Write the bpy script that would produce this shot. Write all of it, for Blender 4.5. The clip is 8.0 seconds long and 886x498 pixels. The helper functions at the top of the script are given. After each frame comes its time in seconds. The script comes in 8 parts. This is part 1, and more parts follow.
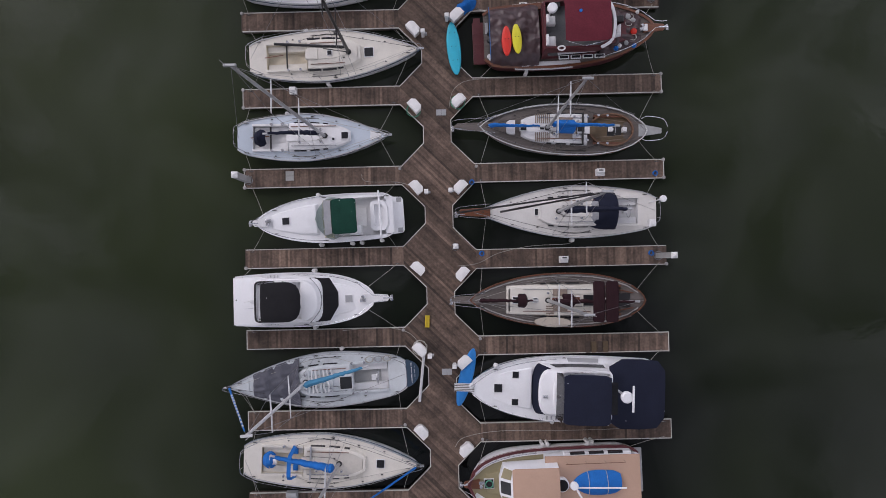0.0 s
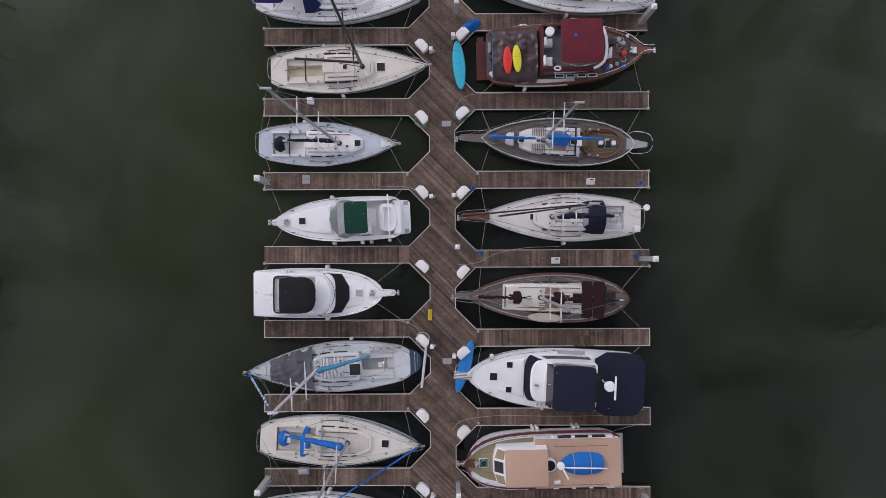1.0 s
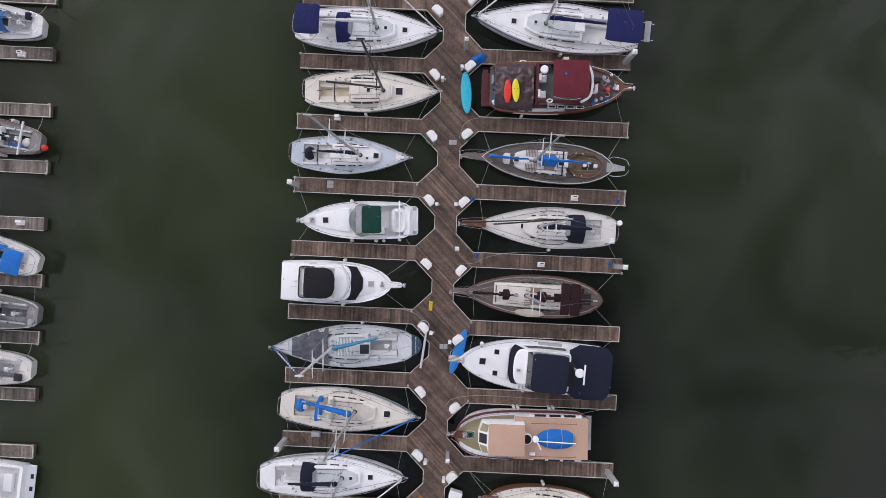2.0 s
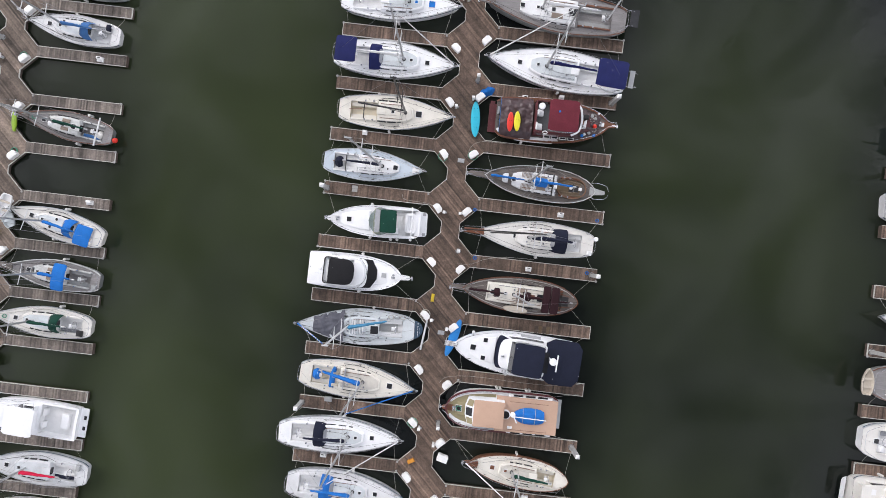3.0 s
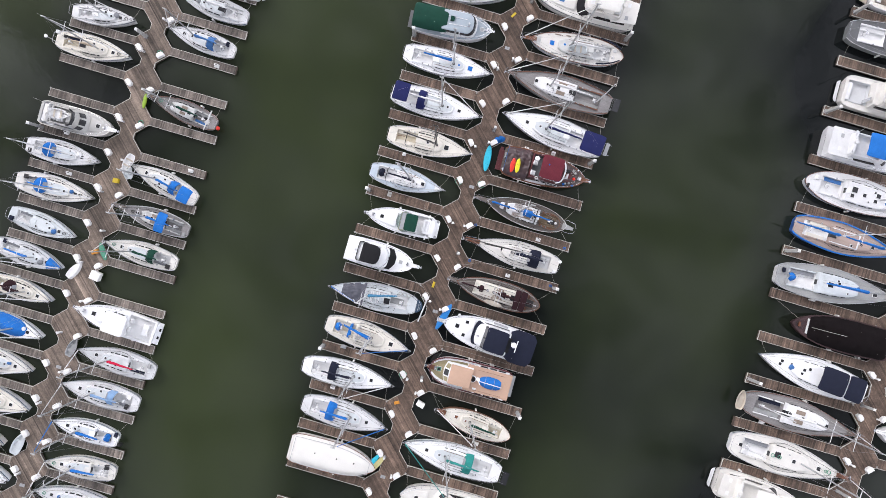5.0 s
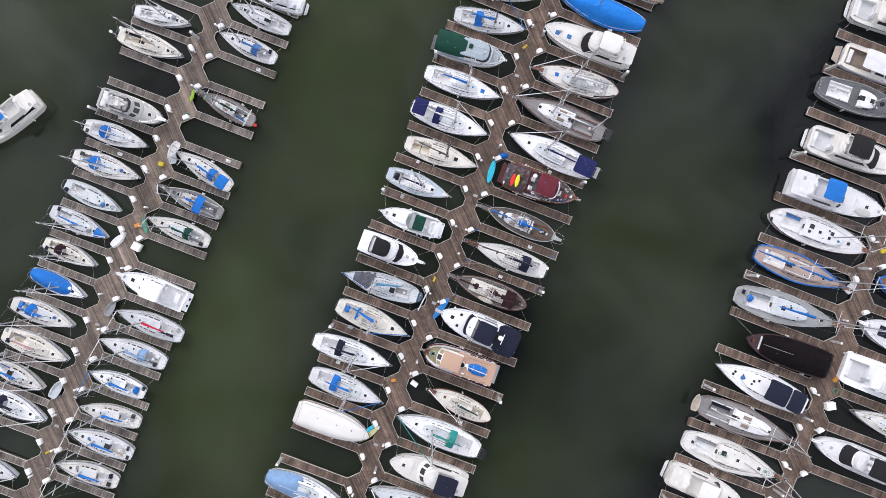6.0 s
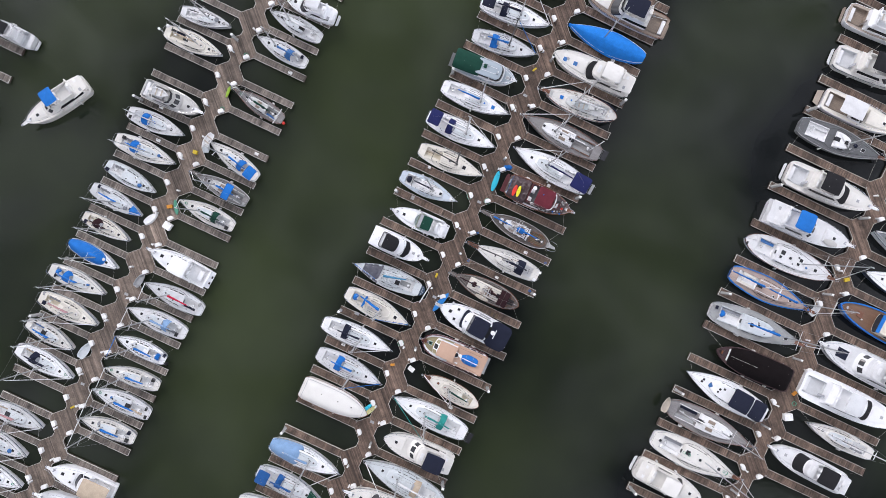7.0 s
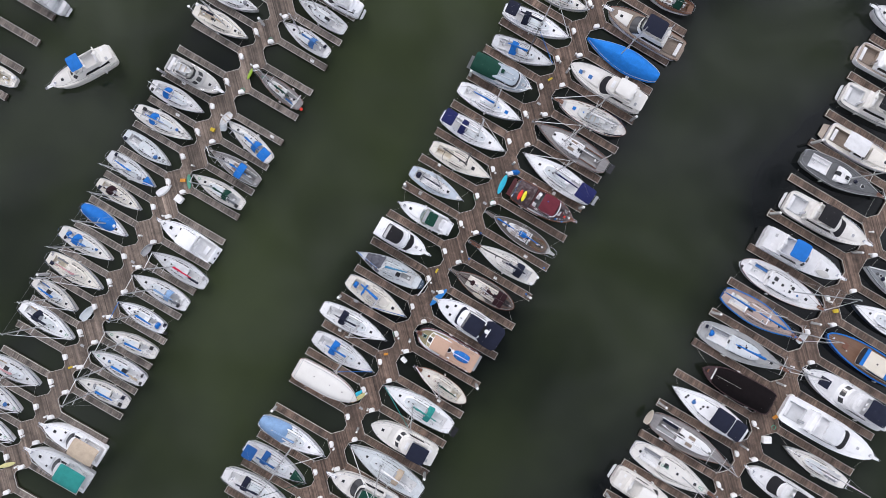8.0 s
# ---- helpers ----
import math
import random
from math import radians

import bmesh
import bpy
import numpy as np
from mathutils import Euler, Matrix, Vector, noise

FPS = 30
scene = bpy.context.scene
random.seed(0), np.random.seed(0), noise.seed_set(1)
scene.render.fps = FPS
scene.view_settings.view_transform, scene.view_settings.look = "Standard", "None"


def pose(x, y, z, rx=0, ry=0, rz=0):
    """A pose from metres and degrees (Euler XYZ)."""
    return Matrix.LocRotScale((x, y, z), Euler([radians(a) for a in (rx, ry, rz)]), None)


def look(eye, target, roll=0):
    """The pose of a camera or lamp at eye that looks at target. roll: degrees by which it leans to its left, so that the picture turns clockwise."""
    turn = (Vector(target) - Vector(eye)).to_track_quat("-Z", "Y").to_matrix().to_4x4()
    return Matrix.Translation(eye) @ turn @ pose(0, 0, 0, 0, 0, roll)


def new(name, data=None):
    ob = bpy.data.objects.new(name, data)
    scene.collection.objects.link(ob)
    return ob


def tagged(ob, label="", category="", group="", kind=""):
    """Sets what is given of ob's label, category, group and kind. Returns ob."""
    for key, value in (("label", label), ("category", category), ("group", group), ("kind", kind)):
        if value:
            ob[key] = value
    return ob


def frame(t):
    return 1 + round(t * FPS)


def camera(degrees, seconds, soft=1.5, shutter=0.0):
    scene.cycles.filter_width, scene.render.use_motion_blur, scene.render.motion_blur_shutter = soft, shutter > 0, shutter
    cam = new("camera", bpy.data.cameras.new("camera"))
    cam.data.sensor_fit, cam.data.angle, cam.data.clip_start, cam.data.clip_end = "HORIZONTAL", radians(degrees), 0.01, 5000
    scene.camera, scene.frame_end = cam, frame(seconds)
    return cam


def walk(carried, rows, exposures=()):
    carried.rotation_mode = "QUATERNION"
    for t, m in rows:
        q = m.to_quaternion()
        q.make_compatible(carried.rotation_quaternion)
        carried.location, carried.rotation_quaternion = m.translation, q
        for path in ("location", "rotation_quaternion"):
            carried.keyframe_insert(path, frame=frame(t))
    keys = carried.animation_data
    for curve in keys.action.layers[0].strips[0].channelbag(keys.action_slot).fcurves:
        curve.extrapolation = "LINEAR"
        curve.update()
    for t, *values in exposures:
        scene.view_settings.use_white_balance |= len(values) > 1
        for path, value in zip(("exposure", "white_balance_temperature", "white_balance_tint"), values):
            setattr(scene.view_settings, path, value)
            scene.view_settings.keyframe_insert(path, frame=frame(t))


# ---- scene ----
cam = camera(70.0, 8.0, soft=0.45)

PATH = [
    (0, 0.339, -4.846, 40.200, 1.052, 0.336, -1.286),
    (0.5, 0.110, -4.616, 41.425, 0.673, 0.093, -0.783),
    (1, -0.125, -4.423, 43.870, 0.407, -0.093, -0.222),
    (1.5, 0.293, -4.496, 47.070, 0.519, 0.481, 1.067),
    (3, -0.250, -4.108, 59.994, 0.163, 0.248, 6.637),
    (3.5, -0.543, -3.887, 64.845, -0.029, 0.139, 9.259),
    (4, -0.981, -4.067, 69.855, 0.066, -0.136, 11.408),
    (4.5, -1.281, -4.454, 74.810, 0.281, -0.325, 13.776),
    (6, -2.496, -4.212, 90.123, -0.254, -0.682, 21.029),
    (6.5, -3.117, -4.040, 94.976, -0.478, -0.809, 23.080),
    (7, -3.398, -4.364, 98.621, -0.471, -0.814, 25.221),
    (7.5, -3.448, -4.927, 100.258, -0.350, -0.851, 27.716),
    (8, -3.499, -5.293, 100.841, -0.398, -0.854, 30.365),
]
walk(cam, [(t, pose(*p)) for t, *p in PATH],
     [(0, -0.66, 6480, 22), (1.0, -0.60, 6480, 22), (1.7, -0.42, 6490, 21), (2.8, 0.06, 6600, 15), (3.5, 0.17, 6610, 14), (4.5, 0.27, 6600, 15), (6, 0.22, 6480, 16), (8, 0.05, 6430, 16)])

# ---- light: a bright overcast sky, with a weak soft sun from the north-west ----
world = bpy.data.worlds.new("overcast_sky")
scene.world = world
world.use_nodes = True
wn, wl = world.node_tree.nodes, world.node_tree.links
sky = wn.new("ShaderNodeTexSky")
sky.sky_type, sky.sun_disc = "NISHITA", False
sky.sun_elevation, sky.sun_rotation = radians(38), radians(-55)
sky.air_density, sky.dust_density, sky.ozone_density = 1.0, 6.0, 1.0
calm = wn.new("ShaderNodeHueSaturation")
calm.inputs["Saturation"].default_value = 0.5
wl.new(sky.outputs["Color"], calm.inputs["Color"])
# an even cloud cover over the whole sky, thicker and thinner from place to place
where, cloud, shade = wn.new("ShaderNodeTexCoord"), wn.new("ShaderNodeTexNoise"), wn.new("ShaderNodeMapRange")
cloud.inputs["Scale"].default_value, cloud.inputs["Detail"].default_value, cloud.inputs["Roughness"].default_value = 5.5, 6, 0.6
cloud.inputs["Distortion"].default_value = 0.9
shade.inputs["From Min"].default_value, shade.inputs["From Max"].default_value = 0.38, 0.64
shade.inputs["To Min"].default_value, shade.inputs["To Max"].default_value = 0.8, 14.5
grey, cover = wn.new("ShaderNodeVectorMath"), wn.new("ShaderNodeMix")
grey.operation = "SCALE"
grey.inputs[0].default_value = (0.94, 0.99, 1.08)
cover.data_type = "RGBA"
cover.inputs["Factor"].default_value = 0.85
drift = wn.new("ShaderNodeMapping")
drift.inputs["Location"].default_value = (8.4, 1.9, 4.6)
wl.new(where.outputs["Generated"], drift.inputs["Vector"])
wl.new(drift.outputs[0], cloud.inputs["Vector"])
wl.new(cloud.outputs["Fac"], shade.inputs["Value"])
# the cover is thickest, and so darkest, overhead
apart, height, veil = wn.new("ShaderNodeSeparateXYZ"), wn.new("ShaderNodeMapRange"), wn.new("ShaderNodeMath")
height.interpolation_type = "SMOOTHSTEP"
height.inputs["From Min"].default_value, height.inputs["From Max"].default_value = 0.55, 0.97
height.inputs["To Min"].default_value, height.inputs["To Max"].default_value = 1.35, 0.42
veil.operation = "MULTIPLY"
wl.new(where.outputs["Generated"], apart.inputs[0])
wl.new(apart.outputs["Z"], height.inputs["Value"])
wl.new(shade.outputs[0], veil.inputs[0])
wl.new(height.outputs[0], veil.inputs[1])
# and thinner towards the north
north, full = wn.new("ShaderNodeMapRange"), wn.new("ShaderNodeMath")
north.inputs["From Min"].default_value, north.inputs["From Max"].default_value = -0.6, 0.6
north.inputs["To Min"].default_value, north.inputs["To Max"].default_value = 0.6, 1.4
full.operation = "MULTIPLY"
wl.new(apart.outputs["Y"], north.inputs["Value"])
wl.new(veil.outputs[0], full.inputs[0])
wl.new(north.outputs[0], full.inputs[1])
wl.new(full.outputs[0], grey.inputs["Scale"])
wl.new(calm.outputs["Color"], cover.inputs["A"])
wl.new(grey.outputs[0], cover.inputs["B"])
wl.new(cover.outputs["Result"], wn["Background"].inputs["Color"])
wn["Background"].inputs["Strength"].default_value = 0.15
sun = new("sun", bpy.data.lights.new("sun", "SUN"))
sun.data.energy, sun.data.angle, sun.data.color = 1.0, radians(20), (1.0, 0.97, 0.93)
sun.matrix_world = look((-53, 37, 50), (0, 0, 0))


# ---- materials ----
def material(name, color, rough=0.5, metal=0.0, vary=0.12, scale=1.5, fine=18.0, stretch=(1, 1, 1), bump=0.0, tone=False, coat=0.0, spec=0.5, stain=0.0, spots=0.0):
    """A surface whose colour varies at two scales, with stains and fine relief."""
    m = bpy.data.materials.new(name)
    m.use_nodes = True
    n, l = m.node_tree.nodes, m.node_tree.links
    b = n["Principled BSDF"]
    b.inputs["Roughness"].default_value, b.inputs["Metallic"].default_value = rough, metal
    b.inputs["Specular IOR Level"].default_value = spec
    b.inputs["Coat Weight"].default_value = coat
    co, mp = n.new("ShaderNodeTexCoord"), n.new("ShaderNodeMapping")
    mp.inputs["Scale"].default_value = stretch
    l.new(co.outputs["Object"], mp.inputs["Vector"])
    info = n.new("ShaderNodeObjectInfo")
    shift = n.new("ShaderNodeVectorMath")
    shift.operation = "ADD"
    far = n.new("ShaderNodeVectorMath")
    far.operation = "SCALE"
    far.inputs["Scale"].default_value = 37.0
    comb = n.new("ShaderNodeCombineXYZ")
    for k in "XYZ":
        l.new(info.outputs["Random"], comb.inputs[k])
    l.new(comb.outputs[0], far.inputs[0])
    l.new(mp.outputs[0], shift.inputs[0])
    l.new(far.outputs[0], shift.inputs[1])
    big, small = n.new("ShaderNodeTexNoise"), n.new("ShaderNodeTexNoise")
    big.inputs["Scale"].default_value, big.inputs["Detail"].default_value = scale, 5
    small.inputs["Scale"].default_value, small.inputs["Detail"].default_value = fine, 3
    for t in (big, small):
        l.new(shift.outputs[0], t.inputs["Vector"])
    add = n.new("ShaderNodeMath")
    add.operation = "ADD"
    l.new(big.outputs["Fac"], add.inputs[0])
    l.new(small.outputs["Fac"], add.inputs[1])
    ramp = n.new("ShaderNodeMapRange")
    ramp.inputs["From Min"].default_value, ramp.inputs["From Max"].default_value = 0.65, 1.35
    ramp.inputs["To Min"].default_value, ramp.inputs["To Max"].default_value = 1 - vary, 1 + vary
    l.new(add.outputs[0], ramp.inputs["Value"])
    last = ramp.outputs[0]
    if tone:
        at = n.new("ShaderNodeAttribute")
        at.attribute_name = "tone"
        mul = n.new("ShaderNodeMath")
        mul.operation = "MULTIPLY"
        l.new(last, mul.inputs[0])
        l.new(at.outputs["Fac"], mul.inputs[1])
        last = mul.outputs[0]
    if stain:
        st = n.new("ShaderNodeTexNoise")
        st.inputs["Scale"].default_value, st.inputs["Detail"].default_value = scale * 0.45, 6
        st.inputs["Roughness"].default_value = 0.7
        l.new(shift.outputs[0], st.inputs["Vector"])
        sr = n.new("ShaderNodeMapRange")
        sr.inputs["From Min"].default_value, sr.inputs["From Max"].default_value = 0.5, 0.72
        sr.inputs["To Min"].default_value, sr.inputs["To Max"].default_value = 1.0, 1 - stain
        l.new(st.outputs["Fac"], sr.inputs["Value"])
        mul = n.new("ShaderNodeMath")
        mul.operation = "MULTIPLY"
        l.new(last, mul.inputs[0])
        l.new(sr.outputs[0], mul.inputs[1])
        last = mul.outputs[0]
    vm = n.new("ShaderNodeVectorMath")
    vm.operation = "SCALE"
    vm.inputs[0].default_value = color
    l.new(last, vm.inputs["Scale"])
    if spots:
        # bird droppings: small pale spots, only here and there
        cell, near, some, mask, mix = n.new("ShaderNodeTexVoronoi"), n.new("ShaderNodeMath"), n.new("ShaderNodeMath"), n.new("ShaderNodeMath"), n.new("ShaderNodeMix")
        cell.inputs["Scale"].default_value = 1.9
        l.new(shift.outputs[0], cell.inputs["Vector"])
        near.operation, some.operation, mask.operation = "LESS_THAN", "GREATER_THAN", "MULTIPLY"
        near.inputs[1].default_value, some.inputs[1].default_value = spots, 0.5
        l.new(cell.outputs["Distance"], near.inputs[0])
        l.new(cell.outputs["Color"], some.inputs[0])
        l.new(near.outputs[0], mask.inputs[0])
        l.new(some.outputs[0], mask.inputs[1])
        mix.data_type = "RGBA"
        mix.inputs["B"].default_value = (0.6, 0.6, 0.57, 1)
        l.new(mask.outputs[0], mix.inputs["Factor"])
        l.new(vm.outputs[0], mix.inputs["A"])
        l.new(mix.outputs["Result"], b.inputs["Base Color"])
    else:
        l.new(vm.outputs[0], b.inputs["Base Color"])
    if bump:
        bp = n.new("ShaderNodeBump")
        bp.inputs["Strength"].default_value, bp.inputs["Distance"].default_value = bump, 0.02
        l.new(add.outputs[0], bp.inputs["Height"])
        l.new(bp.outputs[0], b.inputs["Normal"])
    return m


MAT = {}
for key, rgb, kw in (
    ("white", (0.83, 0.84, 0.855), dict(rough=0.35, vary=0.05, scale=0.9, stain=0.10)),
    ("white_warm", (0.69, 0.675, 0.64), dict(rough=0.4, vary=0.07, scale=0.9, stain=0.14)),
    ("white_grey", (0.61, 0.625, 0.64), dict(rough=0.45, vary=0.08, scale=0.9, stain=0.18)),
    ("white_dull", (0.68, 0.685, 0.695), dict(rough=0.4, vary=0.08, scale=1.1, stain=0.16)),
    ("white_soft", (0.75, 0.755, 0.76), dict(rough=0.5, vary=0.07, scale=1.6, stain=0.14)),
    ("cream", (0.72, 0.69, 0.62), dict(rough=0.5, vary=0.07, scale=1.3, stain=0.14)),
    ("cream_panel", (0.58, 0.55, 0.49), dict(rough=0.65, vary=0.08, scale=2, fine=30, stain=0.15)),
    ("cream_floor", (0.62, 0.56, 0.44), dict(rough=0.6, vary=0.1, scale=2, stain=0.15)),
    ("palegrey", (0.58, 0.62, 0.64), dict(rough=0.5, vary=0.09, scale=1.3, stain=0.2)),
    ("bluegrey", (0.34, 0.40, 0.45), dict(rough=0.5, vary=0.07, scale=1.3, stain=0.12)),
    ("paleblue", (0.52, 0.59, 0.66), dict(rough=0.5, vary=0.05, scale=1.3, stain=0.1)),
    ("grey", (0.33, 0.34, 0.34), dict(rough=0.6, vary=0.14, scale=1.2, stain=0.2)),
    ("offgrey", (0.56, 0.57, 0.56), dict(rough=0.6, vary=0.16, scale=1.6, stain=0.3)),
    ("dovegrey", (0.46, 0.455, 0.44), dict(rough=0.55, vary=0.08, scale=1.0, stain=0.16)),
    ("midgrey", (0.20, 0.215, 0.23), dict(rough=0.6, vary=0.16, scale=1.4, stain=0.25)),
    ("darkgrey", (0.105, 0.11, 0.115), dict(rough=0.6, vary=0.2, scale=1.4, stain=0.25)),
    ("pinkdeck", (0.40, 0.31, 0.27), dict(rough=0.7, vary=0.14, scale=1.2, fine=9, stretch=(0.5, 6, 1), stain=0.2)),
    ("silverwood", (0.25, 0.24, 0.24), dict(rough=0.8, vary=0.25, scale=1.0, fine=9, stretch=(0.5, 7, 1), bump=0.3, stain=0.25)),
    ("dark_burgundy", (0.05, 0.022, 0.024), dict(rough=0.6, vary=0.25, scale=1.2, stain=0.3)),
    ("cream_paint", (0.66, 0.61, 0.51), dict(rough=0.45, vary=0.06, scale=0.9, stain=0.12)),
    ("sanddeck", (0.40, 0.34, 0.285), dict(rough=0.75, vary=0.14, scale=0.9, stain=0.2)),
    ("tan_deck", (0.50, 0.33, 0.24), dict(rough=0.75, vary=0.06, scale=0.8, stain=0.1)),
    ("olive_deck", (0.30, 0.26, 0.15), dict(rough=0.75, vary=0.08, scale=1.5)),
    ("greywood", (0.135, 0.118, 0.108), dict(rough=0.8, vary=0.3, scale=1.0, fine=9, stretch=(0.5, 7, 1), bump=0.3, stain=0.25)),
    ("wood", (0.16, 0.085, 0.05), dict(rough=0.6, vary=0.25, scale=1.2, fine=8, stretch=(0.5, 6, 1), bump=0.2)),
    ("sole_brown", (0.115, 0.08, 0.045), dict(rough=0.7, vary=0.2, scale=1.2, fine=8, stretch=(0.5, 6, 1))),
    ("teak_c", (0.25, 0.2, 0.16), dict(rough=0.75, vary=0.25, scale=1.2, fine=8, stretch=(0.5, 6, 1), bump=0.2)),
    ("varnish", (0.15, 0.055, 0.026), dict(rough=0.3, vary=0.25, scale=1.5, fine=9, stretch=(0.6, 5, 1), coat=0.4)),
    ("burgundy", (0.105, 0.025, 0.029), dict(rough=0.4, vary=0.2, scale=1.2, stain=0.25)),
    ("wood_hull", (0.2, 0.09, 0.05), dict(rough=0.5, vary=0.2)),
    ("grey_hull", (0.2, 0.21, 0.21), dict(rough=0.6, vary=0.2, stain=0.3)),
    ("blue_hull", (0.03, 0.09, 0.28), dict(rough=0.35, vary=0.12)),
    ("navy_hull", (0.02, 0.03, 0.06), dict(rough=0.3, vary=0.12)),
    ("navy_paint", (0.02, 0.055, 0.10), dict(rough=0.3, vary=0.12)),
    ("black_paint", (0.018, 0.018, 0.019), dict(rough=0.35, vary=0.15)),
    ("alu", (0.50, 0.51, 0.52), dict(rough=0.45, metal=0.6, vary=0.1, scale=3)),
    ("alu_white", (0.62, 0.63, 0.64), dict(rough=0.4, vary=0.08, scale=3)),
    ("steel", (0.62, 0.63, 0.65), dict(rough=0.25, metal=0.9, vary=0.08)),
    ("wire", (0.30, 0.30, 0.31), dict(rough=0.4, metal=0.7)),
    ("rope", (0.42, 0.41, 0.37), dict(rough=0.9, vary=0.15, fine=30)),
    ("rope_green", (0.08, 0.28, 0.19), dict(rough=0.9, vary=0.2, fine=30)),
    ("smoke", (0.022, 0.023, 0.026), dict(rough=0.12, vary=0.2, scale=3)),
    ("rubber", (0.03, 0.03, 0.03), dict(rough=0.8)),
    ("grey_plastic", (0.36, 0.37, 0.38), dict(rough=0.6, vary=0.08)),
    ("fender", (0.70, 0.70, 0.68), dict(rough=0.5, vary=0.08, stain=0.15)),
    ("box_white", (0.80, 0.80, 0.79), dict(rough=0.45, vary=0.05, scale=3, stain=0.12)),
    ("concrete", (0.36, 0.36, 0.35), dict(rough=0.85, vary=0.12, scale=3, stain=0.25, bump=0.3)),
    ("trim", (0.58, 0.57, 0.53), dict(rough=0.7, vary=0.16, scale=1.2, stain=0.3)),
    ("dock_frame", (0.075, 0.055, 0.045), dict(rough=0.9, vary=0.2, scale=1.0)),
    ("plank_tan", (0.172, 0.134, 0.108), dict(rough=0.82, vary=0.40, scale=1.2, fine=6, bump=0.25, tone=True, stain=0.4)),
    ("plank_grey", (0.165, 0.140, 0.122), dict(rough=0.82, vary=0.40, scale=1.2, fine=6, bump=0.25, tone=True, stain=0.36)),
    ("plank", (0.137, 0.094, 0.071), dict(rough=0.82, vary=0.45, scale=1.3, fine=7, bump=0.25, tone=True, stain=0.6)),
    ("yellow", (0.55, 0.40, 0.02), dict(rough=0.5, vary=0.1)),
    ("dark_metal", (0.10, 0.10, 0.10), dict(rough=0.5, metal=0.6, vary=0.2)),
    ("wheel_grey", (0.36, 0.35, 0.34), dict(rough=0.6, vary=0.15, stain=0.3)),
    ("kayak_yellow", (0.72, 0.66, 0.03), dict(rough=0.4, vary=0.06)),
    ("kayak_pale", (0.60, 0.56, 0.26), dict(rough=0.5, vary=0.1)),
    ("kayak_red", (0.68, 0.035, 0.02), dict(rough=0.4, vary=0.06)),
    ("kayak_cyan", (0.02, 0.46, 0.62), dict(rough=0.4, vary=0.07)),
    ("kayak_blue", (0.015, 0.20, 0.55), dict(rough=0.4, vary=0.07)),
    ("lime", (0.26, 0.42, 0.03), dict(rough=0.45, vary=0.1)),
    ("orange", (0.6, 0.25, 0.03), dict(rough=0.45, vary=0.1)),
    ("ply", (0.5, 0.45, 0.38), dict(rough=0.7, vary=0.1)),
):
    MAT[key] = material(key, rgb, **kw)
for key, rgb in (
    ("navy", (0.011, 0.014, 0.030)), ("royal", (0.013, 0.017, 0.085)), ("blue", (0.012, 0.145, 0.48)), ("tarp", (0.012, 0.185, 0.60)), ("blue_f", (0.05, 0.15, 0.36)),
    ("midblue", (0.016, 0.085, 0.26)), ("faded_blue", (0.06, 0.22, 0.36)), ("paleblue_c", (0.20, 0.33, 0.52)), ("black", (0.013, 0.013, 0.015)),
    ("green", (0.005, 0.045, 0.030)), ("teal", (0.02, 0.22, 0.20)), ("maroon", (0.023, 0.007, 0.010)),
    ("burgundy_c", (0.125, 0.020, 0.031)), ("red", (0.52, 0.012, 0.05)), ("faded_red", (0.42, 0.24, 0.25)), ("tan", (0.45, 0.37, 0.28)),
    ("white_canvas", (0.70, 0.68, 0.62)), ("grey_c", (0.24, 0.25, 0.27)), ("charcoal", (0.105, 0.108, 0.130)), ("brown_c", (0.055, 0.036, 0.034)), ("clear_c", (0.3, 0.31, 0.33)),
):
    MAT["c_" + key] = material("canvas_" + key, rgb, rough=0.85, vary=0.16, scale=1.6, fine=12, bump=0.35, spec=0.25, spots=0.055 if key in ("navy", "royal", "black", "green") else 0.0)
MAT["c_old_black"] = material("canvas_old_black", (0.0075, 0.0055, 0.006), rough=0.9, vary=0.3, scale=1.2, fine=12, bump=0.35, spec=0.1, spots=0.05)
MAT["c_brown_c"] = material("brown_tarpaulin", (0.066, 0.040, 0.043), rough=0.38, vary=0.25, scale=1.6, fine=7, bump=0.4, stain=0.3)
MAT["c_white_canvas"] = material("canvas_white", (0.70, 0.69, 0.66), rough=0.8, vary=0.05, scale=0.7, fine=12, bump=0.12, spec=0.25, stain=0.06)
MAT["white_hi"] = MAT["white"]
MAT["c_grey"], MAT["c_white"] = MAT["c_grey_c"], MAT["white_soft"]

glass = bpy.data.materials.new("tinted_glass")
glass.use_nodes = True
gb = glass.node_tree.nodes["Principled BSDF"]
gb.inputs["Base Color"].default_value = (0.30, 0.38, 0.36, 1)
gb.inputs["Roughness"].default_value, gb.inputs["Transmission Weight"].default_value, gb.inputs["IOR"].default_value = 0.03, 0.85, 1.12
MAT["glass"] = glass


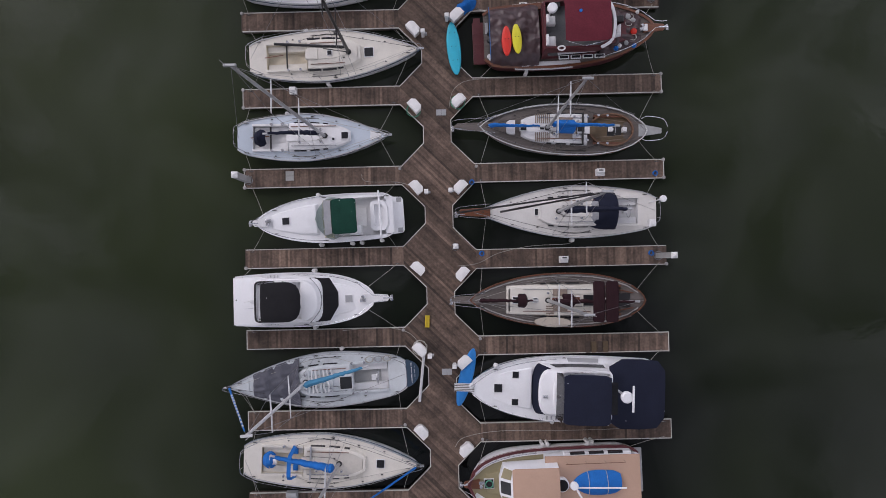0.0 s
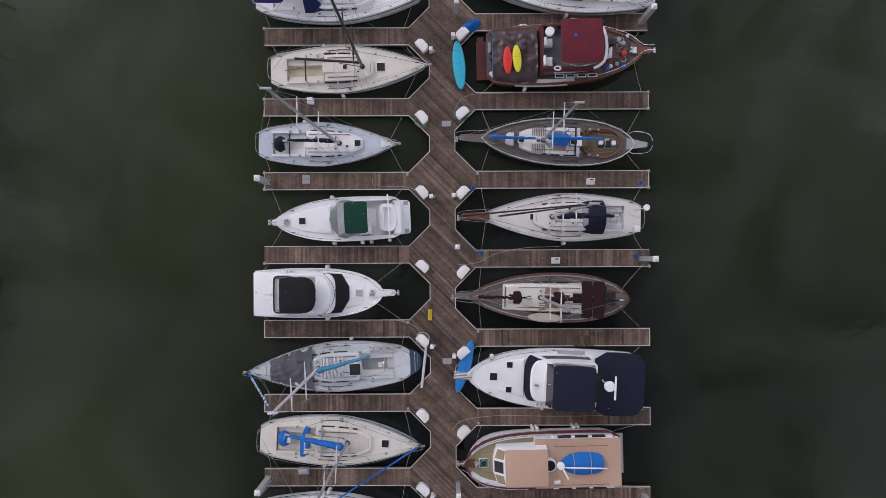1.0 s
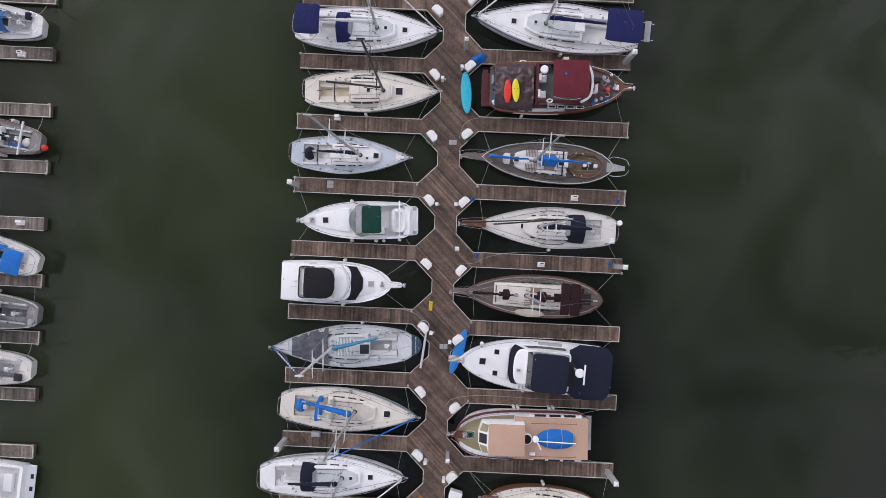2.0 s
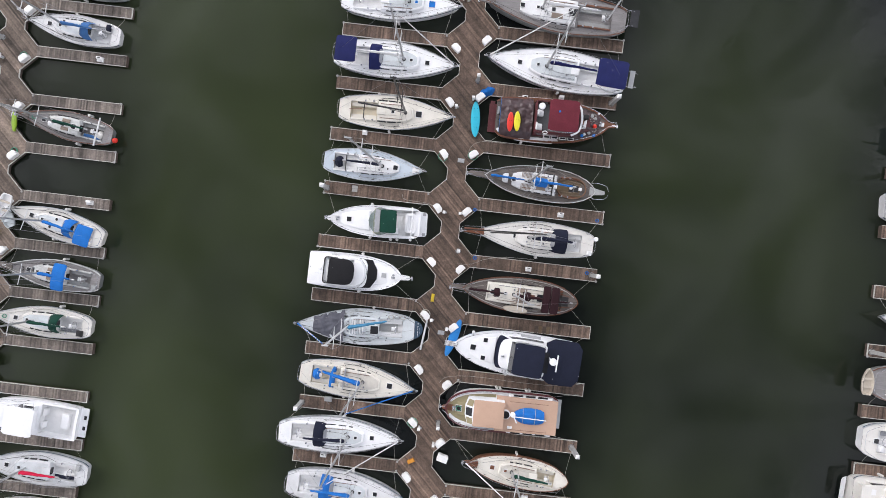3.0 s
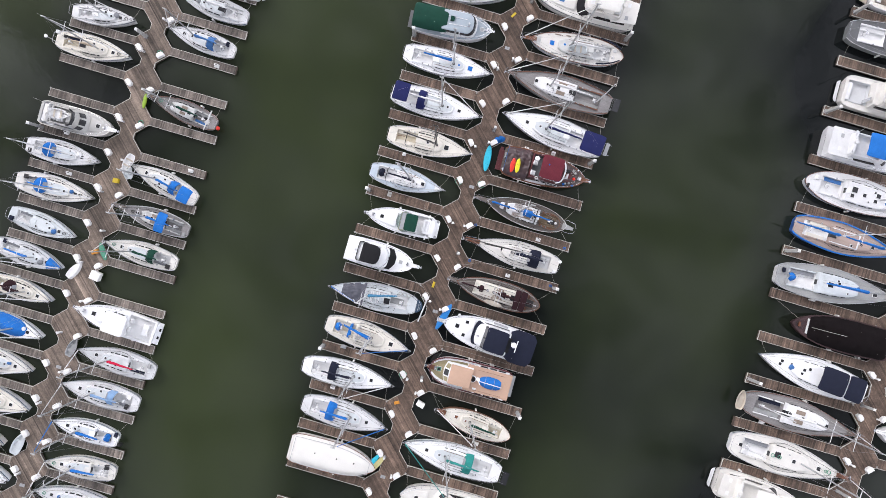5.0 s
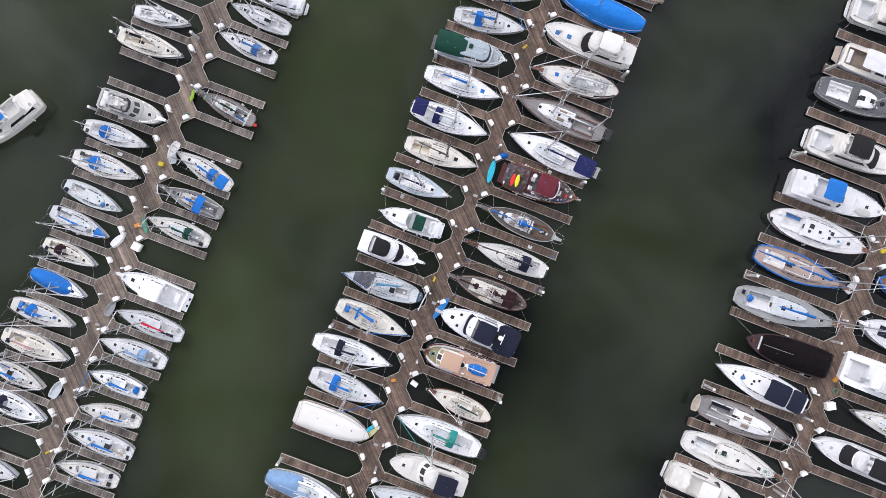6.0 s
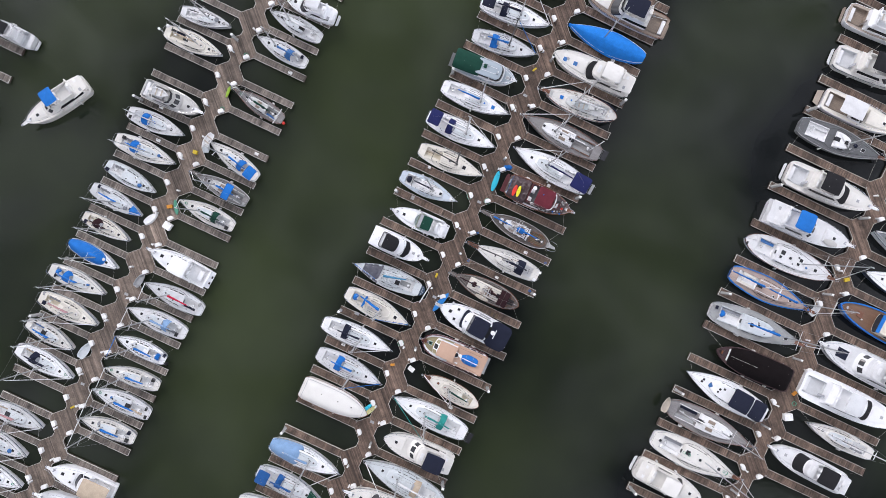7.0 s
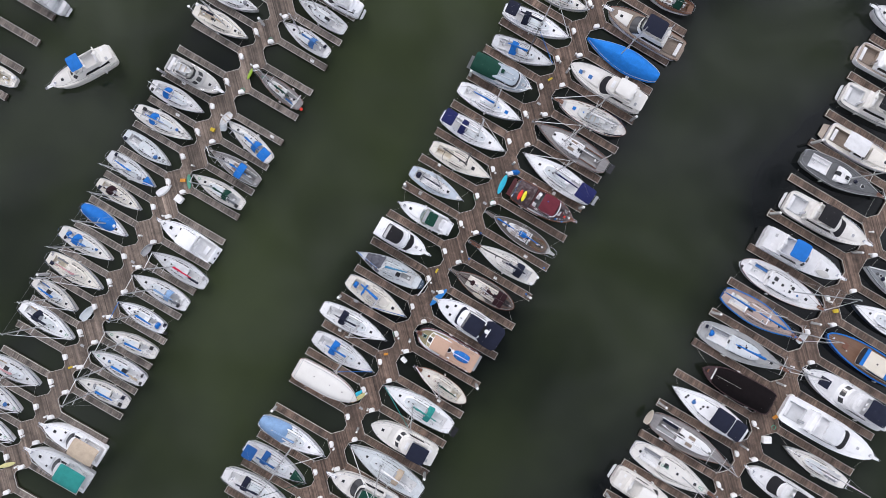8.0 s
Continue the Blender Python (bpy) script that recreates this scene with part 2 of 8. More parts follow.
def water_material():
    m = bpy.data.materials.new("harbour_water")
    m.use_nodes = True
    n, l = m.node_tree.nodes, m.node_tree.links
    b = n["Principled BSDF"]
    b.inputs["Roughness"].default_value, b.inputs["IOR"].default_value = 0.03, 1.33
    co = n.new("ShaderNodeTexCoord")
    silt = n.new("ShaderNodeTexNoise")
    silt.inputs["Scale"].default_value, silt.inputs["Detail"].default_value, silt.inputs["Roughness"].default_value = 0.022, 4, 0.5
    drift = n.new("ShaderNodeMapping")
    drift.inputs["Location"].default_value = (37.0, -61.0, 5.0)
    l.new(co.outputs["Object"], drift.inputs["Vector"])
    l.new(drift.outputs[0], silt.inputs["Vector"])
    ramp = n.new("ShaderNodeValToRGB")
    ramp.color_ramp.elements[0].position, ramp.color_ramp.elements[0].color = 0.28, (0.0056, 0.0072, 0.0076, 1)
    ramp.color_ramp.elements[1].position, ramp.color_ramp.elements[1].color = 0.72, (0.0340, 0.0455, 0.0205, 1)
    # more silt is stirred up in the western fairway, least in the north-east
    sep, west, both = n.new("ShaderNodeSeparateXYZ"), n.new("ShaderNodeMapRange"), n.new("ShaderNodeMath")
    south, clear, silt_and_shade = n.new("ShaderNodeMapRange"), n.new("ShaderNodeMath"), n.new("ShaderNodeMath")
    west.inputs["From Min"].default_value, west.inputs["From Max"].default_value = -20, 24
    west.inputs["To Min"].default_value, west.inputs["To Max"].default_value = 0.0, 1.0
    south.inputs["From Min"].default_value, south.inputs["From Max"].default_value = -2, 32
    south.inputs["To Min"].default_value, south.inputs["To Max"].default_value = -0.145, -0.33
    for axis, node in (("X", west), ("Y", south)):
        node.interpolation_type = "SMOOTHSTEP"
        l.new(sep.outputs[axis], node.inputs["Value"])
    l.new(co.outputs["Object"], sep.inputs[0])
    clear.operation = "MULTIPLY"
    l.new(west.outputs[0], clear.inputs[0])
    l.new(south.outputs[0], clear.inputs[1])
    # shade among the berths, painted into the water colour: darker there, lighter along fairways
    lane, reach, berth_shade = n.new("ShaderNodeMapRange"), n.new("ShaderNodeValToRGB"), n.new("ShaderNodeMath")
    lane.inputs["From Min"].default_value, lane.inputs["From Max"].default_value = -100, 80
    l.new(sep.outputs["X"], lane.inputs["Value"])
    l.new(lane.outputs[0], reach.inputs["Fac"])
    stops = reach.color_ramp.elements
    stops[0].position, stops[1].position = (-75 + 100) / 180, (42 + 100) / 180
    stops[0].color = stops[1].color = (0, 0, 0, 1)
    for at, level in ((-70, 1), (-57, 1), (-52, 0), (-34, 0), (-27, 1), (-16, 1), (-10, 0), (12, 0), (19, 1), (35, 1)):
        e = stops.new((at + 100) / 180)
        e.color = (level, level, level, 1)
    berth_shade.operation = "MULTIPLY_ADD"
    berth_shade.inputs[1].default_value, berth_shade.inputs[2].default_value = 0.13, -0.03
    l.new(reach.outputs["Color"], berth_shade.inputs[0])
    l.new(berth_shade.outputs[0], silt_and_shade.inputs[1])
    l.new(clear.outputs[0], silt_and_shade.inputs[0])
    l.new(silt.outputs["Fac"], both.inputs[0])
    l.new(silt_and_shade.outputs[0], both.inputs[1])
    l.new(both.outputs[0], ramp.inputs["Fac"])
    l.new(ramp.outputs["Color"], b.inputs["Base Color"])
    rip = n.new("ShaderNodeTexNoise")
    rip.inputs["Scale"].default_value, rip.inputs["Detail"].default_value = 1.1, 3
    l.new(co.outputs["Object"], rip.inputs["Vector"])
    bp = n.new("ShaderNodeBump")
    bp.inputs["Strength"].default_value, bp.inputs["Distance"].default_value = 0.15, 0.05
    l.new(rip.outputs["Fac"], bp.inputs["Height"])
    l.new(bp.outputs[0], b.inputs["Normal"])
    return m


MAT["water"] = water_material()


# ---- mesh building ----
def offset(line, d):
    """A closed counter-clockwise outline moved inwards by d."""
    out, n = [], len(line)
    for i in range(n):
        p, a, c = Vector(line[i][:2]), Vector(line[i - 1][:2]), Vector(line[(i + 1) % n][:2])
        u, w = p - a, c - p
        u = u.normalized() if u.length > 1e-6 else Vector((1, 0))
        w = w.normalized() if w.length > 1e-6 else u
        nu, nw = Vector((-u.y, u.x)), Vector((-w.y, w.x))
        k = nu + nw
        k = k / max(0.6, k.dot(k) / 2) if k.length > 1e-6 else nu
        out.append((p.x + k.x * d, p.y + k.y * d))
    return out


def spline(pts, n):
    """A smooth line of n steps per leg through the points."""
    pts = [Vector(p) for p in pts]
    if len(pts) < 3:
        return pts
    out = []
    for i in range(len(pts) - 1):
        a, b, c, d = pts[max(i - 1, 0)], pts[i], pts[i + 1], pts[min(i + 2, len(pts) - 1)]
        for k in range(n):
            t = k / n
            out.append(0.5 * (2 * b + (c - a) * t + (2 * a - 5 * b + 4 * c - d) * t * t + (3 * b - a - 3 * c + d) * t ** 3))
    return out + [pts[-1]]


def capsule(x0, x1, half, nose, tail=0.0, n=7):
    """An outline with a rounded front, and a rounded back where tail is given."""
    out = []
    if tail:
        out += [(x0 + tail - tail * math.cos(radians(90 * i / n)), -half * math.sin(radians(90 * i / n)) * 0.25 - half * 0.75) for i in range(n)]
    else:
        out.append((x0, -half))
    out += [(x1 - nose + nose * math.sin(radians(90 * i / n)), -half * math.cos(radians(90 * i / n)) ** 0.7) for i in range(n)]
    return out + [(x1, 0.0)] + [(x, -y) for x, y in reversed(out)]


def fine(rows, k):
    """Rows of numbers with k - 1 more laid evenly between each two."""
    out = []
    for a, b in zip(rows, rows[1:]):
        out += [tuple(p + (q - p) * i / k for p, q in zip(a, b)) for i in range(k)]
    return out + [rows[-1]]


class Geo:
    """A growing list of corners and faces."""

    def __init__(self):
        self.v, self.f, self.tone = [], [], []

    def add(self, verts, faces, tone=1.0):
        n = len(self.v)
        self.v += [tuple(p) for p in verts]
        self.f += [[i + n for i in f] for f in faces]
        self.tone += [tone] * len(faces)
        return self

    def loft(self, rings, closed=True, cap0=False, cap1=False):
        n, faces = len(rings[0]), []
        verts = [p for r in rings for p in r]
        for i in range(len(rings) - 1):
            for k in range(n if closed else n - 1):
                a, b = i * n + k, i * n + (k + 1) % n
                faces.append((a, b, b + n, a + n))
        if cap0:
            faces.append(tuple(reversed(range(n))))
        if cap1:
            faces.append(tuple(range((len(rings) - 1) * n, len(rings) * n)))
        return self.add(verts, faces)

    def prism(self, line, z0, z1, bevel=0.0, taper=0.0, floor=True):
        top = offset(line, taper) if taper else line
        rings = [[(x, y, z0) for x, y in line], [(x, y, z1 - bevel) for x, y in top]]
        if bevel:
            rings.append([(x, y, z1 - bevel * 0.3) for x, y in offset(top, bevel * 0.3)])
            rings.append([(x, y, z1) for x, y in offset(top, bevel)])
        return self.loft(rings, True, floor, True)

    def box(self, x0, x1, y0, y1, z0, z1, bevel=0.0):
        return self.prism([(x0, y0), (x1, y0), (x1, y1), (x0, y1)], z0, z1, bevel)

    def bowl(self, line, z0, z1, thick, zin, taper=0.0):
        top = offset(line, taper)
        inner = offset(top, thick)
        return self.loft([[(x, y, z0) for x, y in line], [(x, y, z1) for x, y in top], [(x, y, z1) for x, y in inner],
                          [(x, y, zin) for x, y in inner]], True, True, True)

    def cyl(self, x, y, z0, z1, r, n=12, r1=None, bevel=0.0):
        r1 = r if r1 is None else r1
        c = [(math.cos(2 * math.pi * k / n), math.sin(2 * math.pi * k / n)) for k in range(n)]
        rings = [[(x + r * a, y + r * b, z0) for a, b in c], [(x + r1 * a, y + r1 * b, z1 - bevel) for a, b in c]]
        if bevel:
            rings.append([(x + (r1 - bevel) * a, y + (r1 - bevel) * b, z1) for a, b in c])
        return self.loft(rings, True, True, True)

    def tube(self, pts, r, n=5, r1=None):
        pts = [Vector(p) for p in pts]
        rings, m = [], len(pts)
        for i, p in enumerate(pts):
            d = (pts[min(i + 1, m - 1)] - pts[max(i - 1, 0)])
            d = d.normalized() if d.length > 1e-6 else Vector((1, 0, 0))
            side = d.cross(Vector((0, 0, 1)))
            side = side.normalized() if side.length > 1e-3 else Vector((1, 0, 0))
            up = side.cross(d)
            rr = r if r1 is None else r + (r1 - r) * i / (m - 1)
            rings.append([p + rr * (math.cos(2 * math.pi * k / n) * side + math.sin(2 * math.pi * k / n) * up) for k in range(n)])
        return self.loft(rings, True, True, True)

    def ribbon(self, pts, w, h):
        """A bar of width w and height h, its foot along the points."""
        pts, rings, m = [Vector(p) for p in pts], [], len(pts)
        for i, p in enumerate(pts):
            d = pts[min(i + 1, m - 1)] - pts[max(i - 1, 0)]
            s = Vector((-d.y, d.x, 0))
            s = s.normalized() * w / 2 if s.length > 1e-6 else Vector((0, w / 2, 0))
            if 0 < i < m - 1:
                e = (pts[i + 1] - p).normalized().dot((p - pts[i - 1]).normalized())
                s = s / max(0.7, math.sqrt(max(0.0, (1 + e) / 2)))
            u = Vector((0, 0, h))
            rings.append([p - s, p + s, p + s + u, p - s + u])
        return self.loft(rings, True, True, True)

    def dome(self, x, y, z, r, h, n=12, k=4):
        rings = []
        for i in range(k + 1):
            a = math.pi / 2 * i / k * 0.97
            rings.append([(x + r * math.cos(a) * math.cos(2 * math.pi * j / n), y + r * math.cos(a) * math.sin(2 * math.pi * j / n), z + h * math.sin(a)) for j in range(n)])
        return self.loft(rings, True, True, True)

    def arch(self, rows, n=10, thick=0.03, power=3.0, rumple=0.0):
        """A canvas shell over rows of (x, half width, foot height, crown height)."""
        up, low = [], []
        for x, w, z0, z1 in rows:
            u = [(x, w * (2 * k / n - 1), z0 + (z1 - z0) * (1 - abs(2 * k / n - 1) ** power)) for k in range(n + 1)]
            if rumple:
                u = [(p[0], p[1], p[2] + rumple * (noise.noise((p[0] * 2.3 + z1, p[1] * 2.9, w)) + 0.3 * noise.noise((p[0] * 6.1, p[1] * 5.3, z1)) - 1.2 * abs(noise.noise((p[0] * 1.7 + p[1] * 0.9, p[1] * 1.1, 4.2))))) for p in u]
            up.append(u)
            low.append([(p[0], p[1] * 0.985, p[2] - thick) for p in u])
        self.loft(up, False)
        self.loft([list(reversed(r)) for r in low], False)
        for a, b in ((up[0], low[0]), (low[-1], up[-1])):
            self.loft([list(reversed(a)), list(reversed(b))], False)
        for e in (0, -1):
            self.loft([[r[e] for r in up], [r[e] for r in low]], False)
        return self


def mesh_of(name, g, mat, smooth=False):
    me = bpy.data.meshes.new(name)
    if name == "deck":
        spot = {}
        to = [spot.setdefault(tuple(round(c, 3) for c in p), len(spot)) for p in g.v]
        g.v, g.f = list(spot), [[to[i] for i in f] for f in g.f]
    me.from_pydata(g.v, [], g.f)
    me.materials.append(mat)
    if smooth:
        me.shade_smooth()
        me.set_sharp_from_angle(angle=radians(38))
    if any(t != 1.0 for t in g.tone):
        at = me.attributes.new("tone", "FLOAT", "FACE")
        at.data.foreach_set("value", g.tone)
    return me


# each moored boat has its own shade of white
PAINT = ["white"]
SHADES = ("white_dull", "white_warm", "white", "white_grey", "white_dull", "white", "white_warm")
COUNT = [0]


def part(name, g, mat, parent, label="", smooth=False):
    if mat == "white":
        mat = PAINT[0]
    ob = new(name, mesh_of(name, g, MAT[mat] if isinstance(mat, str) else mat, smooth))
    ob.parent = parent
    if label:
        ob["label"] = label
    return ob


def shared(name, me, parent, m):
    ob = new(name, me)
    ob.parent = parent
    ob.matrix_basis = m
    return ob


def thing(name, m, label, category, group="", kind=""):
    ob = new(name)
    ob.matrix_basis = m
    if group == "moored boats":
        COUNT[0] += 1
        PAINT[0] = "white" if abs(m.translation.x) < 20 and -24 < m.translation.y < 16 else ("white_dull", "white", "white_warm")[COUNT[0] % 3] if m.translation.x > 30 else SHADES[COUNT[0] % 7]
    return tagged(ob, label, category, group, kind)


STANCHION = mesh_of("stanchion", Geo().cyl(0, 0, 0, 0.62, 0.014, 5), MAT["steel"])
WINCH = mesh_of("winch", Geo().cyl(0, 0, 0, 0.12, 0.085, 12, 0.065).cyl(0, 0, 0.12, 0.16, 0.08, 12, bevel=0.015), MAT["steel"], True)
CLEAT = mesh_of("cleat", Geo().box(-0.05, 0.05, -0.025, 0.025, 0, 0.05).tube([(-0.14, 0, 0.05), (-0.06, 0, 0.065), (0.06, 0, 0.065), (0.14, 0, 0.05)], 0.02), MAT["dark_metal"], True)
FENDER = mesh_of("fender", Geo().tube([(0, 0, 0.7), (0, 0, 0.66), (0, 0, 0.6), (0, 0, 0.05), (0, 0, 0.0)], 0.12, 10).tube([(0, 0, 0.7), (0, 0, 1.05)], 0.012), MAT["fender"], True)
FITTING = mesh_of("deck_fitting", Geo().box(-0.06, 0.06, -0.025, 0.025, 0, 0.04, 0.015).cyl(0, 0, 0.04, 0.08, 0.03, 8), MAT["black_paint"])


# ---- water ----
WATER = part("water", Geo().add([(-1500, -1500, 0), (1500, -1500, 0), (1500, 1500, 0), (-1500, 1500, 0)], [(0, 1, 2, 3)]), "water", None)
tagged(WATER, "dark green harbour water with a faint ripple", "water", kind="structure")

# ---- docks ----
DECK = 0.45


def clip(poly, a, b, c):
    """The part of a convex polygon where a x + b y <= c."""
    out = []
    for i in range(len(poly)):
        p, q = poly[i - 1], poly[i]
        dp, dq = a * p[0] + b * p[1] - c, a * q[0] + b * q[1] - c
        if (dp <= 0) != (dq <= 0):
            t = dp / (dp - dq)
            out.append((p[0] + t * (q[0] - p[0]), p[1] + t * (q[1] - p[1])))
        if dq <= 0:
            out.append(q)
    return out


def strip_tone(k, seed):
    r = random.Random(k * 7919 + seed)
    t = r.uniform(0.62, 1.26) * (1 + 0.6 * noise.noise((k * 0.11, seed * 1.7, 0.3)))
    return t * (1.4 if r.random() < 0.07 else 1.0) * (0.62 if r.random() < 0.08 else 1.0)


def lay_planks(g, outline, angle, seed, width=0.14, gap=0.005):
    """Planks at that angle, cut to a convex outline."""
    a = radians(angle)
    nx, ny = -math.sin(a), math.cos(a)
    ks = [nx * x + ny * y for x, y in outline]
    for k in range(math.floor(min(ks) / width), math.ceil(max(ks) / width) + 1):
        p = clip(clip(outline, nx, ny, (k + 1) * width - gap), -nx, -ny, -k * width)
        if len(p) < 3:
            continue
        n, z = len(p), DECK + 0.003 * math.sin(k * 2.3)
        g.add([(x, y, DECK - 0.05) for x, y in p] + [(x, y, z) for x, y in p],
              [tuple(range(n, 2 * n))] + [(i, (i + 1) % n, n + (i + 1) % n, n + i) for i in range(n)], strip_tone(k, seed))


def pier(xc, y0, y1, sides, half, wide, seed):
    """A floating walkway with gussets and finger piers. sides: (end x, finger foot edges)."""
    dock = thing("floating_dock", pose(0, 0, 0), "weathered brown timber walkway with pale rubbing strips", "dock", kind="structure")
    g, f = Geo(), Geo()
    rect = [(xc - half, y0), (xc + half, y0), (xc + half, y1), (xc - half, y1)]
    lay_planks(g, rect, -45, seed)
    f.box(xc - half + 0.02, xc + half - 0.02, y0, y1, -0.2, DECK - 0.04)
    ch = 1.42
    gussets = []
    for end, edges in sides:
        s = 1 if end > xc else -1
        for e in edges:
            q = [(xc + s * half, e - ch), (xc + s * (half + ch), e), (xc + s * (half + ch), e + wide), (xc + s * half, e + wide + ch)]
            q = q if s > 0 else q[::-1]
            lay_planks(g, q, -45, seed)
            f.prism(offset(q, 0.02), -0.2, DECK - 0.04)
    part("float", f, "dock_frame", dock)
    tagged(part("planking", g, "plank" if seed in (1, 3) else "plank_tan", dock), kind="stuff")
    for end, edges in sides:
        s = 1 if end > xc else -1
        for k, e in enumerate(edges):
            fp = thing("finger_pier", pose(0, 0, 0), "narrow timber finger pier with pale edge strips", "finger pier", "finger piers")
            xa, xb = xc + s * (half + ch), end
            lo, hi = min(xa, xb), max(xa, xb)
            part("float", Geo().box(lo, hi, e + 0.02, e + wide - 0.02, -0.2, DECK - 0.04), "dock_frame", fp)
            pg = Geo()
            lay_planks(pg, [(lo, e + 0.03), (hi, e + 0.03), (hi, e + wide - 0.03), (lo, e + wide - 0.03)], 90, seed + k * 31 + 5)
            tagged(part("planking", pg, "plank" if seed in (1, 3) else "plank_grey", fp), kind="stuff")
            z = DECK - 0.1
            tw = 0.048
            part("edge_strip", Geo().ribbon([(xb - s * 0.02, e, z), (xa, e, z), (xc + s * half, e - ch, z)], tw, 0.125), "trim", fp)
            part("edge_strip", Geo().ribbon([(xb - s * 0.02, e + wide, z), (xa, e + wide, z), (xc + s * half, e + wide + ch, z)], tw, 0.125), "trim", fp)
            part("end_strip", Geo().ribbon([(xb, e - 0.03, z), (xb, e + wide + 0.03, z)], tw, 0.12), "trim" if k % 3 else "dock_frame", fp)
            for cx in (xb - s * 0.45, xa + s * 0.4):
                for cy in ((e + 0.13) if cx == xa + s * 0.4 else (e + wide - 0.13),):
                    shared("cleat", CLEAT, fp, pose(cx, cy, DECK))
            r = random.Random(k * 17 + seed)
            for cy in (e + 0.02, e + wide - 0.02):
                if r.random() < (0.55 if abs(xc) < 20 else 0.3):
                    part("corner_wheel", Geo().cyl(xb - s * 0.02, cy, DECK - 0.02, DECK + 0.1, 0.11, 14, bevel=0.03), "wheel_grey", fp, smooth=True)
            for cy, side in ((e + 0.16, -1), (e + wide - 0.16, 1)):
                if r.random() < 0.35:
                    part("corner_wheel", Geo().cyl(xa + s * 0.12, cy, DECK - 0.02, DECK + 0.07, 0.10, 12, bevel=0.03), "wheel_grey", fp, smooth=True)
            # walkway edge between this finger's gusset and the next
            nxt = min([q for q in edges if q > e + 0.1], default=None)
            top = (nxt - ch) if nxt is not None else y1
            if top > e + wide + ch + 0.05:
                part("walkway_edge_strip", Geo().ribbon([(xc + s * half, e + wide + ch, z), (xc + s * half, top, z)], tw, 0.125), "trim", fp)
    return dock


CW = [(0.0 - 5.07 * k) if k >= -1 else (-0.2 - 5.07 * k) for k in range(-8, 12)]
CE = [0.05 - 5.42 * k for k in range(-8, 11)]
WE = [0.55 - 4.56 * k for k in range(-5, 17)]
WW = [0.62 - 4.56 * k for k in range(-4, 17)]
EW = [58.2, 51.2, 44.2, 38.8, 32.3, 25.7, 19.35, 13.1, 7.4, 1.8, -3.85, -9.4, -15.1, -20.6, -26.2]
EE = [29.2, 22.6, 16.3, 9.35, 3.05, -3.55, -8.7, -15.2, -21.6]
pier(-0.08, -58, 48, ((-12.3, CW), (14.1, CE)), 0.87, 1.17, 1)
pier(-43.1, -76, 26, ((-32.25, WE), (-53.8, WW)), 0.9, 1.0, 2)
pier(56.6, -30, 66, ((40.15, EW), (73.0, EE)), 1.0, 1.2, 3)
pier(-84.0, -30, 14, ((-73.0, [-5.2, -9.9, -14.9, -19.8]),), 0.9, 1.1, 4)


def dock_box(x, y, turn, w=0.86, d=0.54, h=0.56):
    """A fibreglass locker with a sloped lid and cut corners."""
    b = thing("dock_box", pose(x, y, DECK, 0, 0, turn), "white fibreglass dock locker standing on the walkway", "dock box", "dock boxes")
    c = 0.17
    line = [(-w / 2, -d / 2), (w / 2, -d / 2), (w / 2, d / 2 - c), (w / 2 - c, d / 2), (-w / 2 + c, d / 2), (-w / 2, d / 2 - c)]
    part("body", Geo().prism(line, 0, h * 0.8, 0.02), "box_white", b)
    part("lid", Geo().prism(offset(line, -0.025), h * 0.8 + 0.004, h, 0.05), "box_white", b, smooth=True)
    return b


def pedestal(x, y, turn=0):
    p = thing("power_pedestal", pose(x, y, DECK, 0, 0, turn), "small white shore power post on the walkway", "power post", "power posts")
    part("post", Geo().box(-0.1, 0.1, -0.1, 0.1, 0, 0.85, 0.02), "box_white", p)
    part("cap", Geo().box(-0.13, 0.13, -0.13, 0.13, 0.85, 1.0, 0.05), "box_white", p)
    part("meter", Geo().box(-0.07, 0.07, -0.25, -0.1, 0.2, 0.5, 0.02), "grey_plastic", p)


def pile(x, y, h=3.4, r=0.17):
    p = thing("mooring_pile", pose(x, y, 0), "square concrete mooring pile with a pale cap", "pile", "mooring piles")
    part("shaft", Geo().box(-r, r, -r, r, -0.5, h, 0.02), "concrete", p)
    part("cap", Geo().loft([[(-r * 1.1, -r * 1.1, h), (r * 1.1, -r * 1.1, h), (r * 1.1, r * 1.1, h), (-r * 1.1, r * 1.1, h)],
                            [(-0.02, -0.02, h + 0.18), (0.02, -0.02, h + 0.18), (0.02, 0.02, h + 0.18), (-0.02, 0.02, h + 0.18)]], True, True, True), "box_white", p)
    ring = [(1.7 * r * math.cos(a * math.pi / 4), 1.7 * r * math.sin(a * math.pi / 4), DECK + 0.04) for a in range(9)]
    part("guide_ring", Geo().tube(ring, 0.03), "steel", p)


def furnish(xc, half, edges, s, seed, drop=1.0):
    r = random.Random(seed)
    for k, e in enumerate(edges):
        if r.random() < drop:
            dock_box(xc + s * (half + 0.48), e - (0.34 if s > 0 else 0.18) + r.uniform(-0.06, 0.06), (45 if s > 0 else -45) + r.uniform(-5, 5))
        if k % 2 == 0:
            pedestal(xc + s * (half - 0.12), e - 0.55, 90)


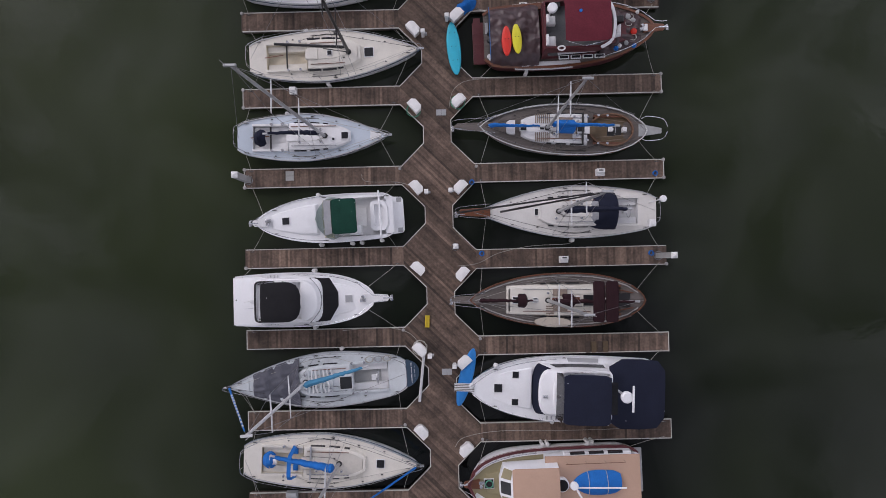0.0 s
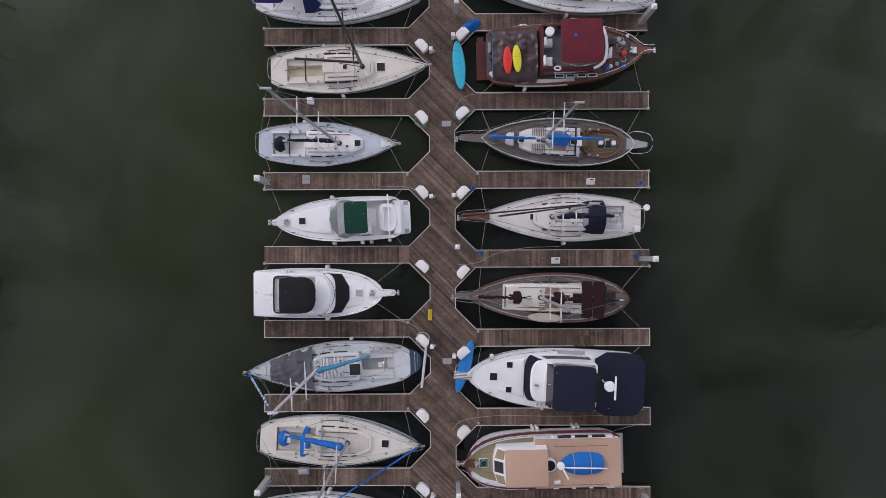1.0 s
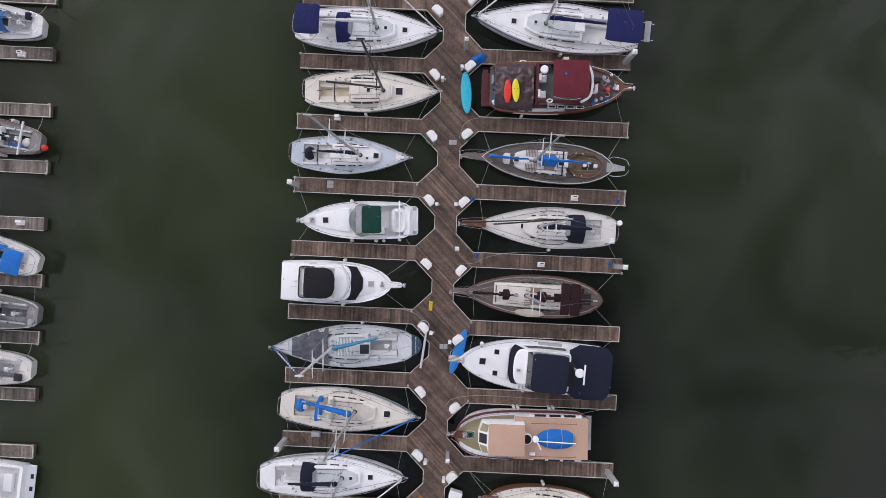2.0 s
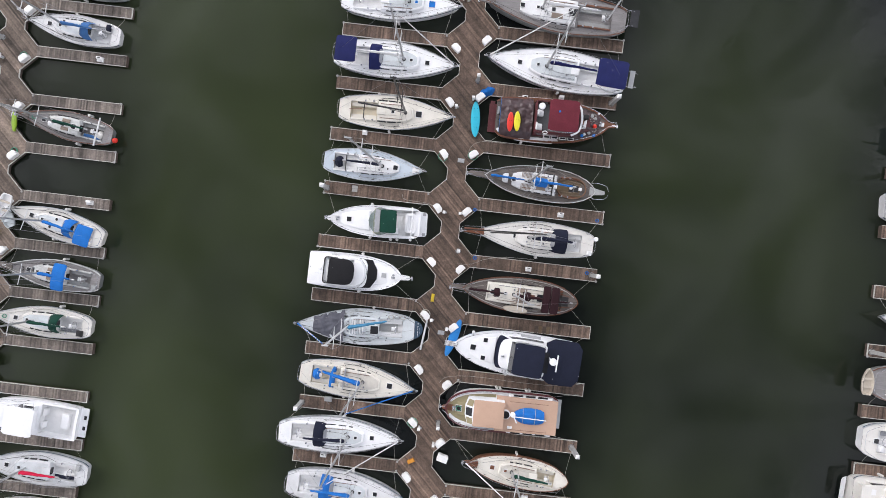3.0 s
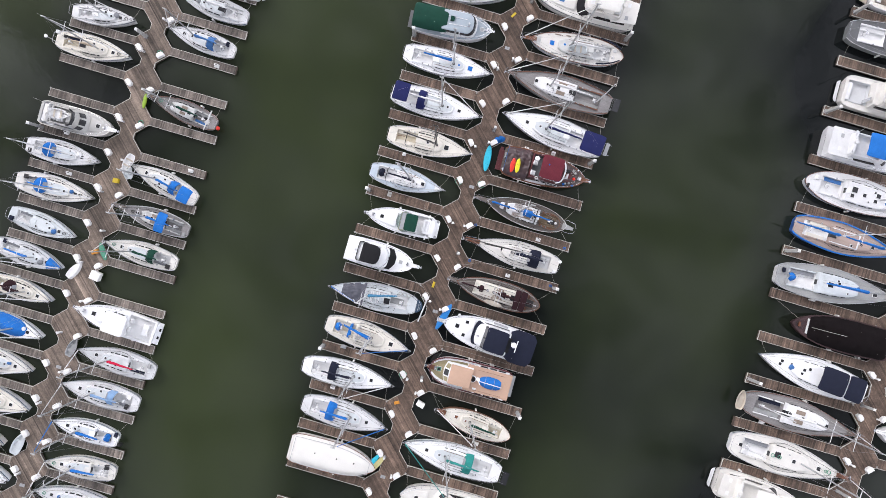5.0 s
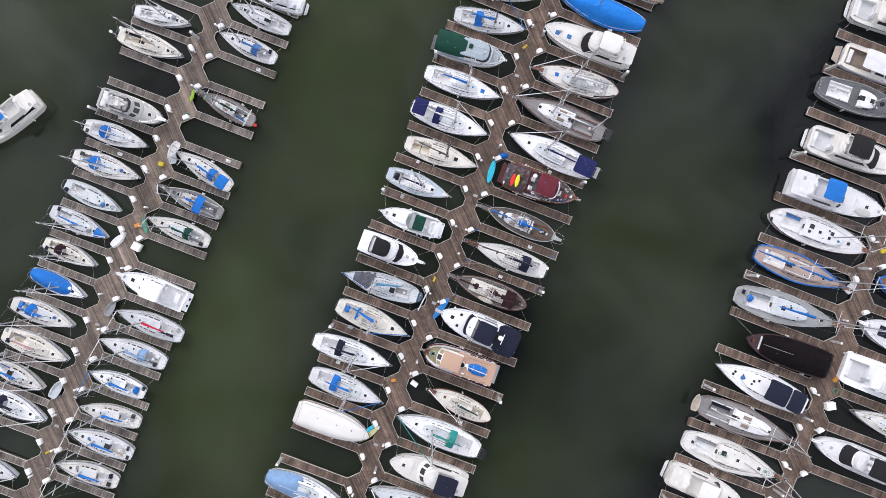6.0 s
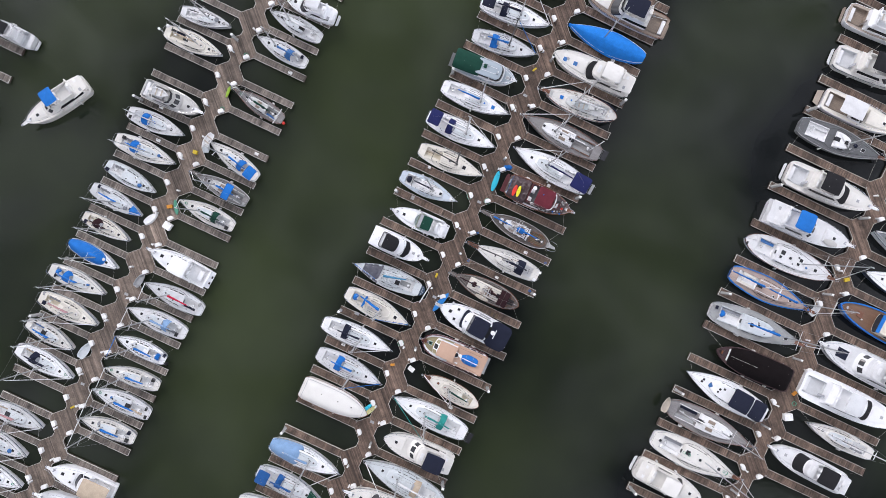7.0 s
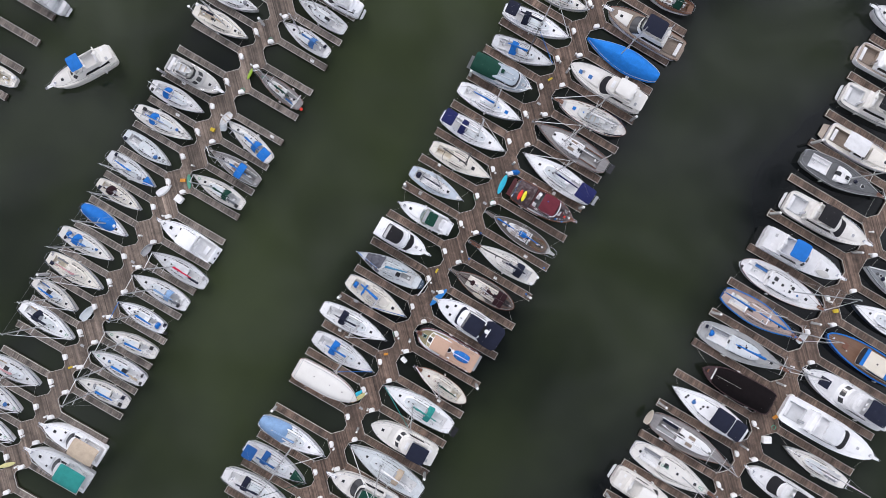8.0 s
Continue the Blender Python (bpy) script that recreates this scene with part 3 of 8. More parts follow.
furnish(-0.08, 0.87, CW, -1, 11)
furnish(-0.08, 0.87, CE, 1, 12)
furnish(-43.1, 0.9, WE, 1, 13, 0.9)
furnish(-43.1, 0.9, WW, -1, 14, 0.9)
furnish(56.6, 1.0, EW, -1, 15, 0.8)
furnish(56.6, 1.0, EE, 1, 16, 0.8)
for k in (-8, -4, 0, 4, 8):
    pile(-12.05, 0.5 - 5.07 * k, 3.1)
for k in (-5, -2, 1, 4, 7):
    pile(13.6, 0.6 - 5.42 * k, 3.3)
for y in (12.1, -4.0, -20.2, -36.5, 29.0):
    pile(0.9, y, 2.6, 0.14)
for k in (1, 9, 13):
    pile(-53.5, 0.62 - 4.56 * k + 0.5, 3.2)
pile(-44.2, 11.1, 3.2)
for y in (27.6, 14.55, 3.45, -8.1, -19.3):
    pile(55.15, y, 2.8, 0.15)
for y in (39.3, 26.2, 7.9, -8.9, -25.7):
    pile(40.5, y, 3.4)


# ---- boats ----
class Form:
    """The plan and sheer of a hull, bow to +x; s runs from the stern, 0, to the bow, 1."""

    def __init__(self, length, beam, stern=0.72, mid=0.45, bow=1.75, round_bow=1.0, free=1.05, sheer=0.35, double=False, square=False):
        self.square = square
        self.L, self.B, self.stern, self.mid, self.bow, self.round, self.free, self.sheer, self.double = length, beam, stern, mid, bow, round_bow, free, sheer, double

    def x(self, s):
        return (s - 0.5) * self.L

    def w(self, s):
        if s < self.mid:
            u = (self.mid - s) / self.mid
            k = (1 - u ** 2.5) ** 0.6 if self.double else self.stern + (1 - self.stern) * (1 - u ** 1.9)
        else:
            u = (s - self.mid) / (1 - self.mid)
            k = (1 - u ** self.bow) ** self.round
        if not self.double and not self.square and s < 0.07:
            k *= 1 - 0.2 * (1 - s / 0.07) ** 2
        return max(0.02, self.B / 2 * k)

    def z(self, s):
        return self.free + self.sheer * (max(0.0, s - 0.25) / 0.75) ** 1.6 + (0.25 * self.sheer * (1 - s / 0.25) ** 2 if s < 0.25 else 0)

    def outline(self, s0, s1, k, n=14, extra=0.0, cap=9.0):
        """A closed counter-clockwise outline inside the plan."""
        ss = [s0 + (s1 - s0) * i / n for i in range(n + 1)]
        r = [(self.x(s), -min(cap, max(0.015, self.w(s) * k - extra))) for s in ss]
        return r + [(x, -y) for x, y in reversed(r)]


def stations(n, extra=()):
    ss = [1 - (1 - i / n) ** 1.25 if i else 0.0 for i in range(n + 1)] + [0.012, 0.03]
    return sorted(set([round(s, 4) for s in ss] + [round(s, 4) for s in extra]))


def build_hull(root, F, hull, deck, well=None, rail="alu", floor=None, label="", stripe=None):
    """Hull shell, deck with an optional well, and toe rails. well: (s0, s1, half width, depth)."""
    ss = stations(18)
    rings = []
    for s in ss:
        w, z, x = F.w(s), F.z(s), F.x(s)
        rake = F.L * 0.055 * max(0, (s - 0.6) / 0.4) ** 2
        aft = 0.32 * max(0, 1 - s / 0.2)
        half = [(w, z, x), (w * 0.985, z - 0.3 * z, x - rake * 0.25 + aft * 0.3), (w * 0.9, 0.08, x - rake * 0.8 + aft), (w * 0.55, -0.3, x - rake * 1.1 + aft), (0.0, -0.5, x - rake * 1.3 + aft)]
        rings.append([(c, -a, b) for a, b, c in half] + [(c, a, b) for a, b, c in reversed(half[:-1])])
    g = Geo().loft([list(reversed(r)) for r in rings], False, False, False)
    n = len(rings[0])
    g.add(rings[0], [tuple(range(n))])
    part("hull", g, hull, root, label, True)
    if stripe:
        sg = Geo()
        for y in (1, -1):
            pts = [(F.x(s), y * (F.w(s) * 0.99 + 0.012), F.z(s) * 0.84) for s in ss]
            sg.ribbon(pts, 0.012, 0.12)
        part("stripe", sg, stripe, root)
    extra = (well[0], well[1]) if well else ()
    ss = stations(18, extra)
    d = Geo()
    for a, b in zip(ss, ss[1:]):
        xa, xb, wa, wb, za, zb = F.x(a), F.x(b), F.w(a), F.w(b), F.z(a) - 0.012, F.z(b) - 0.012
        inside = well and well[0] - 1e-4 <= a and b <= well[1] + 1e-4
        if inside:
            ca, cb = min(well[2], wa - 0.12), min(well[2], wb - 0.12)
            for y in (1, -1):
                q = [(xa, y * ca, za + 0.02), (xb, y * cb, zb + 0.02), (xb, y * wb, zb), (xa, y * wa, za)]
                d.add(q, [(0, 1, 2, 3) if y > 0 else (3, 2, 1, 0)])
        else:
            cam_a, cam_b = za + 0.05 * min(1, wa), zb + 0.05 * min(1, wb)
            d.add([(xa, -wa, za), (xb, -wb, zb), (xb, 0, cam_b), (xa, 0, cam_a), (xb, wb, zb), (xa, wa, za)], [(0, 1, 2, 3), (3, 2, 4, 5)])
    part("deck", d, deck, root, smooth=True)
    if well:
        s0, s1, cw, dep = well
        line = [(F.x(s), -min(cw, F.w(s) - 0.12)) for s in (s0, (s0 + s1) / 2, s1)]
        line = line + [(x, -y) for x, y in reversed(line)]
        zt, zf = F.z(s0) + 0.03, F.z(s0) - dep
        c = Geo().loft([[(x, y, zt) for x, y in line], [(x, y, zf) for x, y in offset(line, 0.03)]], True, False, True)
        part("cockpit", c, floor or deck, root)
    edge = [(F.x(s), F.w(s) - 0.03, F.z(s) - 0.012) for s in ss]
    part("toe_rail", Geo().ribbon(edge + [(px, -py, pz) for px, py, pz in reversed(edge)], 0.055, 0.07), rail, root)


def lifelines(root, F, s0, s1, n, off=0.09, h=0.6, pulpit=True, pushpit=True):
    near = abs(root.matrix_basis.translation.x) < 20
    for y in (1, -1):
        pts, g = [], Geo()
        for i in range(n + 1):
            s = s0 + (s1 - s0) * i / n
            p = (F.x(s), y * (F.w(s) - off), F.z(s))
            pts.append((p[0], p[1], p[2] + h))
            if near:
                shared("stanchion", STANCHION, root, pose(*p))
            else:
                g.cyl(p[0], p[1], p[2], p[2] + h, 0.014, 4)
        part("lifeline", g.tube(pts, 0.009, 4), "wire", root)
    if pulpit:
        s = s1
        pts = [(F.x(s), -(F.w(s) - off), F.z(s) + h), (F.x(0.5 + s / 2), -(F.w(0.5 + s / 2) * 0.9), F.z(1) + h), (F.x(1) + 0.12, 0, F.z(1) + h + 0.02)]
        pts = pts + [(a, -b, c) for a, b, c in reversed(pts[:-1])]
        part("pulpit", Geo().tube(spline(pts, 4), 0.018, 6), "steel", root, smooth=True)
    if pushpit:
        w = F.w(0.0) - 0.07
        pts = [(F.x(s0), -(F.w(s0) - off), F.z(s0) + h), (F.x(0.012), -w, F.z(0) + h), (F.x(0.0) - 0.05, -w * 0.6, F.z(0) + h), (F.x(0.0) - 0.05, w * 0.6, F.z(0) + h), (F.x(0.012), w, F.z(0) + h), (F.x(s0), F.w(s0) - off, F.z(s0) + h)]
        part("pushpit", Geo().tube(spline(pts, 3), 0.018, 6), "steel", root, smooth=True)
        for p in pts[1:-1]:
            if near:
                shared("stanchion", STANCHION, root, pose(p[0], p[1], p[2] - h))


def hatch(root, x, y, z, w, mat="smoke", d=None):
    d = d or w
    h = part("hatch", Geo().box(x - d / 2, x + d / 2, y - w / 2, y + w / 2, z - 0.05, z + 0.05, 0.02), "white_soft", root)
    part("hatch_lens", Geo().box(x - d / 2 + 0.04, x + d / 2 - 0.04, y - w / 2 + 0.04, y + w / 2 - 0.04, z + 0.04, z + 0.066, 0.01), mat, h)


def canvas_top(root, name, x0, x1, half, z, mat, crown=0.12, legs=None, label=""):
    """A stretched awning on a tube frame."""
    rows = []
    for i in range(13):
        t = i / 12
        e = abs(2 * t - 1) ** 8
        rows.append((x0 + (x1 - x0) * t, half * (1 - 0.10 * e), z - 0.05 * e - 0.015 * (i % 3 == 0), z + crown * (1 - 0.5 * e) - 0.02 * (i % 3 == 1)))
    top = part(name, Geo().arch(rows, 14, 0.03, 2.6, 0.03 if legs is not None else 0.0), mat, root, label, True)
    if legs is not None:
        for y in (1, -1):
            xm = (x0 + x1) / 2
            for xe in (x0 + 0.1, x1 - 0.1):
                part("frame_tube", Geo().tube([(xm, y * half * 0.97, legs), (xe, y * half * 0.97, z - 0.03)], 0.015), "steel", top)


def dodger_hood(root, x0, x1, half, zc, h, mat):
    rows = [(x1, half * 0.82, zc, zc + 0.04), (x1 - 0.35 * (x1 - x0), half * 0.96, zc - 0.02, zc + h * 0.72), (x1 - 0.6 * (x1 - x0), half, zc - 0.05, zc + h * 0.96),
            (x0 + 0.05, half, zc - 0.1, zc + h), (x0, half, zc - 0.1, zc + h * 0.97)]
    part("dodger", Geo().arch(rows, 12, 0.03, 2.8), mat, root, smooth=True)
    part("dodger_window", Geo().arch([(x1 - 0.06 * (x1 - x0), half * 0.6, zc + 0.05, zc + 0.16 * h + 0.05), (x1 - 0.30 * (x1 - x0), half * 0.66, zc + 0.2 * h, zc + h * 0.68)], 6, 0.01, 5), "c_clear_c", root)


def sail_cover(root, xm, length, z, mat, seed, thick=0.18, y=0.0, turn=0.0):
    """A boom under its stowed sail and cover; the boom runs aft from the mast."""
    r, n, rings = random.Random(seed), 12, []
    ca, sa = math.cos(turn), math.sin(turn)
    for i in range(25):
        t = i / 24
        k = (1 - 0.6 * t ** 0.8) * (1 + r.uniform(-0.07, 0.07)) if 0 < i < 24 else 0.35
        rad, xx, yy = thick * k, -length * t, r.uniform(-0.025, 0.025)
        ring = []
        for j in range(n):
            a = 2 * math.pi * j / n
            u, v = yy + rad * math.cos(a) * 0.9, z + 0.1 + rad * 1.7 * math.sin(a)
            ring.append((xm + xx * ca - u * sa, y + xx * sa + u * ca, v))
        rings.append(ring)
    boom = part("boom", Geo().tube([(xm, y, z - 0.06), (xm - (length + 0.35) * ca, y - (length + 0.35) * sa, z - 0.03)], 0.07, 8), "alu", root, smooth=True)
    part("sail_cover", Geo().loft(rings, True, True, True), mat, boom, smooth=True)


def rig(root, F, sm, H, mat, furl, sprit=0.0, rake=0.0, spreaders=2, back=True, swept=0.0, bands=False):
    xm, zd = F.x(sm), F.z(sm)
    top = Vector((xm - rake, 0, H))
    pole = part("mast", Geo().tube([(xm, 0, zd - 0.1), (xm - rake * 0.5, 0, H * 0.5), top], 0.105, 10, 0.07), mat, root, smooth=True)
    part("masthead", Geo().box(top.x - 0.28, top.x + 0.22, -0.05, 0.05, H - 0.02, H + 0.12, 0.02).tube([(top.x - 0.2, 0, H), (top.x - 0.2, 0, H + 0.7)], 0.012), mat, pole)
    bow = Vector((F.x(1) - 0.12 + sprit, 0, F.z(1) + 0.08))
    tips = []
    for i in range(spreaders):
        h = H * ((0.42, 0.70)[i] if spreaders == 2 else 0.55)
        c = Vector((xm - rake * h / H, 0, h))
        for y in (1, -1):
            tip = c + Vector((-swept, y * F.B * (0.34 - 0.07 * i), 0.05))
            part("spreader", Geo().tube([c, tip], 0.05, 6, 0.028), "alu_white" if mat != "black_paint" else mat, pole)
            tips.append((y, tip))
    w = Geo()
    for y in (1, -1):
        foot = Vector((xm - 0.1, y * (F.w(sm) - 0.12), F.z(sm)))
        chain = [foot] + [t for yy, t in tips if yy == y] + [top]
        w.tube(chain, 0.011, 4)
        for d in (0.45, -0.5):
            w.tube([foot + Vector((d, 0, 0)), Vector((xm, 0, H * 0.42 if spreaders == 2 else H * 0.55))], 0.010, 4)
    w.tube([bow, top], 0.010, 4)
    if back:
        w.tube([Vector((F.x(0) + 0.05, 0, F.z(0))), top], 0.010, 4)
    part("rigging", w, "wire", root)
    if furl:
        a, b = bow.lerp(top, 0.035), bow.lerp(top, 0.93)
        part("furled_headsail", Geo().tube([a, bow.lerp(top, 0.09), bow.lerp(top, 0.5), b], 0.075, 7, 0.035), furl, root, smooth=True)
        for i in range(11 if bands else 0):
            q = 0.22 + 0.062 * i
            part("furl_band", Geo().tube([bow.lerp(top, q), bow.lerp(top, q + 0.026)], 0.078 - 0.04 * q, 7), "white_soft", root)
        part("furler_drum", Geo().cyl(bow.x - 0.03, 0, bow.z + 0.05, bow.z + 0.2, 0.1, 10), "rubber", root)


SEED = [100]
BOATS = []


def sail(x, y, turn, L, label, deck="white", cover="blue", dodger=None, bimini=None, bimini_mid=None, mast_mat="alu", furl="white", hull="white",
         mast_at=0.57, wide=1.0, hatches=None, hatch_mat="smoke", sprit=0.0, double=False, tiller=False, wheel_cover=None, tarp=False, stern_col=None, bare_boom=False,
         traveller=False, radar=False, davits=False, bow_tarp=None, bow_dinghy=False, gear=False, outboard=False, tent=None, staysail=False, cabin_len=None, slim=False,
         boomkin=False, mast_h=None, boom_turn=0.0, rake=0.12, aft_solar=False, bow_gear=False, swept=0.0, beam=None, boom_len=None, stern=0.62, bimini_long=False, cover_thick=0.19, twin_furl=False, bands=False, folds=False, bimini_span=None, cab_w=0.31, pouches=(), long_window=False, top_mat=None, tent_end=0.74, square_cabin=False):
    SEED[0] += 1
    r = random.Random(SEED[0])
    wood = deck in ("greywood", "wood", "teak_c", "silverwood")
    near = abs(x) < 20
    B = beam or L * (0.312 if L < 11 else 0.295) * wide * (0.85 if slim else 1)
    F = Form(L, B, stern, 0.44, 1.7 if not double else 2.1, 0.95 if not double else 0.72, 0.98 if L < 11 else 1.15, 0.38, double)
    root = thing("sailboat", pose(x, y, 0, 0, 0, turn), label, "sailboat", "moored boats")
    BOATS.append((root, F))
    c0, c1 = (0.10, 0.335) if not double else (0.14, 0.32)
    build_hull(root, F, {"white_navy": "white"}.get(hull, hull), deck, (c0, c1, B * 0.24, 0.5), "blue_hull" if hull == "blue_hull" else ("varnish" if wood and deck != "silverwood" or double else "alu"),
               "cream_floor" if deck == "cream" else (("wood" if near and deck != "silverwood" and cover != "maroon" else deck) if wood else "white_soft"), stripe="navy_paint" if hull in ("white", "white_navy") else None)
    top = "offgrey" if deck == "silverwood" and L < 10.5 else "white_soft" if wood or deck in ("tan_deck", "pinkdeck", "midgrey", "paleblue") else ("offgrey" if deck == "darkgrey" else deck)
    top = top_mat or top
    zc = F.z(0.45)
    # cockpit seats and coaming
    zs = F.z(c0) - 0.16
    cw = B * 0.24
    for s in (1, -1):
        part("cockpit_seat", Geo().box(F.x(c0) + 0.05, F.x(c1) - 0.05, min(s * cw * 0.48, s * cw * 0.97), max(s * cw * 0.48, s * cw * 0.97), F.z(c0) - 0.49, zs, 0.02), ((deck if cover == "maroon" else "wood" if near and deck != "silverwood" else "grey") if wood else ("cream" if deck == "cream" else "white_soft")), root)
        part("coaming", Geo().ribbon([(F.x(c0), s * (cw + 0.06), F.z(c0) - 0.02), (F.x(c1), s * (cw + 0.06), F.z(c1) - 0.02)], 0.13, 0.2), "varnish" if wood and near else top, root)
        for q in (0.55, 0.85) if near else (0.6,):
            shared("winch", WINCH, root, pose(F.x(c0 + (c1 - c0) * q), s * (cw + 0.09), F.z(c0) + 0.17))
    # cabin trunk
    k0, k1 = cabin_len or (c1, 0.70)
    line = []
    for i in range(15):
        q = k0 + (k1 - k0) * (1 - (1 - i / 14) ** 1.4)
        line.append((F.x(q), -min(F.w(q) * 2 * cab_w, B * cab_w) * max(0.3, 1 - (0.42 if not wood else 0.3) * max(0.0, (q - k1 + 0.14) / 0.14) ** 3)))
    if square_cabin:
        line = [(F.x(k0), -B * cab_w * 0.9), (F.x((k0 + k1) / 2), -B * cab_w * 0.92), (F.x(k1 - 0.012), -B * cab_w * 0.84), (F.x(k1), -B * cab_w * 0.78)]
    line = line + [(px, -py) for px, py in reversed(line)]
    hc = 0.40 if L < 11 else 0.46
    cabin = part("cabin", Geo().prism(line, zc - 0.12, zc + hc, 0.08, 0.10), top, root, smooth=True)
    inner = offset(offset(line, 0.16), 0.12)
    part("nonskid_panel", Geo().prism(inner, zc + hc - 0.01, zc + hc + 0.004), ("cream" if long_window else "cream_panel") if deck == "cream" else ("palegrey" if top == "white" else top), root)
    for s in (1, -1):
        for a, b in ((0.345, 0.42), (0.43, 0.51), (0.52, 0.55)) if long_window else ():
            part("long_window", Geo().ribbon([(F.x(q), s * (min(F.w(q) * 0.62, B * 0.31) - 0.03 - 0.10 * max(0.0, (q - 0.5) / 0.1)), zc + 0.2) for q in (a, (a + b) / 2, b)], 0.1, 0.12), "smoke", cabin)
        for a, b in () if long_window else ((0.38, 0.46), (0.485, 0.545), (0.57, 0.60)):
            p = [(F.x(q), s * (min(F.w(q) * (2 * cab_w - 0.02), B * cab_w) - 0.03), zc + 0.13) for q in (a, (a + b) / 2, b)]
            if a > k0 and b < k1:
                part("window", Geo().ribbon(p, 0.085 if near else 0.15, 0.15), "smoke", cabin)
        if near:
            part("grab_rail", Geo().ribbon([(F.x(q), s * B * 0.2, zc + hc + 0.02) for q in (k0 + 0.03, (k0 + k1) / 2, k1 - 0.1)], 0.035, 0.04), "varnish" if r.random() < 0.6 else "steel", cabin)
    part("companionway", Geo().box(F.x(k0) - 0.02, F.x(k0) + 0.75, -0.33, 0.33, zc + hc - 0.02, zc + hc + 0.07, 0.03), "smoke" if r.random() < 0.35 else top, root)
    if hatches is None:
        hatches = [(0.76 if not wood else 0.74, 0.0, 0.45), (0.63, 0.0, 0.32)]
    for hs, hy, hw in hatches:
        hw = hw * 1.4 if hatch_mat == "c_blue" and hs > 0.7 else hw
        hatch(root, F.x(hs), hy * B, (zc + hc + 0.02) if k0 < hs < k1 - 0.01 else F.z(hs) + 0.05, hw, hatch_mat)
    for s in (1, -1):
        if near:
            part("genoa_track", Geo().ribbon([(F.x(q), s * (F.w(q) * 0.80), F.z(q) + 0.005) for q in (0.36, 0.45, 0.54)], 0.022, 0.03), "rubber", root)
        for q in (0.06, 0.5, 0.93) if abs(x) < 20 else (0.93,):
            shared("cleat", CLEAT, root, pose(F.x(q), s * max(0.08, F.w(q) - 0.16), F.z(q)))
        for q in (0.42, 0.56):
            if near and r.random() < 0.6:
                shared("deck_vent", WINCH, root, pose(F.x(q), s * B * 0.13, zc + hc))
        if r.random() < 0.55:
            q = r.uniform(0.3, 0.55)
            shared("fender", FENDER, root, pose(F.x(q), s * (F.w(q) + 0.11), F.z(q) - 0.85))
    if near:
        part("anchor_locker", Geo().prism(F.outline(0.88, 0.95, 0.6, 3), F.z(0.9), F.z(0.9) + 0.05, 0.015), deck if wood else top, root)
    if near:
        part("bow_roller", Geo().box(F.x(0.975), F.x(1.0) + 0.22, -0.07, 0.07, F.z(1) - 0.01, F.z(1) + 0.09, 0.02), "steel", root)
    lifelines(root, F, 0.09, 0.90, 5 if abs(x) < 20 else 3, pushpit=not double)
    if near:
        for s in (1, -1):
            pts = [(F.x(k0) + 0.1, s * B * 0.12, zc + hc + 0.03), (F.x(0.5), s * B * 0.10, zc + hc + 0.03), (F.x(mast_at) - 0.05, s * 0.15, zc + hc + 0.04)]
            part("running_line", Geo().tube(pts, 0.012, 4), "rubber" if s > 0 else "rope", root)
            pts = [(F.x(c1) - 0.4, s * (cw + 0.15), F.z(c1) + 0.2), (F.x(0.45), s * F.w(0.45) * 0.82, F.z(0.45) + 0.04), (F.x(0.62), s * F.w(0.62) * 0.7, F.z(0.6) + 0.04), (F.x(0.97), 0.0, F.z(1) + 0.3)]
            part("jib_sheet", Geo().tube(spline(pts, 4), 0.011, 4), "rope" if r.random() < 0.5 else "rubber", root)
            for q in (0.24, 0.38, 0.50, 0.66, 0.80):
                shared("deck_fitting", FITTING, root, pose(F.x(q) + r.uniform(-0.2, 0.2), s * F.w(q) * r.uniform(0.68, 0.86), F.z(q)))
            shared("deck_fitting", FITTING, root, pose(F.x(mast_at) - 0.3, s * 0.32, zc + hc))
    if not near:
        # loose gear differs from boat to boat
        for s in (1, -1):
            pts = [(F.x(c1) - 0.3, s * (cw + 0.15), F.z(c1) + 0.2), (F.x(0.45), s * F.w(0.45) * 0.8, F.z(0.45) + 0.04), (F.x(0.62), s * F.w(0.62) * 0.7, F.z(0.6) + 0.04), (F.x(0.97), 0.0, F.z(1) + 0.3)]
            part("jib_sheet", Geo().tube(spline(pts, 3), 0.02, 4), "rope" if r.random() < 0.4 else "rubber", root)
            if r.random() < 0.6:
                q = r.uniform(0.42, 0.62)
                hatch(root, F.x(q), s * B * 0.15, zc + hc + 0.02, r.uniform(0.22, 0.34), "smoke")
            if r.random() < 0.5:
                q = r.uniform(0.02, 0.12)
                part("stern_locker", Geo().box(F.x(q), F.x(q) + r.uniform(0.3, 0.6), min(s * 0.35, s * 0.9), max(s * 0.35, s * 0.9), F.z(0.05), F.z(0.05) + r.uniform(0.06, 0.4), 0.04), r.choice(("grey", "white_soft", "c_navy", "black_paint")), root, smooth=True)
        if r.random() < 0.5:
            q = r.uniform(0.64, 0.72)
            part("sail_bag", Geo().dome(F.x(q), r.uniform(-0.3, 0.3), F.z(q) + 0.1, r.uniform(0.25, 0.4), 0.3, 9), r.choice(("c_blue_f", "c_grey_c", "white_soft", "c_navy")), root, smooth=True)
        if r.random() < 0.45:
            q = r.uniform(0.80, 0.88)
            ring = [(F.x(q) + (0.17 + 0.015 * (k % 4)) * math.cos(k * 0.7), 0.17 * math.sin(k * 0.7), F.z(q) + 0.05 + 0.004 * k) for k in range(24)]
            part("rope_coil", Geo().tube(ring, 0.03, 4), r.choice(("rope", "rope_green", "rubber")), root)
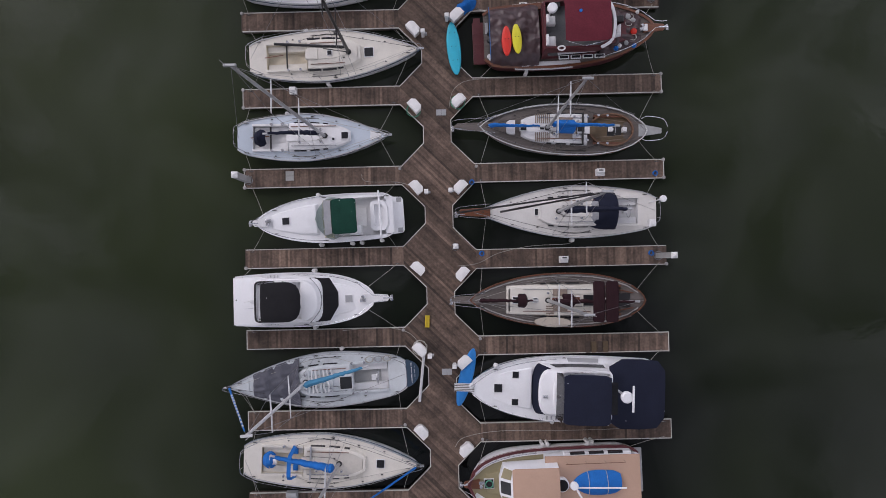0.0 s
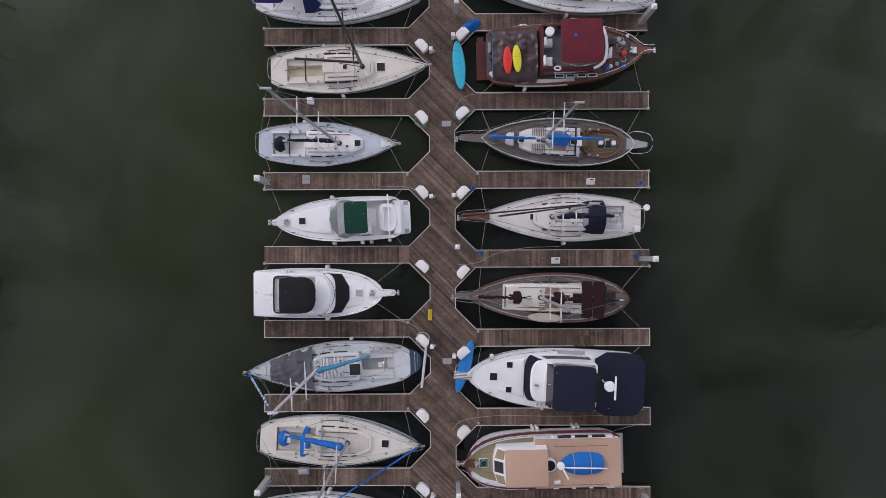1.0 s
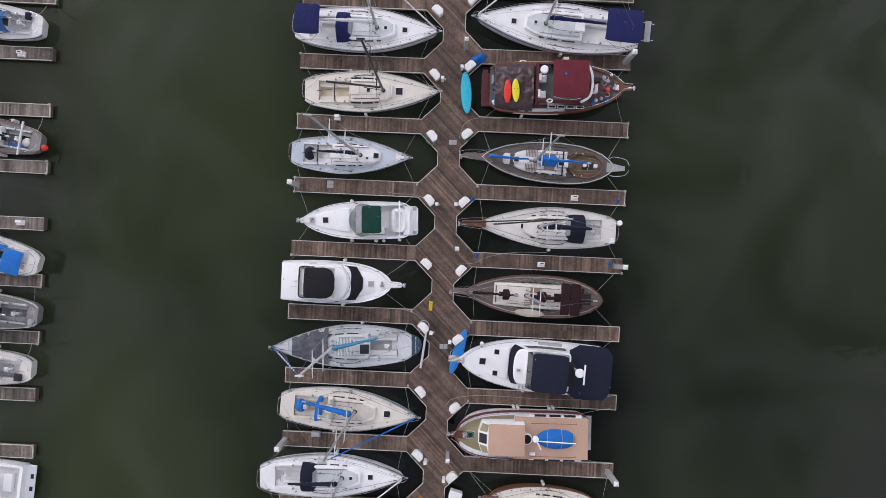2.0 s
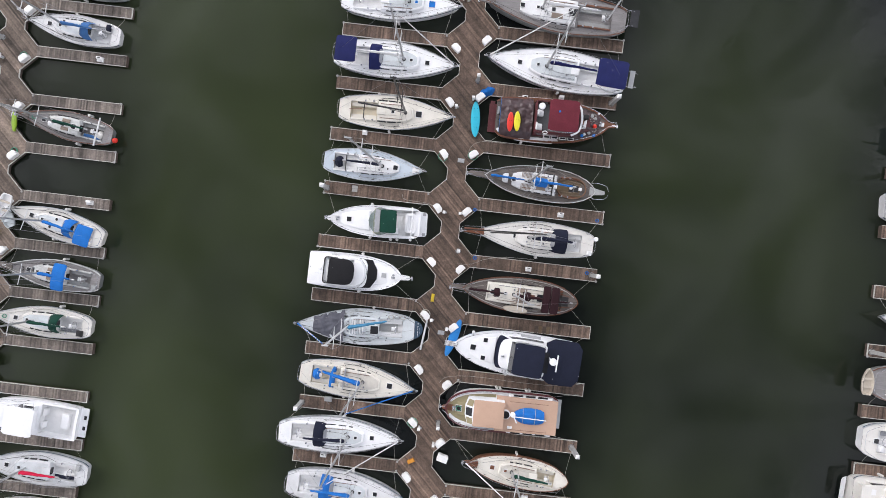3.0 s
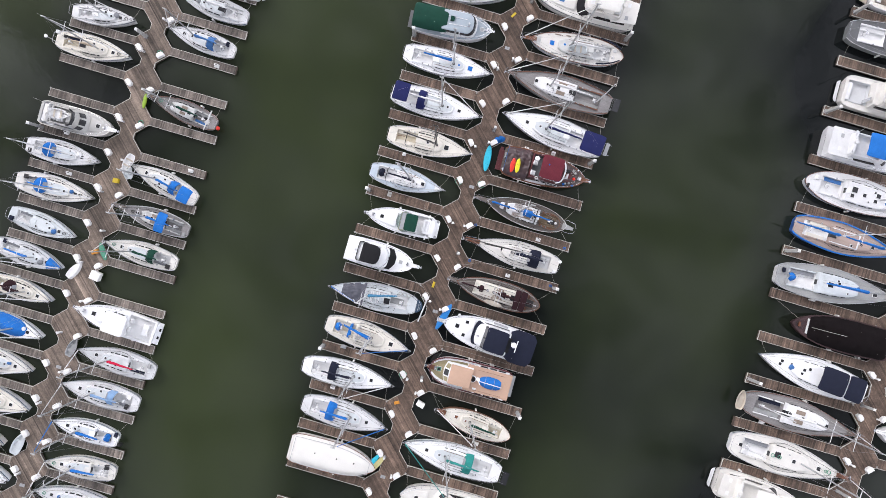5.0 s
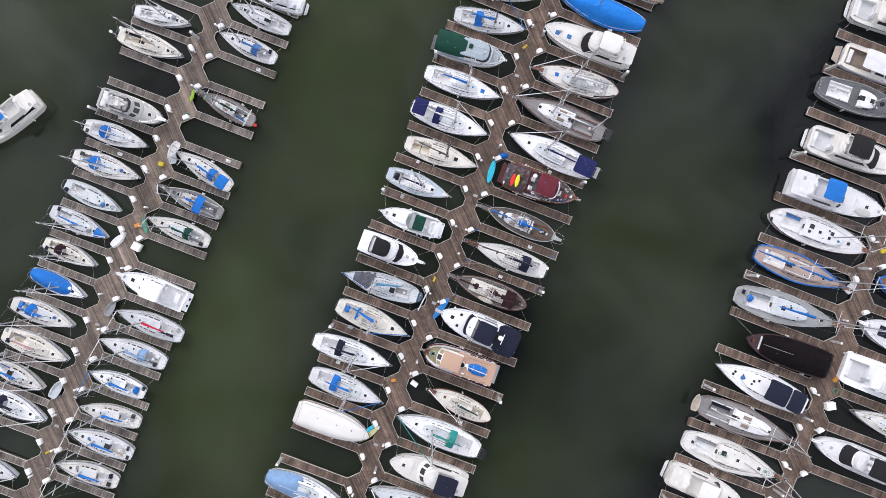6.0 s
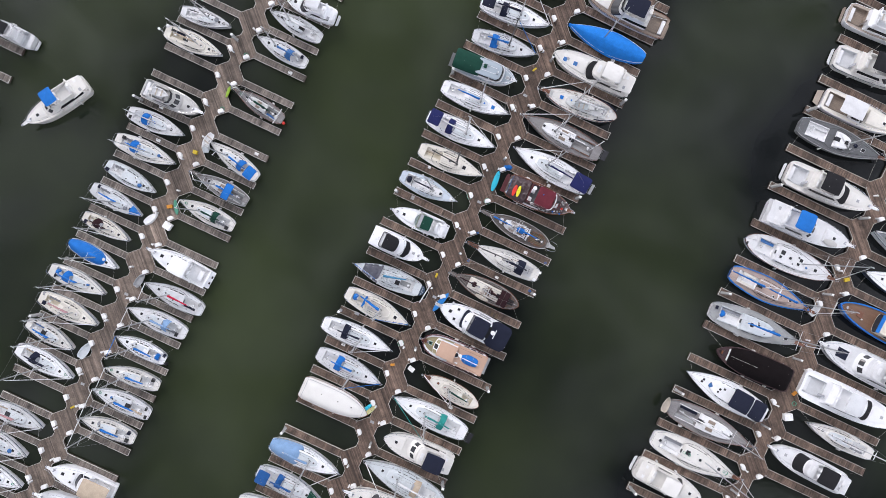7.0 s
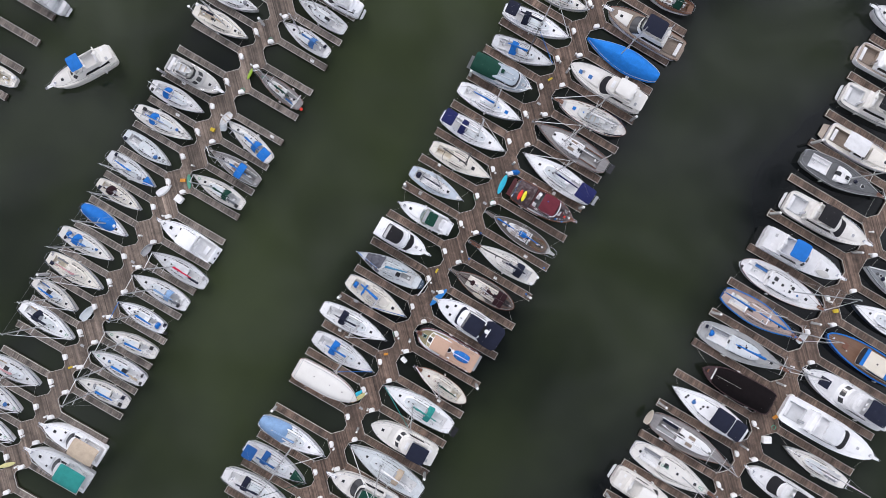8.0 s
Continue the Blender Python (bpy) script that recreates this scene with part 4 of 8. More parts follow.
        if r.random() < 0.5:
            part("cockpit_cushion", Geo().box(F.x(c0) + 0.3, F.x(c1) - 0.2, cw * 0.5, cw * 0.95, zs, zs + 0.08, 0.03), r.choice(("c_blue_f", "c_grey_c", "c_navy", "c_tan")), root)
        part("companionway_hatch", Geo().box(F.x(k0) - 0.03, F.x(k0) + 0.06, -0.3, 0.3, zc - 0.1, zc + hc + 0.03), "smoke", root)
    # steering
    if tiller:
        part("tiller", Geo().tube([(F.x(c0) - 0.1, 0, F.z(c0) + 0.1), (F.x(c0) + 1.1, 0.05, F.z(c0) + 0.3)], 0.03, 6), "varnish", root)
        part("traveller", Geo().box(F.x(c0 + 0.115) - 0.04, F.x(c0 + 0.115) + 0.04, -cw, cw, zs, zs + 0.08), "rubber", root)
    else:
        px = F.x(c0) + 0.75
        part("pedestal", Geo().cyl(px, 0, F.z(c0) - 0.5, F.z(c0) + 0.35, 0.09, 8).box(px + 0.0, px + 0.25, -0.16, 0.16, F.z(c0) + 0.3, F.z(c0) + 0.45, 0.04), "white_soft", root)
        ring = [(px - 0.12, 0.42 * math.cos(a * math.pi / 8), F.z(c0) + 0.25 + 0.42 * math.sin(a * math.pi / 8)) for a in range(17)]
        part("wheel", Geo().tube(ring, 0.025, 5), "steel", root, smooth=True)
    if wheel_cover:
        q = F.x(c0) + 0.55
        part("wheel_cover", Geo().arch([(q - 0.42, 0.34, F.z(c0) + 0.02, F.z(c0) + 0.3), (q - 0.1, 0.55, F.z(c0), F.z(c0) + 0.75), (q + 0.12, 0.5, F.z(c0), F.z(c0) + 0.75), (q + 0.3, 0.36, F.z(c0), F.z(c0) + 0.35)], 8, 0.02, 2), "c_" + wheel_cover, root, smooth=True)
    if traveller:
        for yy in (-0.62, 0.4):
            part("cushion", Geo().box(F.x(c1) - 0.62, F.x(c1) - 0.34, yy, yy + 0.5, zs + 0.01, zs + 0.22, 0.06), "c_blue", root)
        part("strap", Geo().arch([(F.x(c1) - 0.6, 0.95, F.z(c1) + 0.1, F.z(c1) + 1.75), (F.x(c1) - 0.36, 0.95, F.z(c1) + 0.1, F.z(c1) + 1.75)], 8, 0.02, 6), "c_blue", root)
        part("traveller", Geo().box(F.x(c1) + 0.5, F.x(c1) + 0.6, -1.0, 1.0, zc + hc + 0.05, zc + hc + 0.18), "alu", root)
    # mast, boom and canvas
    H = mast_h or (1.21 * L + 0.4)
    zb = zc + hc + (0.95 if L < 11 else 1.2)
    if mast_mat != "none":
        rig(root, F, mast_at, H, mast_mat, None if furl in ("none", "alu") else ("black_paint" if furl == "black" else ("white_soft" if furl == "white" else "c_" + furl)), sprit, rake, swept=swept, bands=bands)
        bl = boom_len or L * 0.33
        if bare_boom:
            part("boom", Geo().tube([(F.x(mast_at) - 0.1, 0, zb), (F.x(mast_at) - bl - 0.8, -(bl + 0.7) * math.sin(boom_turn), zb + 0.05)], 0.085, 8), mast_mat, root, smooth=True)
        elif cover != "none":
            ob = sail_cover(root, F.x(mast_at) - 0.12, bl, zb, {"white": "white_soft"}.get(cover, "c_" + cover), SEED[0], cover_thick, turn=boom_turn)
        if near:
            part("vang", Geo().tube([(F.x(mast_at) - 0.1, 0, zc + hc + 0.05), (F.x(mast_at) - 1.4, 0, zb - 0.08)], 0.03), mast_mat, root)
        if near:
            part("mast_collar", Geo().cyl(F.x(mast_at), 0, zc + hc - 0.02, zc + hc + 0.1, 0.17, 10), "rubber", root)
    if twin_furl:
        lo, hi = Vector((F.x(0.86), -0.02, F.z(0.86) + 0.1)), Vector((F.x(mast_at), 0, H * 0.93))
        part("furled_staysail", Geo().tube([lo, lo.lerp(hi, 0.5), hi], 0.07, 7, 0.035), "black_paint", root, smooth=True)
    for q in pouches:
        wide, tall = (0.55, 0.5) if q > 0.6 else (0.75 if double and not boomkin else 1.15, 0.5)
        part("canvas_pouch", Geo().arch([(F.x(q) - wide / 2, 0.3, zb - 0.45, zb + 0.02), (F.x(q) - wide / 2 + 0.08, 0.42, zb - 0.5, zb + 0.12), (F.x(q) + wide / 2 - 0.08, 0.42, zb - 0.5, zb + 0.12), (F.x(q) + wide / 2, 0.3, zb - 0.45, zb + 0.02)], 10, 0.02, 3, 0.04), "c_" + cover, root, smooth=True)
    if staysail:
        sail_cover(root, F.x(0.95), L * 0.30, zc + hc + 0.45, "c_" + cover, SEED[0] + 7, 0.15)
    if dodger:
        dodger_hood(root, F.x(k0) - (0.75 if near and wood or twin_furl else 0.45), F.x(k0) + 0.85, B * (0.345 if near else 0.305), zc + 0.25, 0.95, "c_" + dodger)
    if bimini_span:
        for a, b in bimini_span:
            canvas_top(root, "bimini", F.x(a), F.x(b), B * 0.36, F.z(c0) + 1.65, "c_" + bimini, 0.16, F.z(c0) + 0.1)
    elif bimini:
        canvas_top(root, "bimini", F.x(0.015) if bimini_long else F.x(0.03), F.x(0.225) if bimini_long else F.x(0.03) + min(1.9, 0.165 * L), B * 0.33, F.z(c0) + 1.75, "c_" + bimini, 0.14, F.z(c0) + 0.1)
    if bimini_mid:
        canvas_top(root, "awning", F.x(c1) - 0.5, F.x(c1) + 0.7, B * 0.44, F.z(c0) + 1.45, "c_" + bimini_mid, 0.2, F.z(c0) + 0.1)
    if tent:
        rows = [(F.x(tent_end * q), F.w(tent_end * q) * k, F.z(0.3), F.z(0.3) + h) for q, k, h in ((0.0, 0.9, 0.55), (0.1, 0.97, 0.8), (0.4, 1.0, 1.1), (0.8, 1.0, 0.95), (0.92, 0.95, 0.6), (1.0, 0.75, 0.2))]
        part("tent_cover", Geo().arch(fine(rows, 3), 16, 0.03, 1.8, 0.05), "c_" + tent, root, smooth=True)
    if tarp:
        rows = [(F.x(q), F.w(q) * 0.95, F.z(q) + 0.04, F.z(q) + hh + r.uniform(-0.06, 0.08)) for q, hh in ((0.595, 0.5), (0.64, 0.46), (0.69, 0.44), (0.74, 0.32), (0.79, 0.36), (0.83, 0.26), (0.855, 0.16))]
        part("bow_tarp", Geo().arch(fine(rows, 5), 30, 0.02, 1.9, 0.16), "c_charcoal", root, "dark grey tarpaulin stretched over the foredeck", True)
    if folds:
        # loose white covers heaped in folds beside the hatch
        for i in range(7):
            q = 0.41 + 0.022 * i
            pts = [(F.x(q) + r.uniform(-0.06, 0.06), B * k, zc + hc + 0.03 + r.uniform(0.0, 0.05)) for k in (-0.2, -0.1, 0.0, 0.1, 0.2)]
            part("cover_fold", Geo().tube(spline(pts, 3), 0.06, 6), "white_soft" if i % 3 else "palegrey", root, smooth=True)
        for k in range(3):
            ring = [(F.x(0.2 - 0.05 * k) + (0.2 + 0.03 * (i % 4)) * math.cos(i * 0.65), -cw - 0.25 + 0.18 * math.sin(i * 0.65), F.z(0.1) + 0.12 + 0.006 * i) for i in range(26)]
            part("rope_coil", Geo().tube(ring, 0.025, 4), ("rope", "grey_plastic", "rope")[k], root)
        part("cockpit_sole", Geo().box(F.x(c0) + 0.5, F.x(c1) - 0.4, -cw * 0.46, cw * 0.46, F.z(c0) - 0.49, F.z(c0) - 0.46), "grey", root)
    if bow_tarp:
        rows = [(F.x(q), F.w(q) * 0.95, F.z(q) + 0.03, F.z(q) + hh) for q, hh in ((0.78, 0.5), (0.83, 0.42), (0.9, 0.3), (0.985, 0.1))]
        part("bow_cover", Geo().arch(rows, 8, 0.02, 1.3), "c_" + bow_tarp, root, smooth=True)
    if stern_col:
        arc = [(F.x(0) - 0.78 * math.sin(radians(a)), F.w(0) * 0.98 * math.cos(radians(a))) for a in range(0, 181, 15)]
        tr = Geo().loft([[(a + 0.35 * (F.x(0) - a) / 0.78, b * 0.9, 0.05) for a, b in arc], [(a, b, F.z(0) * (0.96 - 0.51 * (F.x(0) - a) / 0.78)) for a, b in arc]], True, True, True)
        part("transom", tr, stern_col, root, "dark blue sloping transom with white lettering")
        for row, (a, b, m, w) in enumerate(((-0.62, 0.62, 18, 0.045), (-0.4, 0.4, 15, 0.02))):
            xx, zz = F.x(0) - 0.30 - 0.19 * row, F.z(0) * (0.75 - 0.13 * row)
            for i in range(m):
                if i in (3, 9):
                    continue
                yy, tall = a + (b - a) * i / m, w * (1.35 if i in (0, 4, 10) else 1.0)
                part("lettering_bar", Geo().box(xx - tall, xx + w, yy, yy + 0.65 * (b - a) / m, zz, zz + 0.02), "white_soft", root)
    if radar:
        px, py = F.x(0.035), -F.w(0) * 0.62
        part("radar_pole", Geo().tube([(px, py, F.z(0)), (px, py, F.z(0) + 2.4)], 0.035, 6), "alu_white", root)
        part("radar_dome", Geo().cyl(px, py, F.z(0) + 2.4, F.z(0) + 2.58, 0.2, 14, bevel=0.05), "white", root, smooth=True)
        part("outboard", Geo().box(px - 0.15, px + 0.25, F.w(0) * 0.7, F.w(0) * 0.7 + 0.42, F.z(0) + 0.35, F.z(0) + 0.8, 0.1), "white_soft", root)
    if boomkin:
        # teak slats amidships and a pale locker before the cabin
        for i in range(8):
            for s in (1, -1):
                part("deck_slat", Geo().box(F.x(0.585) + i * 0.12, F.x(0.585) + i * 0.12 + 0.05, min(s * 0.28, s * 0.85), max(s * 0.28, s * 0.85), zc + hc + 0.01, zc + hc + 0.05), "teak_c", root)
        part("fore_locker", Geo().prism([(F.x(0.79), -0.42), (F.x(0.825), -0.42), (F.x(0.84), -0.3), (F.x(0.84), 0.3), (F.x(0.825), 0.42), (F.x(0.79), 0.42)], F.z(0.8) - 0.02, F.z(0.8) + 0.38, 0.06), "white_soft", root, smooth=True)
        part("bridge_deck", Geo().box(F.x(0.315), F.x(0.43), -0.34, 0.34, zc + hc, zc + hc + 0.03), "sole_brown", root)
        for q in (0.36, 0.44):
            for s in (1, -1):
                part("deck_vent", Geo().cyl(F.x(q), s * 0.72, zc + hc, zc + hc + 0.16, 0.07, 9, bevel=0.03), "steel", root, smooth=True)
        part("traveller", Geo().box(F.x(0.385), F.x(0.395), -0.95, 0.95, zc + hc + 0.04, zc + hc + 0.12), "rubber", root)
        part("foot_well", Geo().box(F.x(0.19), F.x(0.235), -0.35, 0.35, F.z(0.2) + 0.036, F.z(0.2) + 0.045), "black_paint", root)
        for s in (0.45, -0.45, 0.75, -0.75):
            part("cockpit_seam", Geo().ribbon([(F.x(0.13), s * 0.7, F.z(0.2) + 0.036), (F.x(0.30), s, F.z(0.2) + 0.036)], 0.03, 0.012), "teak_c", root)
        oval = [(F.x(0.215) + 1.35 * math.cos(k * math.pi / 12), 0.98 * math.sin(k * math.pi / 12), F.z(0.2) + 0.02) for k in range(25)]
        part("cockpit_sole", Geo().prism([(px, py) for px, py, pz in oval[:-1]], F.z(0.2) - 0.1, F.z(0.2) + 0.035), "sole_brown", root)
        part("cockpit_coaming", Geo().ribbon(oval, 0.09, 0.26), "wood", root)
        part("cockpit_grating", Geo().box(F.x(0.15), F.x(0.20), -0.3, 0.3, F.z(0.2) + 0.035, F.z(0.2) + 0.06), "black_paint", root)
        part("cockpit_box", Geo().box(F.x(0.125), F.x(0.15), -0.14, 0.14, F.z(0.2) + 0.035, F.z(0.2) + 0.4, 0.04), "white_soft", root)
        for s in (1, -1):
            part("boomkin_rail", Geo().tube(spline([(F.x(0.05), s * 0.6, F.z(0) + 0.55), (F.x(0.0) + 0.1, s * 0.75, F.z(0) + 0.6), (F.x(0.0) - 0.8, s * 0.6, F.z(0) + 0.6), (F.x(0.0) - 1.1, s * 0.15, F.z(0) + 0.55)], 4), 0.02, 5), "steel", root, smooth=True)
        part("boomkin", Geo().prism([(F.x(0) - 0.9, -0.16), (F.x(0.05), -0.4), (F.x(0.05), 0.4), (F.x(0) - 0.9, 0.16)], F.z(0) - 0.02, F.z(0) + 0.07, 0.02), "grey", root)
    if davits or aft_solar:
        for s in (1, -1):
            part("davit", Geo().tube(spline([(F.x(0.03), s * 0.7, F.z(0) + 0.1), (F.x(0.0) - 0.1, s * 0.7, F.z(0) + 1.0), (F.x(0.0) - 0.9, s * 0.6, F.z(0) + 0.9)], 3), 0.025, 6), "steel", root)
        part("solar_panel" if not boomkin else "stern_platform", Geo().box(F.x(0) - (0.9 if aft_solar else 0.6), F.x(0) - 0.15, -0.8, 0.8, F.z(0) + (1.0 if not boomkin else -0.05), F.z(0) + (1.05 if not boomkin else 0.02), 0.01), "smoke" if aft_solar else "grey_plastic", root)
    if sprit:
        sx = F.x(1)
        w0 = 0.3
        part("bowsprit", Geo().prism([(sx - 0.9, -w0), (sx + sprit - 0.25, -0.2), (sx + sprit, 0), (sx + sprit - 0.25, 0.2), (sx - 0.9, w0)], F.z(1) + 0.02, F.z(1) + 0.12, 0.02), "greywood" if wood else "varnish", root)
        lp = [(sx - 0.9, -0.45, F.z(1) + 0.7), (sx + sprit - 0.2, -0.28, F.z(1) + 0.68), (sx + sprit + 0.1, 0, F.z(1) + 0.68), (sx + sprit - 0.2, 0.28, F.z(1) + 0.68), (sx - 0.9, 0.45, F.z(1) + 0.7)]
        part("sprit_rail", Geo().tube(spline(lp, 3), 0.018, 6), "steel", root, smooth=True)
        part("anchor", Geo().tube([(sx + sprit - 0.5, 0.12, F.z(1) + 0.15), (sx + sprit + 0.12, 0.12, F.z(1) + 0.05)], 0.035).box(sx + sprit - 0.05, sx + sprit + 0.12, -0.05, 0.3, F.z(1) - 0.1, F.z(1) + 0.02, 0.02), "steel", root)
    if wood:
        for q, w in ((0.40, 0.5), (0.52, 0.42)):
            hatch(root, F.x(q), 0.0, zc + hc + 0.03, w, "varnish" if cover == "maroon" else "smoke")
        for s in (1, -1):
            part("deck_locker", Geo().box(F.x(0.45), F.x(0.53), min(s * B * 0.08, s * B * 0.2), max(s * B * 0.08, s * B * 0.2), zc + hc, zc + hc + 0.10, 0.02), "teak_c", root)
            part("bulwark", Geo().ribbon([(F.x(q), s * (F.w(q) - 0.05), F.z(q) - 0.02) for q in stations(14)], 0.06, 0.17), "offgrey" if cover == "blue" else "varnish", root)
    if bow_dinghy:
        dinghy_parts(root, F.x(1) + 0.2, 0.1, F.z(1) + 0.1, 90, 2.6, "white_soft")
    if gear:
        part("arch_bar", Geo().box(F.x(0.06), F.x(0.075), -1.3, 1.3, F.z(0) + 1.5, F.z(0) + 1.62, 0.03), "alu_white", root)
        part("bag", Geo().dome(F.x(0.14), 0.15, F.z(0.1) - 0.3, 0.42, 0.45, 10), "c_white_canvas", root, smooth=True)
        part("bag", Geo().dome(F.x(0.18), -0.1, F.z(0.1) - 0.3, 0.3, 0.4, 10), "c_black", root, smooth=True)
        part("buoy", Geo().dome(F.x(0.0) - 0.25, 0.3, F.z(0) - 0.2, 0.26, 0.26, 12).dome(F.x(0.0) - 0.25, 0.3, F.z(0) - 0.2, 0.26, -0.26, 12), "kayak_red", root, smooth=True)
    if outboard:
        part("outboard", Geo().box(F.x(0) - 0.45, F.x(0) - 0.05, 0.25, 0.6, 0.5, 1.25, 0.1), "black_paint", root, smooth=True)
    if bow_gear:
        for q in (0.36, 0.42, 0.86):
            ring = [(F.x(q) + 0.22 * math.cos(a), r.uniform(-0.3, 0.3) * 0 + 0.22 * math.sin(a), zc + hc + 0.02 + 0.01 * a) for a in [k * 0.6 for k in range(24)]]
            part("rope_coil", Geo().tube(ring, 0.03, 5), "rope_green", root)
    return root, F


def ketch(x, y, turn, L, label, deck="greywood", cover="blue", sprit=1.0, aft="none", dodger=None, hull="grey_hull", double=False, boomkin=False, beam=None):
    near_wood = cover in ("maroon", "blue") and L < 11.5
    root, F = sail(x, y, turn, L, label, deck=deck, cover=cover, sprit=sprit, dodger=dodger, hull=hull, double=double or boomkin, staysail=cover not in ("white",), furl="none" if near_wood else "white",
                   mast_at=0.56 if double else 0.60, square_cabin=double, boomkin=boomkin, aft_solar=aft == "solar", davits=aft in ("davits",) and not boomkin, cabin_len=(0.29, 0.80) if double else (0.35, 0.76), cab_w=0.33 if double else 0.31, pouches=(0.71, 0.455) if double else (0.50,) if boomkin else (), top_mat="cream" if double else None, mast_h=12.0 if L < 11.5 else 14.5, boom_len=L * (0.45 if double else 0.36), beam=beam, bimini="maroon" if double else None, bimini_span=((0.19, 0.26), (0.265, 0.33)) if double else None)
    if aft == "dinghy":
        dinghy_parts(root, F.x(0) - 0.8, 0, F.z(0) + 0.4, 90, 2.5, "ply")
    if not boomkin and not double:
        xm = F.x(0.13)
        part("mizzen_mast", Geo().tube([(xm, 0, F.z(0.1)), (xm, 0, 9.5)], 0.08, 8, 0.05), "alu_white", root, smooth=True)
    return root, F


def dress_cutter(root, F):
    """A dinghy before the mast, blue side cloths round the cockpit, and loose gear."""
    r = random.Random(12)
    dinghy_parts(root, F.x(0.50), 0.35, F.z(0.5) + 0.5, 3, 2.4, "palegrey")
    for y in (1, -1):
        part("side_cloth", Geo().ribbon([(F.x(q), y * (F.w(q) - 0.08), F.z(q) + 0.5) for q in (0.05, 0.12, 0.2, 0.28)], 0.1, 0.35), "c_navy", root)
        for q in (0.34, 0.44, 0.58, 0.68):
            part("deck_board", Geo().box(F.x(q), F.x(q) + r.uniform(0.5, 0.9), y * F.w(q) * 0.76 - 0.06, y * F.w(q) * 0.76 + 0.06, F.z(q) + 0.01, F.z(q) + 0.08, 0.02), r.choice(("teak_c", "grey", "dovegrey")), root)
    for i in range(7):
        q = r.uniform(0.1, 0.28)
        part("gear_bag", Geo().dome(F.x(q), r.uniform(-0.7, 0.7), F.z(q) - 0.05, r.uniform(0.15, 0.3), r.uniform(0.2, 0.35), 8), r.choice(("white_soft", "offgrey", "teak_c", "grey")), root, smooth=True)


def dress_double_ender(root, F):
    """Pale waterways inside the rail, seams in the side decks, slats amidships and a dark foot well aft."""
    for y in (1, -1):
        part("waterway", Geo().ribbon([(F.x(q), y * (F.w(q) - 0.2), F.z(q) + 0.004) for q in (0.04, 0.1, 0.2, 0.3, 0.4, 0.5, 0.6, 0.7, 0.8, 0.88, 0.94)], 0.07, 0.03), "dovegrey", root, "weathered pale grey waterway board")
        for k in (0.36, 0.48):
            part("deck_seam", Geo().ribbon([(F.x(q), y * (F.w(q) - k), F.z(q) + 0.004) for q in (0.2, 0.3, 0.4, 0.5, 0.6, 0.7, 0.78)], 0.025, 0.02), "silverwood", root)
        part("well_coaming", Geo().ribbon([(F.x(0.07), y * 0.45, F.z(0.1) + 0.03), (F.x(0.19), y * 0.72, F.z(0.15) + 0.03)], 0.06, 0.1), "varnish", root)
    part("foot_well", Geo().box(F.x(0.085), F.x(0.19), -0.42, 0.42, F.z(0.1) + 0.012, F.z(0.1) + 0.05), "black_paint", root)
    for i in range(5):
        part("deck_slat", Geo().box(F.x(0.525), F.x(0.57), F.B * 0.10 + 0.14 * i, F.B * 0.10 + 0.14 * i + 0.07, F.z(0.45) + 0.40, F.z(0.45) + 0.44), "teak_c", root)


def second_mast(root, F, s, H, boom, mat):
    """A shorter mast further aft, its covered boom reaching out over the stern."""
    pole = part("mizzen_mast", Geo().tube([(F.x(s), 0, F.z(s)), (F.x(s), 0, H)], 0.085, 8, 0.05), "alu_white", root, smooth=True)
    part("spreader", Geo().tube([(F.x(s), -1.1, H * 0.6), (F.x(s), 1.1, H * 0.6)], 0.035, 6), "alu_white", pole)
    sail_cover(root, F.x(s) - 0.1, boom, F.z(s) + 1.5, mat, 71, 0.2)
    for y in (1, -1):
        part("blue_cap_rail", Geo().ribbon([(F.x(q), y * (F.w(q) - 0.05), F.z(q) - 0.01) for q in stations(14)], 0.17, 0.15), "c_blue", root)
        part("side_seat", Geo().box(F.x(0.14), F.x(0.30), min(y * 0.5, y * 1.0), max(y * 0.5, y * 1.0), F.z(0.2) - 0.1, F.z(0.2) + 0.12, 0.03), "cream", root)
        part("deckhouse_coaming", Geo().ribbon([(F.x(0.34), y * F.B * 0.22, F.z(0.4) + 0.44), (F.x(0.60), y * F.B * 0.22, F.z(0.5) + 0.44)], 0.1, 0.1), "white_soft", root)
    part("deckhouse_coaming", Geo().box(F.x(0.60), F.x(0.61), -F.B * 0.22, F.B * 0.22, F.z(0.5) + 0.44, F.z(0.5) + 0.55), "white_soft", root)


def dinghy_parts(root, x, y, z, turn, L, mat):
    """A small rowing boat carried aboard."""
    B = L * 0.46
    F = Form(L, B, 0.75, 0.4, 2.0, 0.8, 0.4, 0.05)
    g = Geo()
    ss = [i / 10 for i in range(11)]
    out = [(F.x(s), -F.w(s)) for s in ss] + [(F.x(s), F.w(s)) for s in reversed(ss)]
    g.loft([[(a * 0.9, b * 0.7, 0) for a, b in out], [(a, b, 0.38) for a, b in out], [(a, b, 0.42) for a, b in offset(out, 0.07)], [(a, b, 0.12) for a, b in offset(out, 0.13)]], True, True, True)
    d = part("dinghy", g, mat, root, smooth=True)
    d.matrix_basis = pose(x, y, z, 0, 0, turn)
    for q in (0.3, 0.6):
        part("thwart", Geo().box(F.x(q) - 0.1, F.x(q) + 0.1, -F.w(q) + 0.1, F.w(q) - 0.1, 0.26, 0.3), "ply", d)
    return d


